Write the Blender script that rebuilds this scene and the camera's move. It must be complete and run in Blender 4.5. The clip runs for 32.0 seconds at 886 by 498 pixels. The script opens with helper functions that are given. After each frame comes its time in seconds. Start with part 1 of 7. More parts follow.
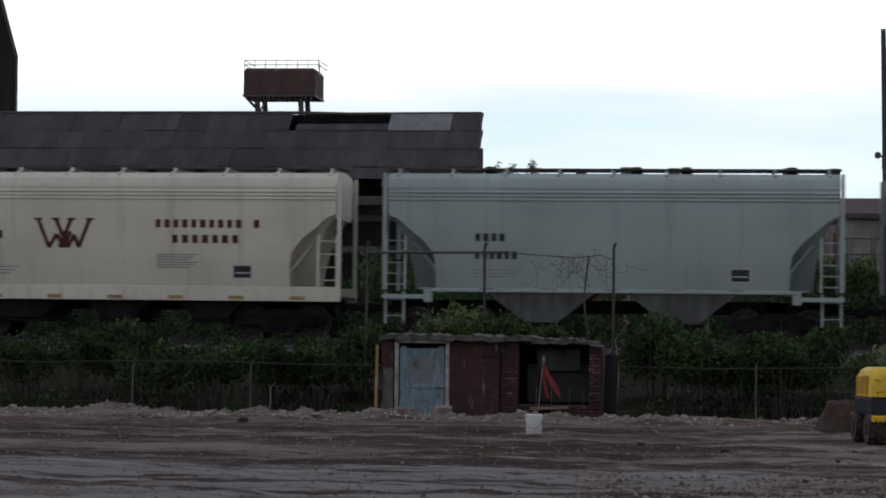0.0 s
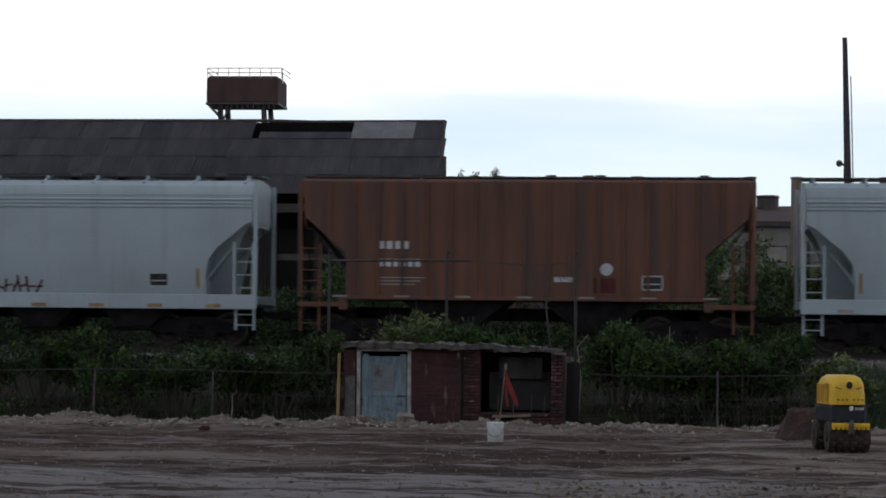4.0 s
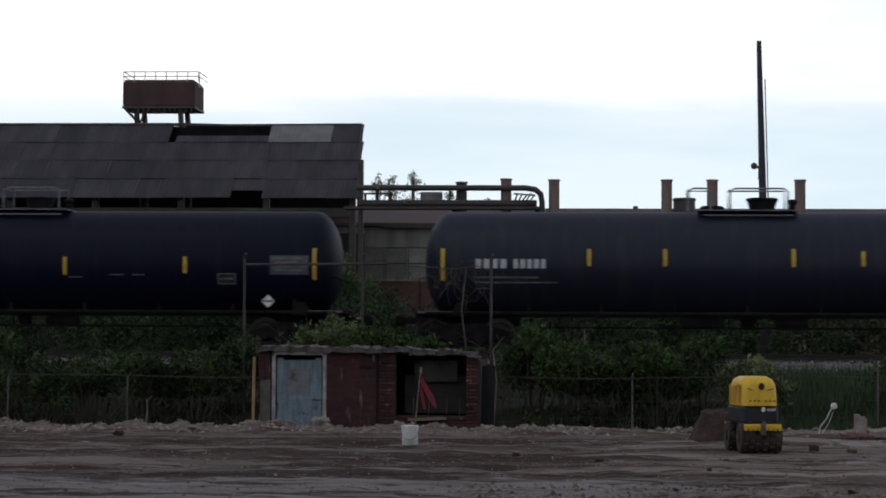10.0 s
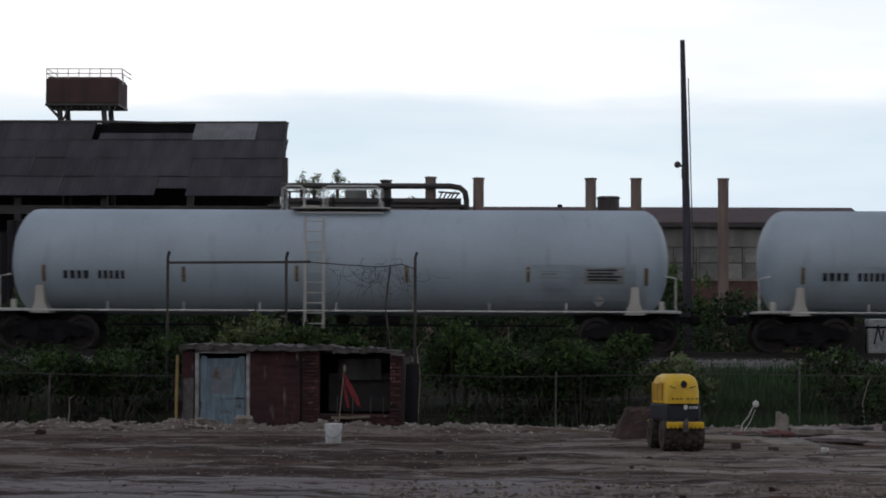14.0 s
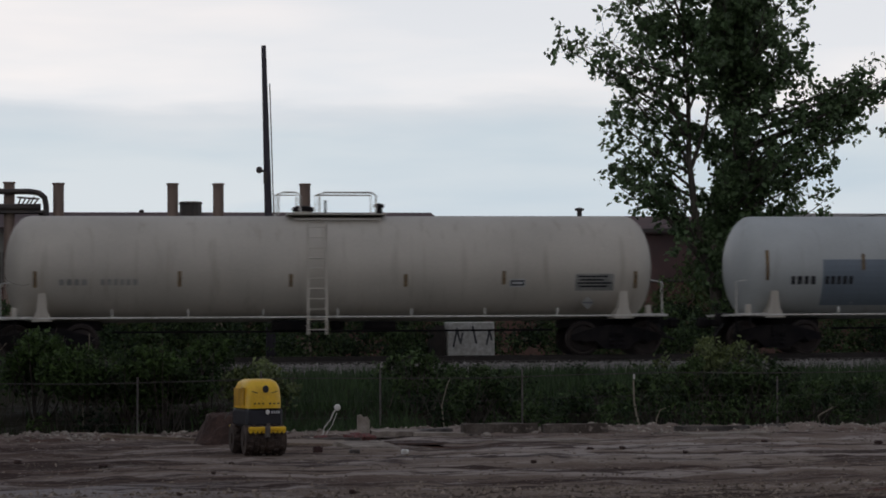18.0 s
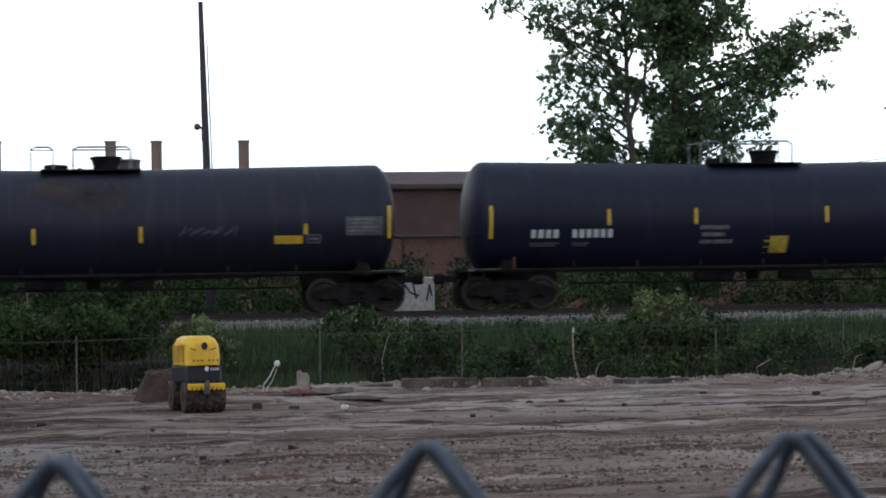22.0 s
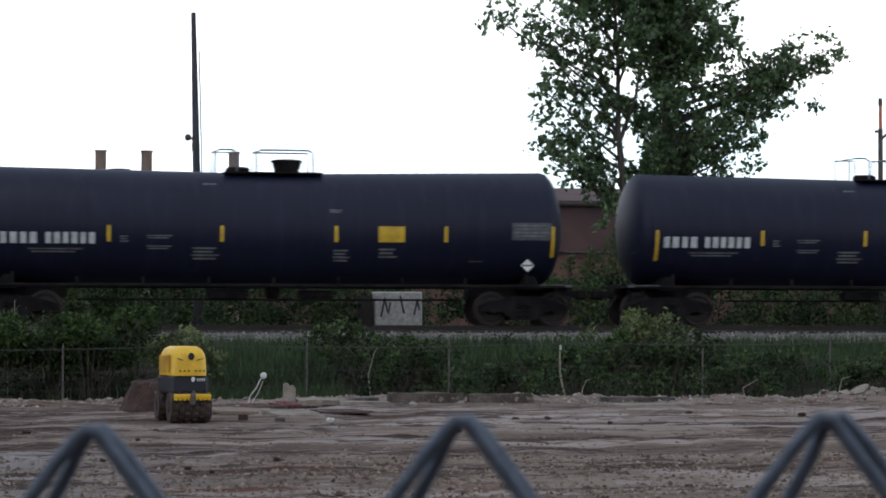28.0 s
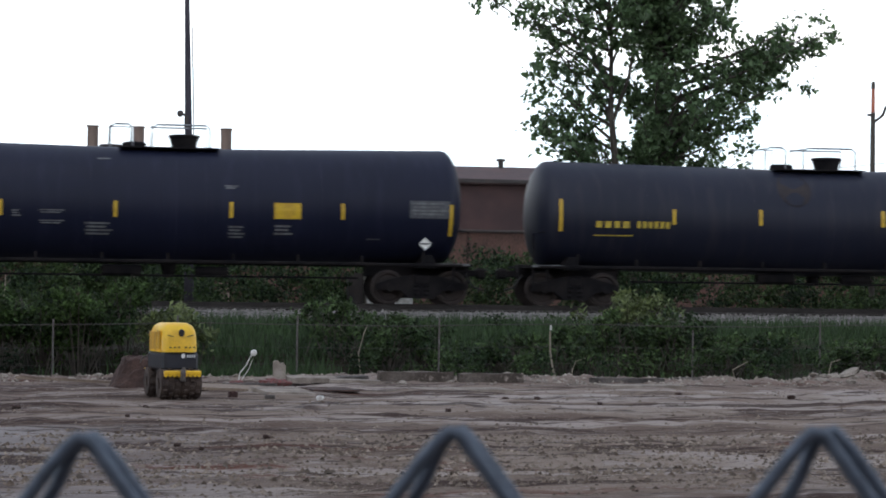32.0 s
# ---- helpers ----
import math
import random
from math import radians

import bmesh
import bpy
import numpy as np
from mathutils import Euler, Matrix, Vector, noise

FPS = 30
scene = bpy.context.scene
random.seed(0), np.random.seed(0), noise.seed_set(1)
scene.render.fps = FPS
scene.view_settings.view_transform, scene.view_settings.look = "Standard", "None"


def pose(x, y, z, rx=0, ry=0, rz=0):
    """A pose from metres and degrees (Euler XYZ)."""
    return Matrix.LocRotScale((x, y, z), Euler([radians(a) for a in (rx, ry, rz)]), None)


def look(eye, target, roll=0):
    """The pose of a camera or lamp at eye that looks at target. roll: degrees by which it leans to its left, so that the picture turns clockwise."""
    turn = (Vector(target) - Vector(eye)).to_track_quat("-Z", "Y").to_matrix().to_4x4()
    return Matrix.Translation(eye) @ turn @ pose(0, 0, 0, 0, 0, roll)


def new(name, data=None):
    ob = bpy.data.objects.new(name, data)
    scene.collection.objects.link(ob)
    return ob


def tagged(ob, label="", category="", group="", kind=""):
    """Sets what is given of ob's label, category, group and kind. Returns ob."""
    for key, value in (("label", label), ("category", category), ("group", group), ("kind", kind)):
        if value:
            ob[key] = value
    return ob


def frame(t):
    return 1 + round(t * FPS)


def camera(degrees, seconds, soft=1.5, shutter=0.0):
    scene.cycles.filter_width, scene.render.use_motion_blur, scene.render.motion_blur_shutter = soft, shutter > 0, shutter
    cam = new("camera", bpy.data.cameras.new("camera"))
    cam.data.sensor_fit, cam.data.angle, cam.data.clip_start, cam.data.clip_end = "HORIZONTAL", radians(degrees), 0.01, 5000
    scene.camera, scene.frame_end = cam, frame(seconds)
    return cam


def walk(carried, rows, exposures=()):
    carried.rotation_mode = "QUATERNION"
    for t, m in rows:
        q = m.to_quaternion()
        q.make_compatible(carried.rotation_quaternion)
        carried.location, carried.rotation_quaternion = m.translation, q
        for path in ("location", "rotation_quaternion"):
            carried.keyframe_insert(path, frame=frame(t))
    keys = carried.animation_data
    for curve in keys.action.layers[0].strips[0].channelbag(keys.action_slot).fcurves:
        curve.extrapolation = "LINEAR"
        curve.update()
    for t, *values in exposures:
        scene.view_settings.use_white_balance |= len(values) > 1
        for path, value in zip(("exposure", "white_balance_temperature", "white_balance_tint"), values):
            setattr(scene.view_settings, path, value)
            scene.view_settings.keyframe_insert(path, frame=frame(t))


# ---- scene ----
import itertools

# metres; x runs along the track to the right, y away from the camera, z up
cam = camera(21.283, 32.0, soft=1.8, shutter=0.2)
cam.data.dof.use_dof, cam.data.dof.focus_distance, cam.data.dof.aperture_fstop = True, 55.0, 56.0
# seconds, place, yaw to the left, pitch up, roll
PATH = [
    (0, -0.1731, 0.0124, 1.7424, 6.304, 1.915, 0.612),
    (0.5, -0.1694, 0.0121, 1.7423, 6.284, 1.929, 0.512),
    (1, -0.1888, 0.0135, 1.7424, 6.233, 1.945, 0.421),
    (1.5, -0.1930, 0.0138, 1.7424, 6.193, 1.973, 0.463),
    (2, -0.1843, 0.0133, 1.7425, 6.163, 2.017, 0.481),
    (2.5, -0.1720, 0.0125, 1.7427, 6.060, 2.070, 0.555),
    (3, -0.1772, 0.0131, 1.7424, 5.861, 2.111, 0.597),
    (3.5, -0.1563, 0.0114, 1.7422, 5.647, 2.121, 0.622),
    (5.5, -0.0783, 0.0056, 1.7418, 4.813, 2.096, 0.304),
    (6, -0.0665, 0.0046, 1.7419, 4.608, 2.093, 0.270),
    (6.5, -0.0493, 0.0032, 1.7417, 4.408, 2.094, 0.215),
    (7, -0.0417, 0.0028, 1.7418, 4.219, 2.104, 0.254),
    (7.5, -0.0424, 0.0027, 1.7418, 4.059, 2.113, 0.182),
    (8, -0.0256, 0.0014, 1.7415, 3.977, 2.135, 0.178),
    (8.5, -0.0365, 0.0023, 1.7414, 3.876, 2.159, 0.203),
    (9, -0.0341, 0.0019, 1.7411, 3.761, 2.181, 0.206),
    (9.5, -0.0183, 0.0009, 1.7410, 3.652, 2.203, 0.229),
    (10, -0.0189, 0.0007, 1.7409, 3.503, 2.216, 0.293),
    (10.5, -0.0159, 0.0007, 1.7414, 3.344, 2.226, 0.329),
    (11, -0.0151, 0.0007, 1.7413, 3.162, 2.228, 0.344),
    (11.5, -0.0143, 0.0006, 1.7415, 2.967, 2.219, 0.347),
    (12, -0.0072, 0.0000, 1.7414, 2.760, 2.206, 0.293),
    (12.5, -0.0062, 0.0002, 1.7414, 2.526, 2.194, 0.283),
    (13, -0.0065, 0.0003, 1.7414, 2.276, 2.181, 0.270),
    (13.5, -0.0039, 0.0002, 1.7417, 2.029, 2.178, 0.234),
    (15.5, 0.0466, -0.0033, 1.7420, -2.902, 2.185, 0.193),
    (16, 0.0551, -0.0036, 1.7426, -6.042, 2.248, -0.106),
    (16.5, 0.0512, -0.0032, 1.7425, -7.758, 2.312, -0.318),
    (17, 0.0484, -0.0032, 1.7421, -8.101, 2.346, -0.384),
    (17.5, 0.0371, -0.0023, 1.7424, -8.267, 2.338, -0.421),
    (18, 0.0402, -0.0027, 1.7420, -8.423, 2.294, -0.408),
    (18.5, 0.0439, -0.0028, 1.7422, -8.602, 2.141, -0.409),
    (19, 0.0508, -0.0029, 1.7262, -8.876, 1.782, -0.545),
    (19.5, 0.0738, -0.0051, 1.7226, -9.226, 1.235, -1.011),
    (20, 0.0844, -0.0054, 1.7251, -9.589, 0.734, -1.439),
    (20.5, 0.0872, -0.0066, 1.7292, -9.813, 0.641, -1.641),
    (21, 0.0847, -0.0070, 1.7278, -9.835, 0.836, -1.485),
    (21.5, 0.0871, -0.0080, 1.7266, -9.840, 1.031, -1.245),
    (22, 0.0847, -0.0066, 1.7252, -9.846, 1.207, -0.936),
    (22.5, 0.0847, -0.0057, 1.7249, -9.860, 1.346, -0.673),
    (23, 0.0847, -0.0056, 1.7228, -9.891, 1.450, -0.452),
    (23.5, 0.0825, -0.0056, 1.7231, -9.926, 1.515, -0.256),
    (24, 0.0809, -0.0051, 1.7225, -9.952, 1.546, -0.105),
    (24.5, 0.0791, -0.0055, 1.7232, -9.973, 1.562, 0.010),
    (25, 0.0773, -0.0051, 1.7226, -9.999, 1.570, 0.032),
    (25.5, 0.0726, -0.0036, 1.7227, -10.016, 1.569, 0.019),
    (27.5, 0.0767, -0.0061, 1.7180, -10.099, 1.608, 0.052),
    (28, 0.0746, -0.0052, 1.7169, -10.134, 1.580, 0.114),
    (28.5, 0.0734, -0.0049, 1.7175, -10.162, 1.516, 0.184),
    (29, 0.0740, -0.0053, 1.7178, -10.192, 1.436, 0.262),
    (29.5, 0.0753, -0.0056, 1.7176, -10.223, 1.355, 0.345),
    (30, 0.0743, -0.0050, 1.7170, -10.251, 1.276, 0.431),
    (30.5, 0.0710, -0.0040, 1.7147, -10.294, 1.198, 0.528),
    (31, 0.0679, -0.0032, 1.7147, -10.319, 1.133, 0.640),
    (31.5, 0.0573, -0.0048, 1.7181, -10.350, 1.084, 0.678),
    (32, 0.0741, -0.0050, 1.7234, -10.348, 1.066, 0.702),
]


def seat(x, y, z, yaw, pitch, roll):
    """The pose of a level camera turned by yaw, then pitched, then rolled."""
    return pose(x, y, z, 90, 0, yaw) @ pose(0, 0, 0, pitch, 0, 0) @ pose(0, 0, 0, 0, 0, roll)


EXPOSURES = [(0, 0.06, 6550, 10), (1, 0.06, 6550, 10), (2, 0.32, 6550, 10), (3, 0.0, 6550, 10), (5, 0.1, 6550, 10), (6, 0.2, 6600, 10), (7, 0.02, 6600, 10),
             (13.5, -0.06, 6600, 11.5), (16, -0.26, 6800, 13.3), (18.5, -0.38, 6850, 13.8), (20, 0.56, 6500, 10), (21, 0.96, 6500, 10), (22, 0.8, 6500, 10),
             (28, 0.82, 6500, 10), (30, 0.9, 6500, 10), (32, 1.02, 6500, 10)]
walk(cam, [(t, seat(*p)) for t, *p in PATH], EXPOSURES)

# ---- light ----
SKY = 1.15
world = bpy.data.worlds.new("world")
scene.world = world
world.use_nodes = True
wn, wl = world.node_tree.nodes, world.node_tree.links
wn.clear()
w_out, w_bg = wn.new("ShaderNodeOutputWorld"), wn.new("ShaderNodeBackground")
w_tc, w_map, w_noise = wn.new("ShaderNodeTexCoord"), wn.new("ShaderNodeMapping"), wn.new("ShaderNodeTexNoise")
w_ramp, w_sep, w_elev, w_mix = (wn.new("ShaderNodeValToRGB"), wn.new("ShaderNodeSeparateXYZ"), wn.new("ShaderNodeValToRGB"),
                                wn.new("ShaderNodeMix"))
w_map.inputs["Scale"].default_value = (2.2, 2.2, 13)
w_noise.inputs["Scale"].default_value, w_noise.inputs["Detail"].default_value = 1.6, 5
w_noise.inputs["Roughness"].default_value = 0.5
w_ramp.color_ramp.elements[0].position, w_ramp.color_ramp.elements[1].position = 0.40, 0.62
w_ramp.color_ramp.elements[0].color, w_ramp.color_ramp.elements[1].color = (0.74, 0.83, 0.90, 1), (1.0, 1.0, 1.0, 1)
w_elev.color_ramp.elements[0].position, w_elev.color_ramp.elements[0].color = 0.0, (0.93, 0.97, 1.0, 1)
w_elev.color_ramp.elements[1].position, w_elev.color_ramp.elements[1].color = 1.0, (0.30, 0.33, 0.40, 1)
for at, shade in ((0.03, (0.76, 0.86, 0.93, 1)), (0.085, (0.72, 0.83, 0.90, 1)), (0.099, (0.82, 0.88, 0.93, 1)), (0.107, (1.06, 1.06, 1.07, 1)), (0.16, (1.0, 1.0, 1.02, 1)), (0.30, (0.42, 0.45, 0.51, 1)), (0.5, (0.28, 0.31, 0.38, 1))):
    w_elev.color_ramp.elements.new(at).color = shade
w_mix.data_type, w_mix.blend_type = "RGBA", "MULTIPLY"
w_mix.inputs[0].default_value = 0.75
wl.new(w_tc.outputs["Generated"], w_map.inputs["Vector"])
wl.new(w_map.outputs[0], w_noise.inputs["Vector"])
wl.new(w_noise.outputs["Fac"], w_ramp.inputs[0])
wl.new(w_tc.outputs["Generated"], w_sep.inputs[0])
w_wave_map, w_wave, w_shift = wn.new("ShaderNodeMapping"), wn.new("ShaderNodeTexNoise"), wn.new("ShaderNodeMath")
w_wave_map.inputs["Scale"].default_value = (7, 7, 40)
w_wave.inputs["Scale"].default_value, w_wave.inputs["Detail"].default_value = 1.3, 6
w_shift.operation = "MULTIPLY_ADD"
w_shift.inputs[1].default_value = 0.030
wl.new(w_tc.outputs["Generated"], w_wave_map.inputs["Vector"])
wl.new(w_wave_map.outputs[0], w_wave.inputs["Vector"])
w_low = wn.new("ShaderNodeMath")
w_low.operation = "SUBTRACT"
w_low.inputs[1].default_value = 0.015
wl.new(w_sep.outputs["Z"], w_low.inputs[0])
wl.new(w_wave.outputs["Fac"], w_shift.inputs[0])
wl.new(w_low.outputs[0], w_shift.inputs[2])
wl.new(w_shift.outputs[0], w_elev.inputs[0])
wl.new(w_elev.outputs[0], w_mix.inputs[6])
wl.new(w_ramp.outputs[0], w_mix.inputs[7])
wl.new(w_mix.outputs[2], w_bg.inputs["Color"])
w_bg.inputs["Strength"].default_value = SKY
wl.new(w_bg.outputs[0], w_out.inputs[0])

sun = new("sun", bpy.data.lights.new("sun", "SUN"))
sun.data.energy, sun.data.angle, sun.data.color = 0.2, radians(25), (1.0, 0.97, 0.92)
sun.matrix_world = look((-20, -30, 60), (0, 0, 0))

# ---- materials ----


def material(name, colour, rough=0.7, metal=0.0, second=None, scale=3.0, stretch=(1, 1, 1), grain=0.15, fine=40.0, bump=0.15,
             bump_scale=30.0, island=0.0, per_object=0.0, low=0.35, high=0.65, third=None, third_scale=1.0, third_stretch=(1, 1, 1),
             third_low=0.55, third_high=0.7, spec=0.5, coords="Object", translucent=0.0):
    """A painted, weathered or raw surface: two colours mixed by stains, a fine grain, and a shallow relief."""
    m = bpy.data.materials.new(name)
    m.use_nodes = True
    n, l = m.node_tree.nodes, m.node_tree.links
    b = n["Principled BSDF"]
    b.inputs["Roughness"].default_value, b.inputs["Metallic"].default_value = rough, metal
    b.inputs["Specular IOR Level"].default_value = spec
    # pieces that share one mesh are grained by their place in the world
    place = n.new("ShaderNodeNewGeometry").outputs["Position"] if coords == "World" else n.new("ShaderNodeTexCoord").outputs[coords]

    def noisy(sc, st, detail=5):
        mp, ns = n.new("ShaderNodeMapping"), n.new("ShaderNodeTexNoise")
        mp.inputs["Scale"].default_value = st
        ns.inputs["Scale"].default_value, ns.inputs["Detail"].default_value = sc, detail
        l.new(place, mp.inputs[0])
        l.new(mp.outputs[0], ns.inputs["Vector"])
        return ns.outputs["Fac"]

    def ramp(fac, lo, hi):
        r = n.new("ShaderNodeMapRange")
        r.inputs[1].default_value, r.inputs[2].default_value = lo, hi
        l.new(fac, r.inputs[0])
        return r.outputs[0]

    def mixed(fac, a_, b_, kind="MIX"):
        x = n.new("ShaderNodeMix")
        x.data_type, x.blend_type = "RGBA", kind
        for socket, value in ((x.inputs[0], fac), (x.inputs[6], a_), (x.inputs[7], b_)):
            if isinstance(value, (int, float)):
                socket.default_value = value
            elif isinstance(value, tuple):
                socket.default_value = (*value, 1)
            else:
                l.new(value, socket)
        return x.outputs[2]

    second = second or tuple(0.7 * c for c in colour)
    col = mixed(ramp(noisy(scale, stretch), low, high), colour, second)
    if third:
        col = mixed(ramp(noisy(third_scale, third_stretch), third_low, third_high), col, third)
    if grain:
        g = ramp(noisy(fine, (1, 1, 1), 3), 0.3, 0.7)
        v = n.new("ShaderNodeMapRange")
        v.inputs[3].default_value, v.inputs[4].default_value = 1 - grain, 1 + grain
        l.new(g, v.inputs[0])
        c = n.new("ShaderNodeCombineColor")
        for k in range(3):
            l.new(v.outputs[0], c.inputs[k])
        col = mixed(1.0, col, c.outputs[0], "MULTIPLY")
    for amount, node, socket in ((island, "ShaderNodeNewGeometry", "Random Per Island"), (per_object, "ShaderNodeObjectInfo", "Random")):
        if amount:
            src = n.new(node)
            v = n.new("ShaderNodeMapRange")
            v.inputs[3].default_value, v.inputs[4].default_value = 1 - amount, 1 + amount
            l.new(src.outputs[socket], v.inputs[0])
            c = n.new("ShaderNodeCombineColor")
            for k in range(3):
                l.new(v.outputs[0], c.inputs[k])
            col = mixed(1.0, col, c.outputs[0], "MULTIPLY")
    l.new(col, b.inputs["Base Color"])
    if bump:
        bp = n.new("ShaderNodeBump")
        bp.inputs["Strength"].default_value, bp.inputs["Distance"].default_value = bump, 0.02
        l.new(noisy(bump_scale, (1, 1, 1), 4), bp.inputs["Height"])
        l.new(bp.outputs[0], b.inputs["Normal"])
    if translucent:
        t, a, o = n.new("ShaderNodeBsdfTranslucent"), n.new("ShaderNodeMixShader"), n["Material Output"]
        a.inputs[0].default_value = translucent
        l.new(col, t.inputs[0])
        l.new(b.outputs[0], a.inputs[1])
        l.new(t.outputs[0], a.inputs[2])
        l.new(a.outputs[0], o.inputs[0])
    return m


M = {}


def mat(name, *args, **kw):
    M[name] = material(name, *args, **kw)
    return M[name]


def dirt_material():
    m = bpy.data.materials.new("dirt")
    m.use_nodes = True
    n, l = m.node_tree.nodes, m.node_tree.links
    bsdf = n["Principled BSDF"]
    tc = n.new("ShaderNodeTexCoord")

    count = itertools.count()

    def field(scale, stretch, detail=6, rough=0.6, warp=0.0):
        mp, ns = n.new("ShaderNodeMapping"), n.new("ShaderNodeTexNoise")
        k = next(count)
        mp.inputs["Location"].default_value = (17.3 * k, 9.1 * k, 3.7 * k)
        mp.inputs["Scale"].default_value = stretch
        ns.inputs["Scale"].default_value, ns.inputs["Detail"].default_value, ns.inputs["Roughness"].default_value = scale, detail, rough
        ns.inputs["Distortion"].default_value = warp
        l.new(tc.outputs["Object"], mp.inputs[0])
        l.new(mp.outputs[0], ns.inputs["Vector"])
        return ns.outputs["Fac"]

    def cut(fac, lo, hi, top=1.0):
        r = n.new("ShaderNodeMapRange")
        r.inputs[1].default_value, r.inputs[2].default_value, r.inputs[4].default_value = lo, hi, top
        l.new(fac, r.inputs[0])
        return r.outputs[0]

    def calc(kind, a, b):
        x = n.new("ShaderNodeMath")
        x.operation = kind
        for socket, value in zip(x.inputs, (a, b)):
            if isinstance(value, (int, float)):
                socket.default_value = value
            else:
                l.new(value, socket)
        return x.outputs[0]

    def over(fac, a, b):
        x = n.new("ShaderNodeMix")
        x.data_type = "RGBA"
        l.new(fac, x.inputs[0])
        for socket, value in ((x.inputs[6], a), (x.inputs[7], b)):
            if isinstance(value, tuple):
                socket.default_value = (*value, 1)
            else:
                l.new(value, socket)
        return x.outputs[2]

    split = n.new("ShaderNodeSeparateXYZ")
    l.new(tc.outputs["Object"], split.inputs[0])
    wander = calc("MULTIPLY", field(0.25, (1, 1, 1), 4), 8.0)
    # tan scraped ground to the east, wetter brown soil to the west, a trodden grey strip, near-black shaded leaf litter
    # on the bank
    east = cut(calc("ADD", split.outputs[0], wander), 2.5, 9.0)
    strip = calc("MULTIPLY", cut(calc("ADD", split.outputs[1], calc("MULTIPLY", wander, 0.35)), 31.8, 31.0), cut(split.outputs[0], 3.0, 0.0))
    shaded_litter = cut(calc("ADD", split.outputs[1], calc("MULTIPLY", wander, 0.12)), 47.0, 47.8)
    brown = over(cut(field(0.4, (0.22, 1.0, 1)), 0.40, 0.58), (0.118, 0.078, 0.062), (0.064, 0.039, 0.032))
    tan = over(cut(field(0.4, (0.22, 1.0, 1)), 0.42, 0.58), (0.258, 0.205, 0.168), (0.148, 0.108, 0.087))
    col = over(east, brown, tan)
    col = over(calc("MULTIPLY", cut(field(0.55, (0.22, 1.0, 1), 8, 0.62, 0.6), 0.53, 0.575), calc("ADD", calc("MULTIPLY", east, 0.65), 0.35)), col, (0.336, 0.283, 0.250))
    col = over(calc("MULTIPLY", cut(field(0.3, (0.16, 1.0, 1), 8, 0.6, 0.8), 0.54, 0.59), calc("ADD", calc("MULTIPLY", east, 0.8), 0.2)), col, (0.344, 0.294, 0.263))
    col = over(calc("MULTIPLY", strip, calc("MULTIPLY", cut(field(0.5, (0.14, 1.0, 1), 6, 0.65), 0.38, 0.50), 0.85)), col, (0.275, 0.248, 0.238))
    col = over(cut(field(0.85, (0.16, 1.1, 1), 8, 0.66, 1.0), 0.52, 0.57, 0.92), col, (0.048, 0.030, 0.025))
    col = over(cut(field(0.5, (0.2, 1.0, 1), 7, 0.64, 0.8), 0.55, 0.595, 0.92), col, (0.052, 0.033, 0.027))
    col = over(cut(field(0.6, (0.3, 1.0, 1), 5, 0.6, 0.5), 0.61, 0.68), col, (0.123, 0.056, 0.040))
    col = over(cut(field(3.2, (0.3, 1.0, 1), 6, 0.72), 0.57, 0.65, 0.8), col, (0.328, 0.283, 0.259))
    col = over(cut(field(4.0, (0.3, 1.0, 1), 6, 0.72), 0.57, 0.65, 0.8), col, (0.045, 0.033, 0.027))
    col = over(cut(field(15.0, (0.7, 1, 1), 4, 0.7), 0.60, 0.68, 0.6), col, (0.344, 0.303, 0.280))
    spoil = calc("MULTIPLY", cut(calc("ADD", split.outputs[1], calc("MULTIPLY", wander, 0.25)), 42.3, 44.6), cut(field(1.6, (0.5, 1.0, 1), 7, 0.7), 0.42, 0.56, 0.8))
    col = over(spoil, col, (0.238, 0.184, 0.158))
    # bank litter is near-black: shade under the hedge put into its colour
    col = over(shaded_litter, col, (0.025, 0.022, 0.013))
    l.new(col, bsdf.inputs["Base Color"])
    damp = n.new("ShaderNodeMapRange")
    damp.inputs[1].default_value, damp.inputs[2].default_value, damp.inputs[3].default_value, damp.inputs[4].default_value = 0.55, 0.66, 0.95, 0.55
    l.new(field(0.4, (0.5, 1.0, 1), 5), damp.inputs[0])
    l.new(damp.outputs[0], bsdf.inputs["Roughness"])
    bsdf.inputs["Specular IOR Level"].default_value = 0.08
    bp = n.new("ShaderNodeBump")
    bp.inputs["Strength"].default_value, bp.inputs["Distance"].default_value = 1.0, 0.07
    l.new(field(3.5, (0.45, 1.1, 1), 9, 0.72), bp.inputs["Height"])
    l.new(bp.outputs[0], bsdf.inputs["Normal"])
    return m


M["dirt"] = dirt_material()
mat("soil", (0.066, 0.036, 0.028), 0.95, second=(0.036, 0.020, 0.016), scale=6, grain=0.3, bump=0.5)
mat("ballast", (0.21, 0.195, 0.185), 0.9, spec=0.15, second=(0.06, 0.055, 0.05), scale=9, grain=0.5, fine=30, bump=1.0, bump_scale=18, island=0.8)
mat("stone", (0.33, 0.29, 0.25), 0.9, spec=0.2, second=(0.20, 0.17, 0.14), scale=5, grain=0.25, island=0.4, bump=0.5)
mat("gravel", (0.26, 0.215, 0.175), 0.9, spec=0.1, second=(0.11, 0.082, 0.063), scale=5, grain=0.2, island=0.5, bump=0)
mat("concrete", (0.32, 0.275, 0.235), 0.9, spec=0.2, second=(0.17, 0.14, 0.115), scale=2.5, grain=0.2, bump=0.4, bump_scale=25)
mat("timber", (0.26, 0.20, 0.15), 0.85, second=(0.15, 0.11, 0.08), scale=3, stretch=(1, 12, 12), grain=0.2)
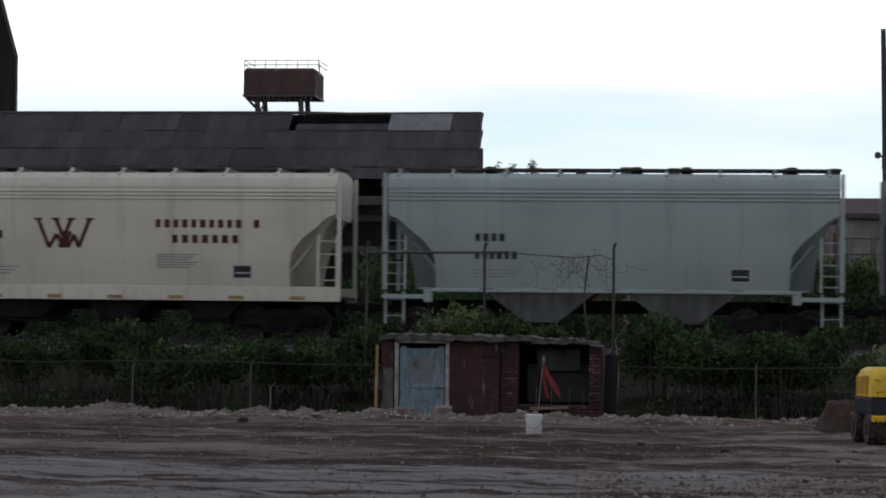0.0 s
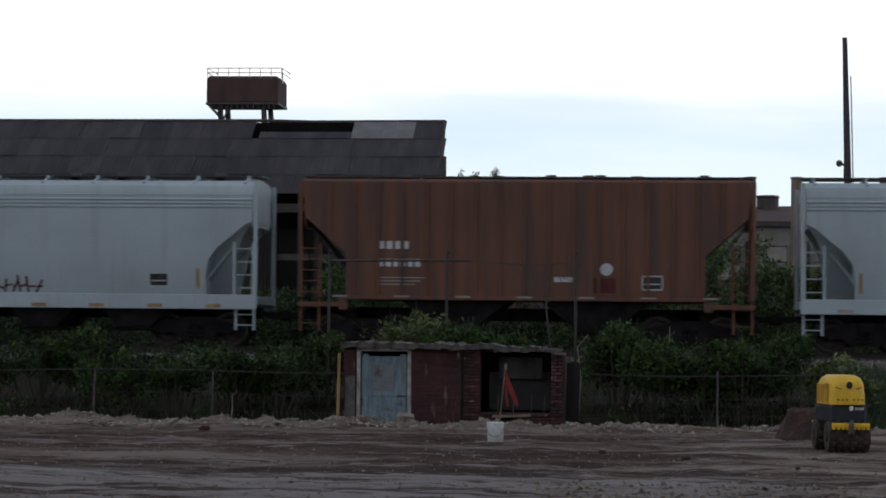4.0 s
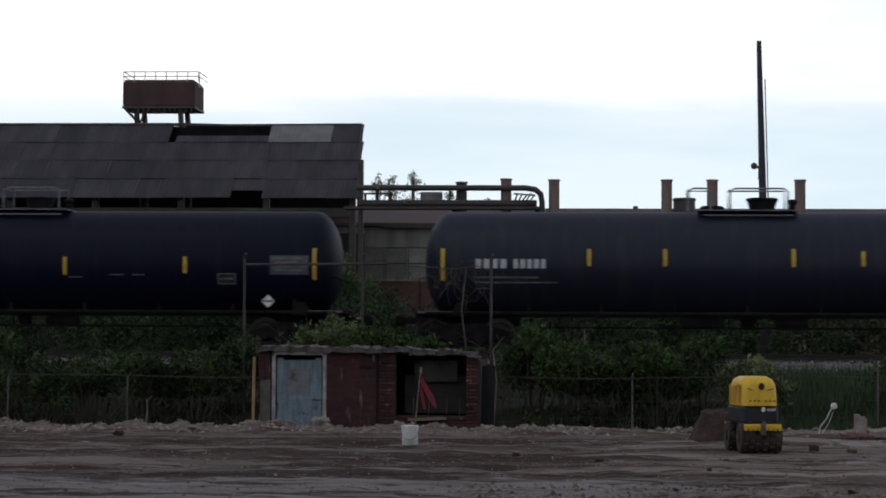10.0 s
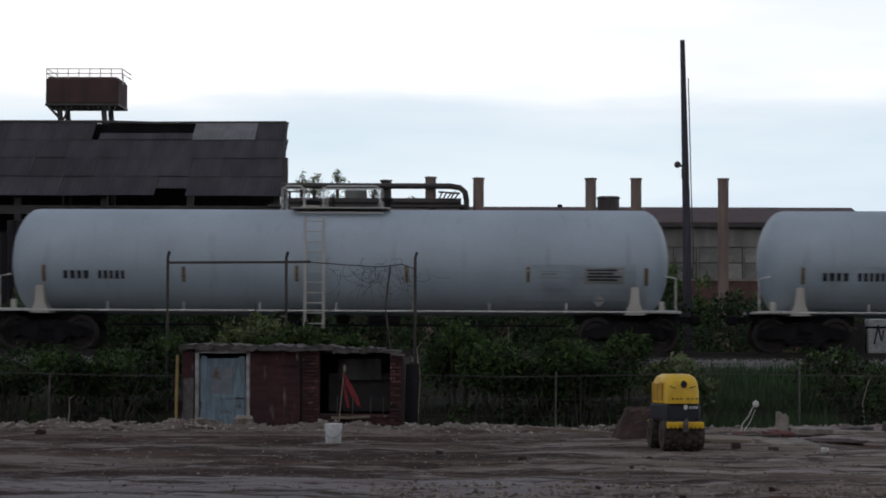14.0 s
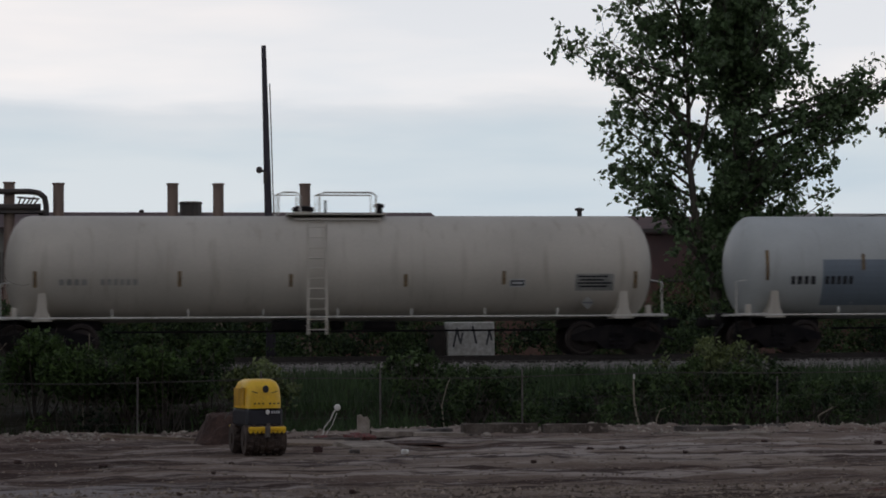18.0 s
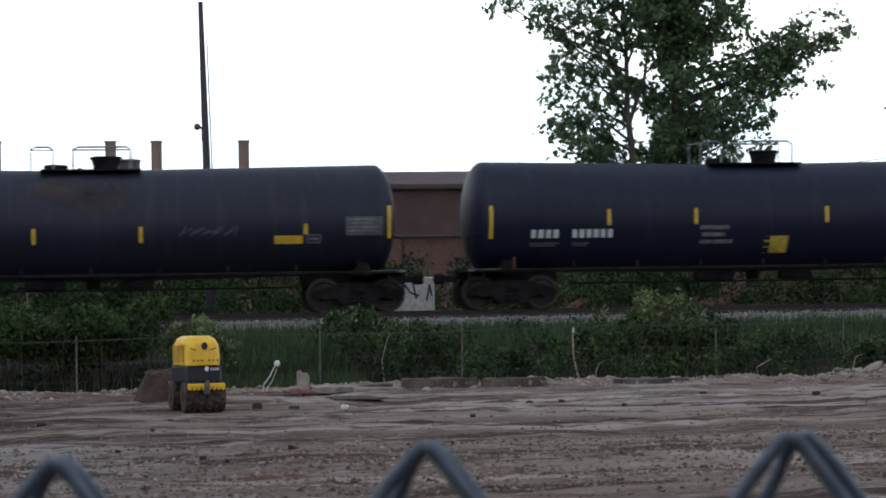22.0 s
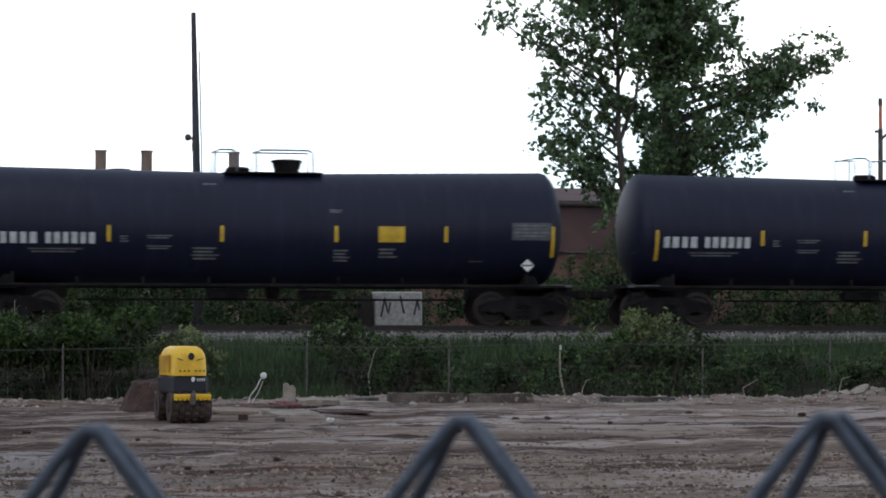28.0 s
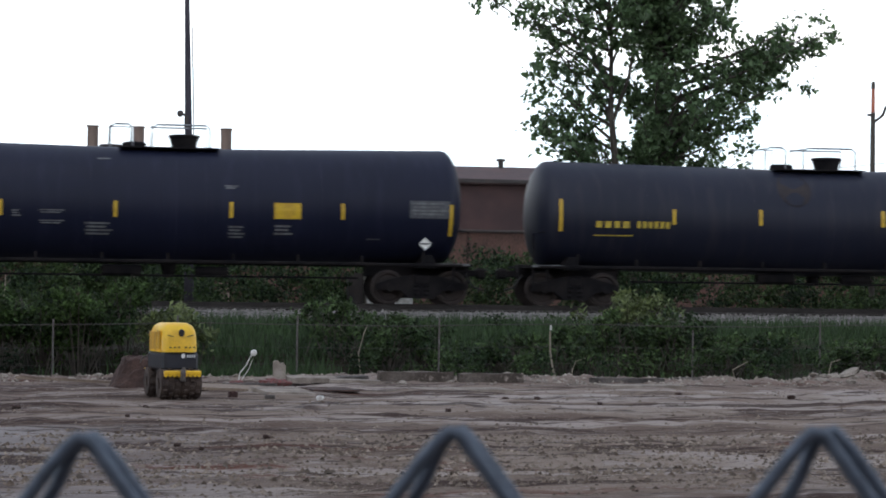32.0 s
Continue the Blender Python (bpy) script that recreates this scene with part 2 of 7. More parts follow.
mat("brick", (0.088, 0.030, 0.028), 0.9, second=(0.036, 0.016, 0.017), scale=3, grain=0.35, per_object=0.5, bump=0.4, third=(0.30, 0.22, 0.20),
    third_scale=7, third_low=0.62, third_high=0.72, coords="World")
mat("brick_painted", (0.072, 0.022, 0.022), 0.85, second=(0.034, 0.014, 0.016), scale=1.1, stretch=(2, 1, 0.6), grain=0.25, per_object=0.22, bump=0.4, third=(0.22, 0.16, 0.15),
    third_scale=3.2, third_stretch=(3, 1, 0.5), third_low=0.63, third_high=0.74, coords="World")
mat("mortar", (0.060, 0.036, 0.033), 0.95, grain=0.3)
# back-wall colour with the shade of the buildings' insides put into it
mat("inside_shade", (0.03, 0.027, 0.025), 0.95, grain=0.3)
mat("blue_door", (0.20, 0.28, 0.33), 0.6, second=(0.13, 0.17, 0.19), scale=4, stretch=(3, 3, 0.6), grain=0.2, third=(0.10, 0.075, 0.065),
    third_scale=2.6, third_low=0.6, third_high=0.7)
mat("door_board", (0.15, 0.17, 0.19), 0.8, second=(0.20, 0.21, 0.22), scale=5, third=(0.12, 0.07, 0.05), third_scale=3, third_low=0.6, third_high=0.7)
mat("grey_frame", (0.42, 0.42, 0.41), 0.7, second=(0.25, 0.22, 0.20), scale=6)
mat("red_tarp", (0.17, 0.040, 0.038), 0.85, second=(0.12, 0.085, 0.075), scale=9, low=0.4, high=0.6)
mat("red_cloth", (0.26, 0.030, 0.032), 0.8, second=(0.16, 0.02, 0.022), scale=6)
mat("white_plastic", (0.78, 0.78, 0.76), 0.4, second=(0.6, 0.58, 0.54), scale=5, bump=0.05)
mat("steel_rust", (0.085, 0.038, 0.032), 0.85, second=(0.048, 0.026, 0.024), scale=1.6, grain=0.25, stretch=(1, 1, 0.4))
mat("rust_tan", (0.25, 0.18, 0.145), 0.85, second=(0.17, 0.115, 0.095), scale=1.2, stretch=(2, 2, 0.4), grain=0.15)
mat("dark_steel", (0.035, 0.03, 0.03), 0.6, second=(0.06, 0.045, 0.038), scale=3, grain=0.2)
mat("galvanised", (0.145, 0.175, 0.215), 0.55, 0.4, second=(0.085, 0.105, 0.135), scale=60, grain=0.2, fine=300, bump=0.1, bump_scale=250)
mat("grey_post", (0.125, 0.112, 0.105), 0.7, second=(0.075, 0.062, 0.057), scale=8)
mat("rail_grey", (0.20, 0.21, 0.23), 0.6, 0.2, second=(0.12, 0.125, 0.14), scale=8)
mat("kerb_stone", (0.145, 0.122, 0.106), 0.9, spec=0.1, second=(0.075, 0.061, 0.052), scale=3, grain=0.3, bump=0.5, bump_scale=25, third=(0.27, 0.23, 0.20), third_scale=5, third_low=0.62, third_high=0.7)
mat("white_post", (0.62, 0.61, 0.58), 0.7, second=(0.42, 0.40, 0.36), scale=8)
mat("yellow_post", (0.38, 0.255, 0.10), 0.75, second=(0.24, 0.14, 0.06), scale=6, stretch=(1, 1, 0.3))
mat("roof_sheet", (0.052, 0.045, 0.050), 0.85, second=(0.030, 0.026, 0.031), scale=0.8, stretch=(2, 0.5, 0.5), grain=0.2, per_object=0.25,
    bump=0.3, bump_scale=6, coords="World")
mat("roof_patch", (0.17, 0.165, 0.165), 0.7, second=(0.12, 0.115, 0.115), scale=1.2, per_object=0.2)
mat("siding_dark", (0.034, 0.029, 0.030), 0.85, spec=0.2, second=(0.014, 0.012, 0.013), scale=1.0, stretch=(3, 3, 0.25), grain=0.2, per_object=0.4)
mat("roof_seam", (0.10, 0.095, 0.095), 0.8, second=(0.06, 0.056, 0.056), scale=2)
mat("siding_streaked", (0.040, 0.034, 0.034), 0.85, spec=0.2, second=(0.012, 0.010, 0.012), scale=1.6, stretch=(5, 5, 0.25), grain=0.2, per_object=0.3, third=(0.24, 0.22, 0.20),
    third_scale=3.2, third_stretch=(5, 5, 0.22), third_low=0.60, third_high=0.68, coords="World")
mat("siding_pale", (0.24, 0.225, 0.205), 0.8, second=(0.15, 0.135, 0.12), scale=0.8, stretch=(2, 2, 0.4), grain=0.15, per_object=0.2)
mat("roof_brown", (0.088, 0.047, 0.044), 0.85, second=(0.058, 0.034, 0.034), scale=0.7, grain=0.2)
mat("brick_far", (0.13, 0.068, 0.052), 0.9, second=(0.09, 0.05, 0.04), scale=2, grain=0.3, fine=12)
mat("dirty_pane", (0.13, 0.125, 0.115), 0.35, second=(0.22, 0.20, 0.17), scale=2.5, per_object=0.5)
# near-black second tone puts the shaded gaps between leaf clumps into the colour
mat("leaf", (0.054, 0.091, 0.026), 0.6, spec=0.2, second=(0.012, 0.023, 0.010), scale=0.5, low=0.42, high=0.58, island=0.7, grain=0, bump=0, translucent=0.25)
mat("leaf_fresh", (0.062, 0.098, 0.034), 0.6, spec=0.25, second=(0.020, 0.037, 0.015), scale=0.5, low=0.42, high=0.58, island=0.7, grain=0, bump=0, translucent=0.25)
mat("leaf_bush", (0.105, 0.155, 0.050), 0.6, spec=0.3, second=(0.050, 0.085, 0.028), scale=0.6, island=0.6, grain=0, bump=0, translucent=0.3)
mat("leaf_pale", (0.13, 0.16, 0.055), 0.6, second=(0.09, 0.12, 0.045), scale=0.9, island=0.5, grain=0, bump=0, translucent=0.25)
mat("slab_old", (0.15, 0.13, 0.118), 0.9, second=(0.05, 0.043, 0.04), scale=4, grain=0.3, bump=0.6, bump_scale=25)
mat("leaf_tree", (0.115, 0.175, 0.078), 0.5, second=(0.075, 0.125, 0.055), scale=0.7, island=0.6, grain=0, bump=0, translucent=0.45)
mat("grass", (0.039, 0.076, 0.021), 0.7, second=(0.028, 0.053, 0.017), scale=0.6, island=0.45, grain=0, bump=0, translucent=0.2)
mat("bark", (0.10, 0.085, 0.07), 0.9, second=(0.06, 0.05, 0.042), scale=3, stretch=(4, 4, 0.6), grain=0.2)
mat("pole_wood", (0.058, 0.050, 0.064), 0.8, second=(0.034, 0.029, 0.038), scale=3, stretch=(5, 5, 0.3), grain=0.2)
mat("dry_stem", (0.30, 0.26, 0.20), 0.8, second=(0.2, 0.17, 0.13), scale=5)
mat("rail_steel", (0.035, 0.028, 0.025), 0.7, 0.2, second=(0.022, 0.018, 0.016), scale=4)
mat("sleeper", (0.040, 0.033, 0.028), 0.9, spec=0.1, second=(0.025, 0.021, 0.018), scale=3, per_object=0.3, coords="World")
mat("bogie_black", (0.006, 0.0055, 0.007), 0.85, spec=0.15, second=(0.017, 0.014, 0.014), scale=2.5, grain=0.2)
mat("bay_grey", (0.095, 0.098, 0.094), 0.8, second=(0.045, 0.045, 0.044), scale=1.5, stretch=(2, 2, 0.5), grain=0.15)
mat("wheel_steel", (0.022, 0.018, 0.018), 0.6, 0.2, spec=0.3, second=(0.042, 0.031, 0.028), scale=3)
mat("roller_yellow", (0.86, 0.53, 0.02), 0.4, second=(0.74, 0.43, 0.02), scale=4, grain=0.08, bump=0.05, third=(0.25, 0.18, 0.10), third_scale=5,
    third_low=0.66, third_high=0.78)
mat("roller_grey", (0.018, 0.020, 0.029), 0.5, second=(0.012, 0.013, 0.018), scale=4)
mat("roller_amber", (0.60, 0.33, 0.02), 0.5, second=(0.45, 0.24, 0.02), scale=5, grain=0.1)
mat("drum_steel", (0.036, 0.024, 0.020), 0.85, second=(0.080, 0.056, 0.044), scale=5, grain=0.3)
mat("black_rubber", (0.02, 0.02, 0.02), 0.7)
mat("lettering_black", (0.022, 0.023, 0.026), 0.8, spec=0.15, second=(0.05, 0.05, 0.053), scale=6)
mat("lettering_white", (0.55, 0.56, 0.57), 0.7, second=(0.42, 0.43, 0.44), scale=6)
mat("lettering_faded", (0.20, 0.20, 0.19), 0.7, second=(0.30, 0.29, 0.27), scale=3)
mat("lettering_dim", (0.16, 0.165, 0.17), 0.7, second=(0.08, 0.08, 0.085), scale=5)
mat("lettering_yellow", (0.55, 0.40, 0.04), 0.7, second=(0.35, 0.26, 0.04), scale=6)
mat("maroon", (0.105, 0.030, 0.026), 0.8, spec=0.15, second=(0.07, 0.025, 0.024), scale=5)
mat("reflector_yellow", (0.62, 0.40, 0.02), 0.5, second=(0.48, 0.30, 0.03), scale=6)
mat("dim_yellow", (0.11, 0.075, 0.02), 0.7, second=(0.06, 0.045, 0.02), scale=5)
mat("reflector_dull", (0.20, 0.125, 0.05), 0.6, second=(0.11, 0.075, 0.045), scale=8)
mat("graffiti_pale", (0.16, 0.22, 0.42), 0.6, second=(0.10, 0.15, 0.32), scale=4)
mat("stain_brown", (0.25, 0.20, 0.16), 0.8, second=(0.36, 0.33, 0.28), scale=2, stretch=(4, 1, 0.4))
mat("graffiti_blue", (0.02, 0.06, 0.20), 0.6, second=(0.08, 0.16, 0.32), scale=3)
mat("graffiti_dark", (0.045, 0.045, 0.05), 0.7, second=(0.10, 0.10, 0.10), scale=5)
mat("dust_brown", (0.045, 0.038, 0.038), 0.8, spec=0.15, second=(0.022, 0.020, 0.026), scale=1.3, low=0.35, high=0.6)
mat("graffiti_dim", (0.075, 0.08, 0.095), 0.8, second=(0.04, 0.042, 0.055), scale=4)
mat("stencil_grey", (0.105, 0.11, 0.12), 0.8, spec=0.2, second=(0.07, 0.072, 0.08), scale=5)
mat("orange_paint", (0.55, 0.16, 0.09), 0.6)
mat("cable", (0.03, 0.03, 0.03), 0.6)


def paint(name, colour, dirt, rough=0.5, spec=0.5, low=0.45, high=0.8):
    return mat(name, colour, rough, second=tuple(0.82 * c for c in colour), scale=0.35, stretch=(1, 1, 1.5), grain=0.05, fine=25, bump=0.06,
               bump_scale=2.5, third=dirt, third_scale=1.6, third_stretch=(2.5, 1, 0.18), third_low=low, third_high=high, spec=spec)


paint("cream_paint", (0.65, 0.595, 0.50), (0.33, 0.27, 0.20), low=0.55, high=0.95)
paint("green_grey_paint", (0.345, 0.39, 0.38), (0.22, 0.25, 0.24), low=0.55, high=0.95)
paint("blue_grey_paint", (0.405, 0.47, 0.50), (0.26, 0.29, 0.30), low=0.55, high=0.95)
paint("pale_green_paint", (0.40, 0.45, 0.42), (0.27, 0.26, 0.23), low=0.55, high=0.95)
paint("rust_paint", (0.160, 0.066, 0.038), (0.075, 0.046, 0.040), 0.8, low=0.4, high=0.7)
paint("black_paint", (0.0085, 0.0105, 0.027), (0.014, 0.016, 0.036), 0.5, 0.24, low=0.5, high=0.8)
paint("black_deep", (0.0035, 0.0045, 0.016), (0.008, 0.009, 0.020), 0.5, 0.14, low=0.5, high=0.8)
paint("black_paint_worn", (0.011, 0.013, 0.027), (0.024, 0.023, 0.033), 0.5, 0.30, low=0.5, high=0.8)
paint("white_paint", (0.40, 0.455, 0.50), (0.25, 0.26, 0.27), low=0.58, high=0.95)
mat("white_dull", (0.335, 0.38, 0.415), 0.6, second=(0.25, 0.27, 0.285), scale=1.2, stretch=(0.7, 1, 1.6), grain=0.08, low=0.45, high=0.75, third=(0.39, 0.44, 0.485), third_scale=0.9, third_low=0.42, third_high=0.62)
paint("white_dusty", (0.46, 0.48, 0.475), (0.30, 0.29, 0.28), low=0.58, high=0.95)
paint("tan_paint", (0.50, 0.46, 0.40), (0.30, 0.25, 0.20), low=0.55, high=0.9)
paint("primer_grey", (0.18, 0.22, 0.265), (0.14, 0.165, 0.195), low=0.5, high=0.9)

# ---- mesh tools ----


class Shape:
    """Collects vertices and faces for one mesh."""

    def __init__(self):
        self.v, self.f = [], []

    def add(self, verts, faces):
        k = len(self.v)
        self.v += [tuple(p) for p in verts]
        self.f += [tuple(i + k for i in q) for q in faces]
        return self

    def box(self, c, s, m=None, bevel=0.0):
        """A box with centre c and size s; bevel cuts its upright and level edges."""
        hx, hy, hz = s[0] / 2, s[1] / 2, s[2] / 2
        b = min(bevel, hx * 0.9, hy * 0.9, hz * 0.9)
        if b <= 0:
            vs = [(x, y, z) for z in (-hz, hz) for x, y in ((-hx, -hy), (hx, -hy), (hx, hy), (-hx, hy))]
            fs = [(0, 3, 2, 1), (4, 5, 6, 7), (0, 1, 5, 4), (1, 2, 6, 5), (2, 3, 7, 6), (3, 0, 4, 7)]
        else:
            def ring(ax, ay, z, cut):
                return [(-ax + cut, -ay, z), (ax - cut, -ay, z), (ax, -ay + cut, z), (ax, ay - cut, z), (ax - cut, ay, z), (-ax + cut, ay, z),
                        (-ax, ay - cut, z), (-ax, -ay + cut, z)]
            rings = [ring(hx - b, hy - b, -hz, b * 0.3), ring(hx, hy, -hz + b, b), ring(hx, hy, hz - b, b), ring(hx - b, hy - b, hz, b * 0.3)]
            vs = [p for r in rings for p in r]
            fs = [tuple(range(7, -1, -1)), tuple(range(24, 32))]
            fs += [(8 * k + i, 8 * k + (i + 1) % 8, 8 * k + 8 + (i + 1) % 8, 8 * k + 8 + i) for k in range(3) for i in range(8)]
        mm = Matrix.Translation(c) @ (m or Matrix())
        return self.add([mm @ Vector(p) for p in vs], fs)

    def tube(self, pts, r, seg=8, caps=True):
        """A round bar along pts; r is one radius or one for each point."""
        pts = [Vector(p) for p in pts]
        rs = r if isinstance(r, (list, tuple)) else [r] * len(pts)
        vs, n = [], len(pts)
        up = Vector((0.123, 0.456, 0.88))
        for i, p in enumerate(pts):
            d = (pts[min(i + 1, n - 1)] - pts[max(i - 1, 0)]).normalized()
            a = d.cross(up).normalized() if abs(d.dot(up.normalized())) < 0.99 else d.cross(Vector((1, 0, 0))).normalized()
            b = d.cross(a)
            vs += [p + rs[i] * (math.cos(2 * math.pi * k / seg) * a + math.sin(2 * math.pi * k / seg) * b) for k in range(seg)]
        fs = [(i * seg + k, i * seg + (k + 1) % seg, (i + 1) * seg + (k + 1) % seg, (i + 1) * seg + k) for i in range(n - 1) for k in range(seg)]
        if caps:
            fs += [tuple(range(seg - 1, -1, -1)), tuple(range((n - 1) * seg, n * seg))]
        return self.add(vs, fs)

    def lathe(self, profile, seg=32, axis="z", at=(0, 0, 0)):
        """profile: (along, radius) pairs, turned about the axis."""
        vs = []
        for h, r in profile:
            for k in range(seg):
                a = 2 * math.pi * k / seg
                c, s = r * math.cos(a), r * math.sin(a)
                p = {"z": (c, s, h), "x": (h, c, s), "y": (c, h, s)}[axis]
                vs.append((p[0] + at[0], p[1] + at[1], p[2] + at[2]))
        n = len(profile)
        fs = [(i * seg + k, i * seg + (k + 1) % seg, (i + 1) * seg + (k + 1) % seg, (i + 1) * seg + k) for i in range(n - 1) for k in range(seg)]
        fs += [tuple(range(seg - 1, -1, -1)), tuple(range((n - 1) * seg, n * seg))]
        return self.add(vs, fs)

    def slab(self, outline, y0, y1, m=None):
        """A plate with an outline of (x, z) pairs, from y0 to y1."""
        n = len(outline)
        vs = [(x, y0, z) for x, z in outline] + [(x, y1, z) for x, z in outline]
        fs = [tuple(range(n)), tuple(range(2 * n - 1, n - 1, -1))] + [(i, i + n, (i + 1) % n + n, (i + 1) % n) for i in range(n)]
        return self.add([m @ Vector(p) for p in vs] if m else vs, fs)

    def mesh(self, name, material_, smooth=False):
        me = bpy.data.meshes.new(name)
        me.from_pydata(self.v, [], self.f)
        bm = bmesh.new()
        bm.from_mesh(me)
        bmesh.ops.recalc_face_normals(bm, faces=bm.faces)
        if smooth:
            for e in bm.edges:
                e.smooth = len(e.link_faces) == 2 and e.calc_face_angle(0) < 0.6
            for q in bm.faces:
                q.smooth = True
        bm.to_mesh(me)
        bm.free()
        me.materials.append(M[material_])
        return me


def raw_mesh(name, verts, faces, material_):
    me = bpy.data.meshes.new(name)
    me.from_pydata(verts, [], faces)
    me.materials.append(M[material_])
    return me


def thing(name, m, label, category, group="", kind=""):
    ob = new(name)
    ob.empty_display_size = 0.2
    ob.matrix_world = m
    return tagged(ob, label, category, group, kind)


def part(name, shape, material_, parent, label="", smooth=False, at=None):
    me = shape.mesh(name, material_, smooth) if isinstance(shape, Shape) else shape
    ob = new(name, me)
    ob.parent = parent
    if at is not None:
        ob.matrix_basis = at
    return tagged(ob, label)


def solo(name, shape, material_, m, label, category, group="", kind="", smooth=False):
    me = shape.mesh(name, material_, smooth) if isinstance(shape, Shape) else shape
    ob = new(name, me)
    ob.matrix_world = m
    return tagged(ob, label, category, group, kind)


def jitter(seed):
    return random.Random(seed)

# ---- ground ----
TRACK_Y, RAIL_Z = 65.04, 1.40


LEVEL = ((2.65, 37.7, 1.3), (-2.93, 38.9, 0.5))


def step(v):
    v = max(0.0, min(1.0, v))
    return v * v * (3 - 2 * v)


def ground_height(x, y):
    """Dirt yard, a low ridge of spoil at its far edge, a hollow, then the railway bank."""
    z = 0.0
    if y < 48:
        near = max(0.0, min(1.0, (y - 6) / 8))
        # level where the roller and the pail stand
        for ox, oy, r in LEVEL:
            near *= 1 - math.exp(-((x - ox) ** 2 + (y - oy) ** 2) / (r * r))
        lumps = 0.04 * noise.noise((x * 0.28, y * 0.42, 0.3)) + 0.028 * noise.noise((x * 0.75, y * 0.9, 4.1)) + 0.022 * noise.noise((x * 1.7, y * 2.1, 7.7))
        rough = max(0.0, noise.noise((x * 0.22, y * 0.3, 11.0)) + 0.35)
        crumbs = 0.05 * rough * noise.noise((x * 1.2, y * 2.9, 2.2)) + 0.035 * rough * noise.noise((x * 3.1, y * 5.5, 3.2))
        ledge = 0.022 * step((noise.noise((x * 0.45, y * 0.55, 21.0)) - 0.05) / 0.05) + 0.018 * step((noise.noise((x * 0.9, y * 1.1, 31.0)) - 0.1) / 0.08)
        z += near * (lumps + crumbs + ledge - 0.02)
        # wheel ruts run along the yard
        z -= near * 0.025 * max(0.0, math.sin(y * 1.15 + 1.4 * noise.noise((x * 0.12, y * 0.1, 6.0))) - 0.75) * 4 * (0.6 + noise.noise((x * 0.3, 3.0, 8.0)))
    ridge = math.exp(-((y - 45.2 + 0.5 * noise.noise((x * 0.3, 1.0, 2.0))) / 0.7) ** 2)
    z += ridge * (0.10 + 0.12 * noise.noise((x * 0.55, 0.0, 9.0)) + 0.10 * noise.noise((x * 1.9, y * 2, 5.0)) + 0.07 * noise.noise((x * 4.3, y * 3, 2.0)))
    if x > 13 and y < 48:
        z += 0.06 * math.exp(-((x - 17.3) / 1.8) ** 2 - ((y - 45.8) / 1.3) ** 2)
    if y > 47:
        k = min(1.0, (y - 47) / 13.5)
        z += -0.25 * math.sin(min(1.0, (y - 47) / 5) * math.pi) + (RAIL_Z - 0.55) * (k * k * (3 - 2 * k))
        z += 0.08 * noise.noise((x * 0.4, y * 0.4, 3.0))
    return z


def build_ground():
    xs = [-900, -300, -120, -60, -40] + [-30 + 0.5 * i for i in range(25)] + [-17.5 + 0.11 * i for i in range(364)] + [23 + 0.5 * i for i in range(15)] + [45, 70, 130, 300, 900]
    ys = [-200, -60, -20, -5, 5] + [10 + 0.25 * i for i in range(30)] + [17.5 + 0.11 * i for i in range(286)] + [49 + 0.6 * i for i in range(60)]
    ys += [90, 110, 150, 220, 400, 800, 1500]
    verts = [(x, y, ground_height(x, y)) for y in ys for x in xs]
    n = len(xs)
    faces = [(j * n + i, j * n + i + 1, (j + 1) * n + i + 1, (j + 1) * n + i) for j in range(len(ys) - 1) for i in range(n - 1)]
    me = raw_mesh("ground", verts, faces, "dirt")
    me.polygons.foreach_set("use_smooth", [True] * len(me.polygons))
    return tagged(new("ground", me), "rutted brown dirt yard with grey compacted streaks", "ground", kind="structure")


build_ground()


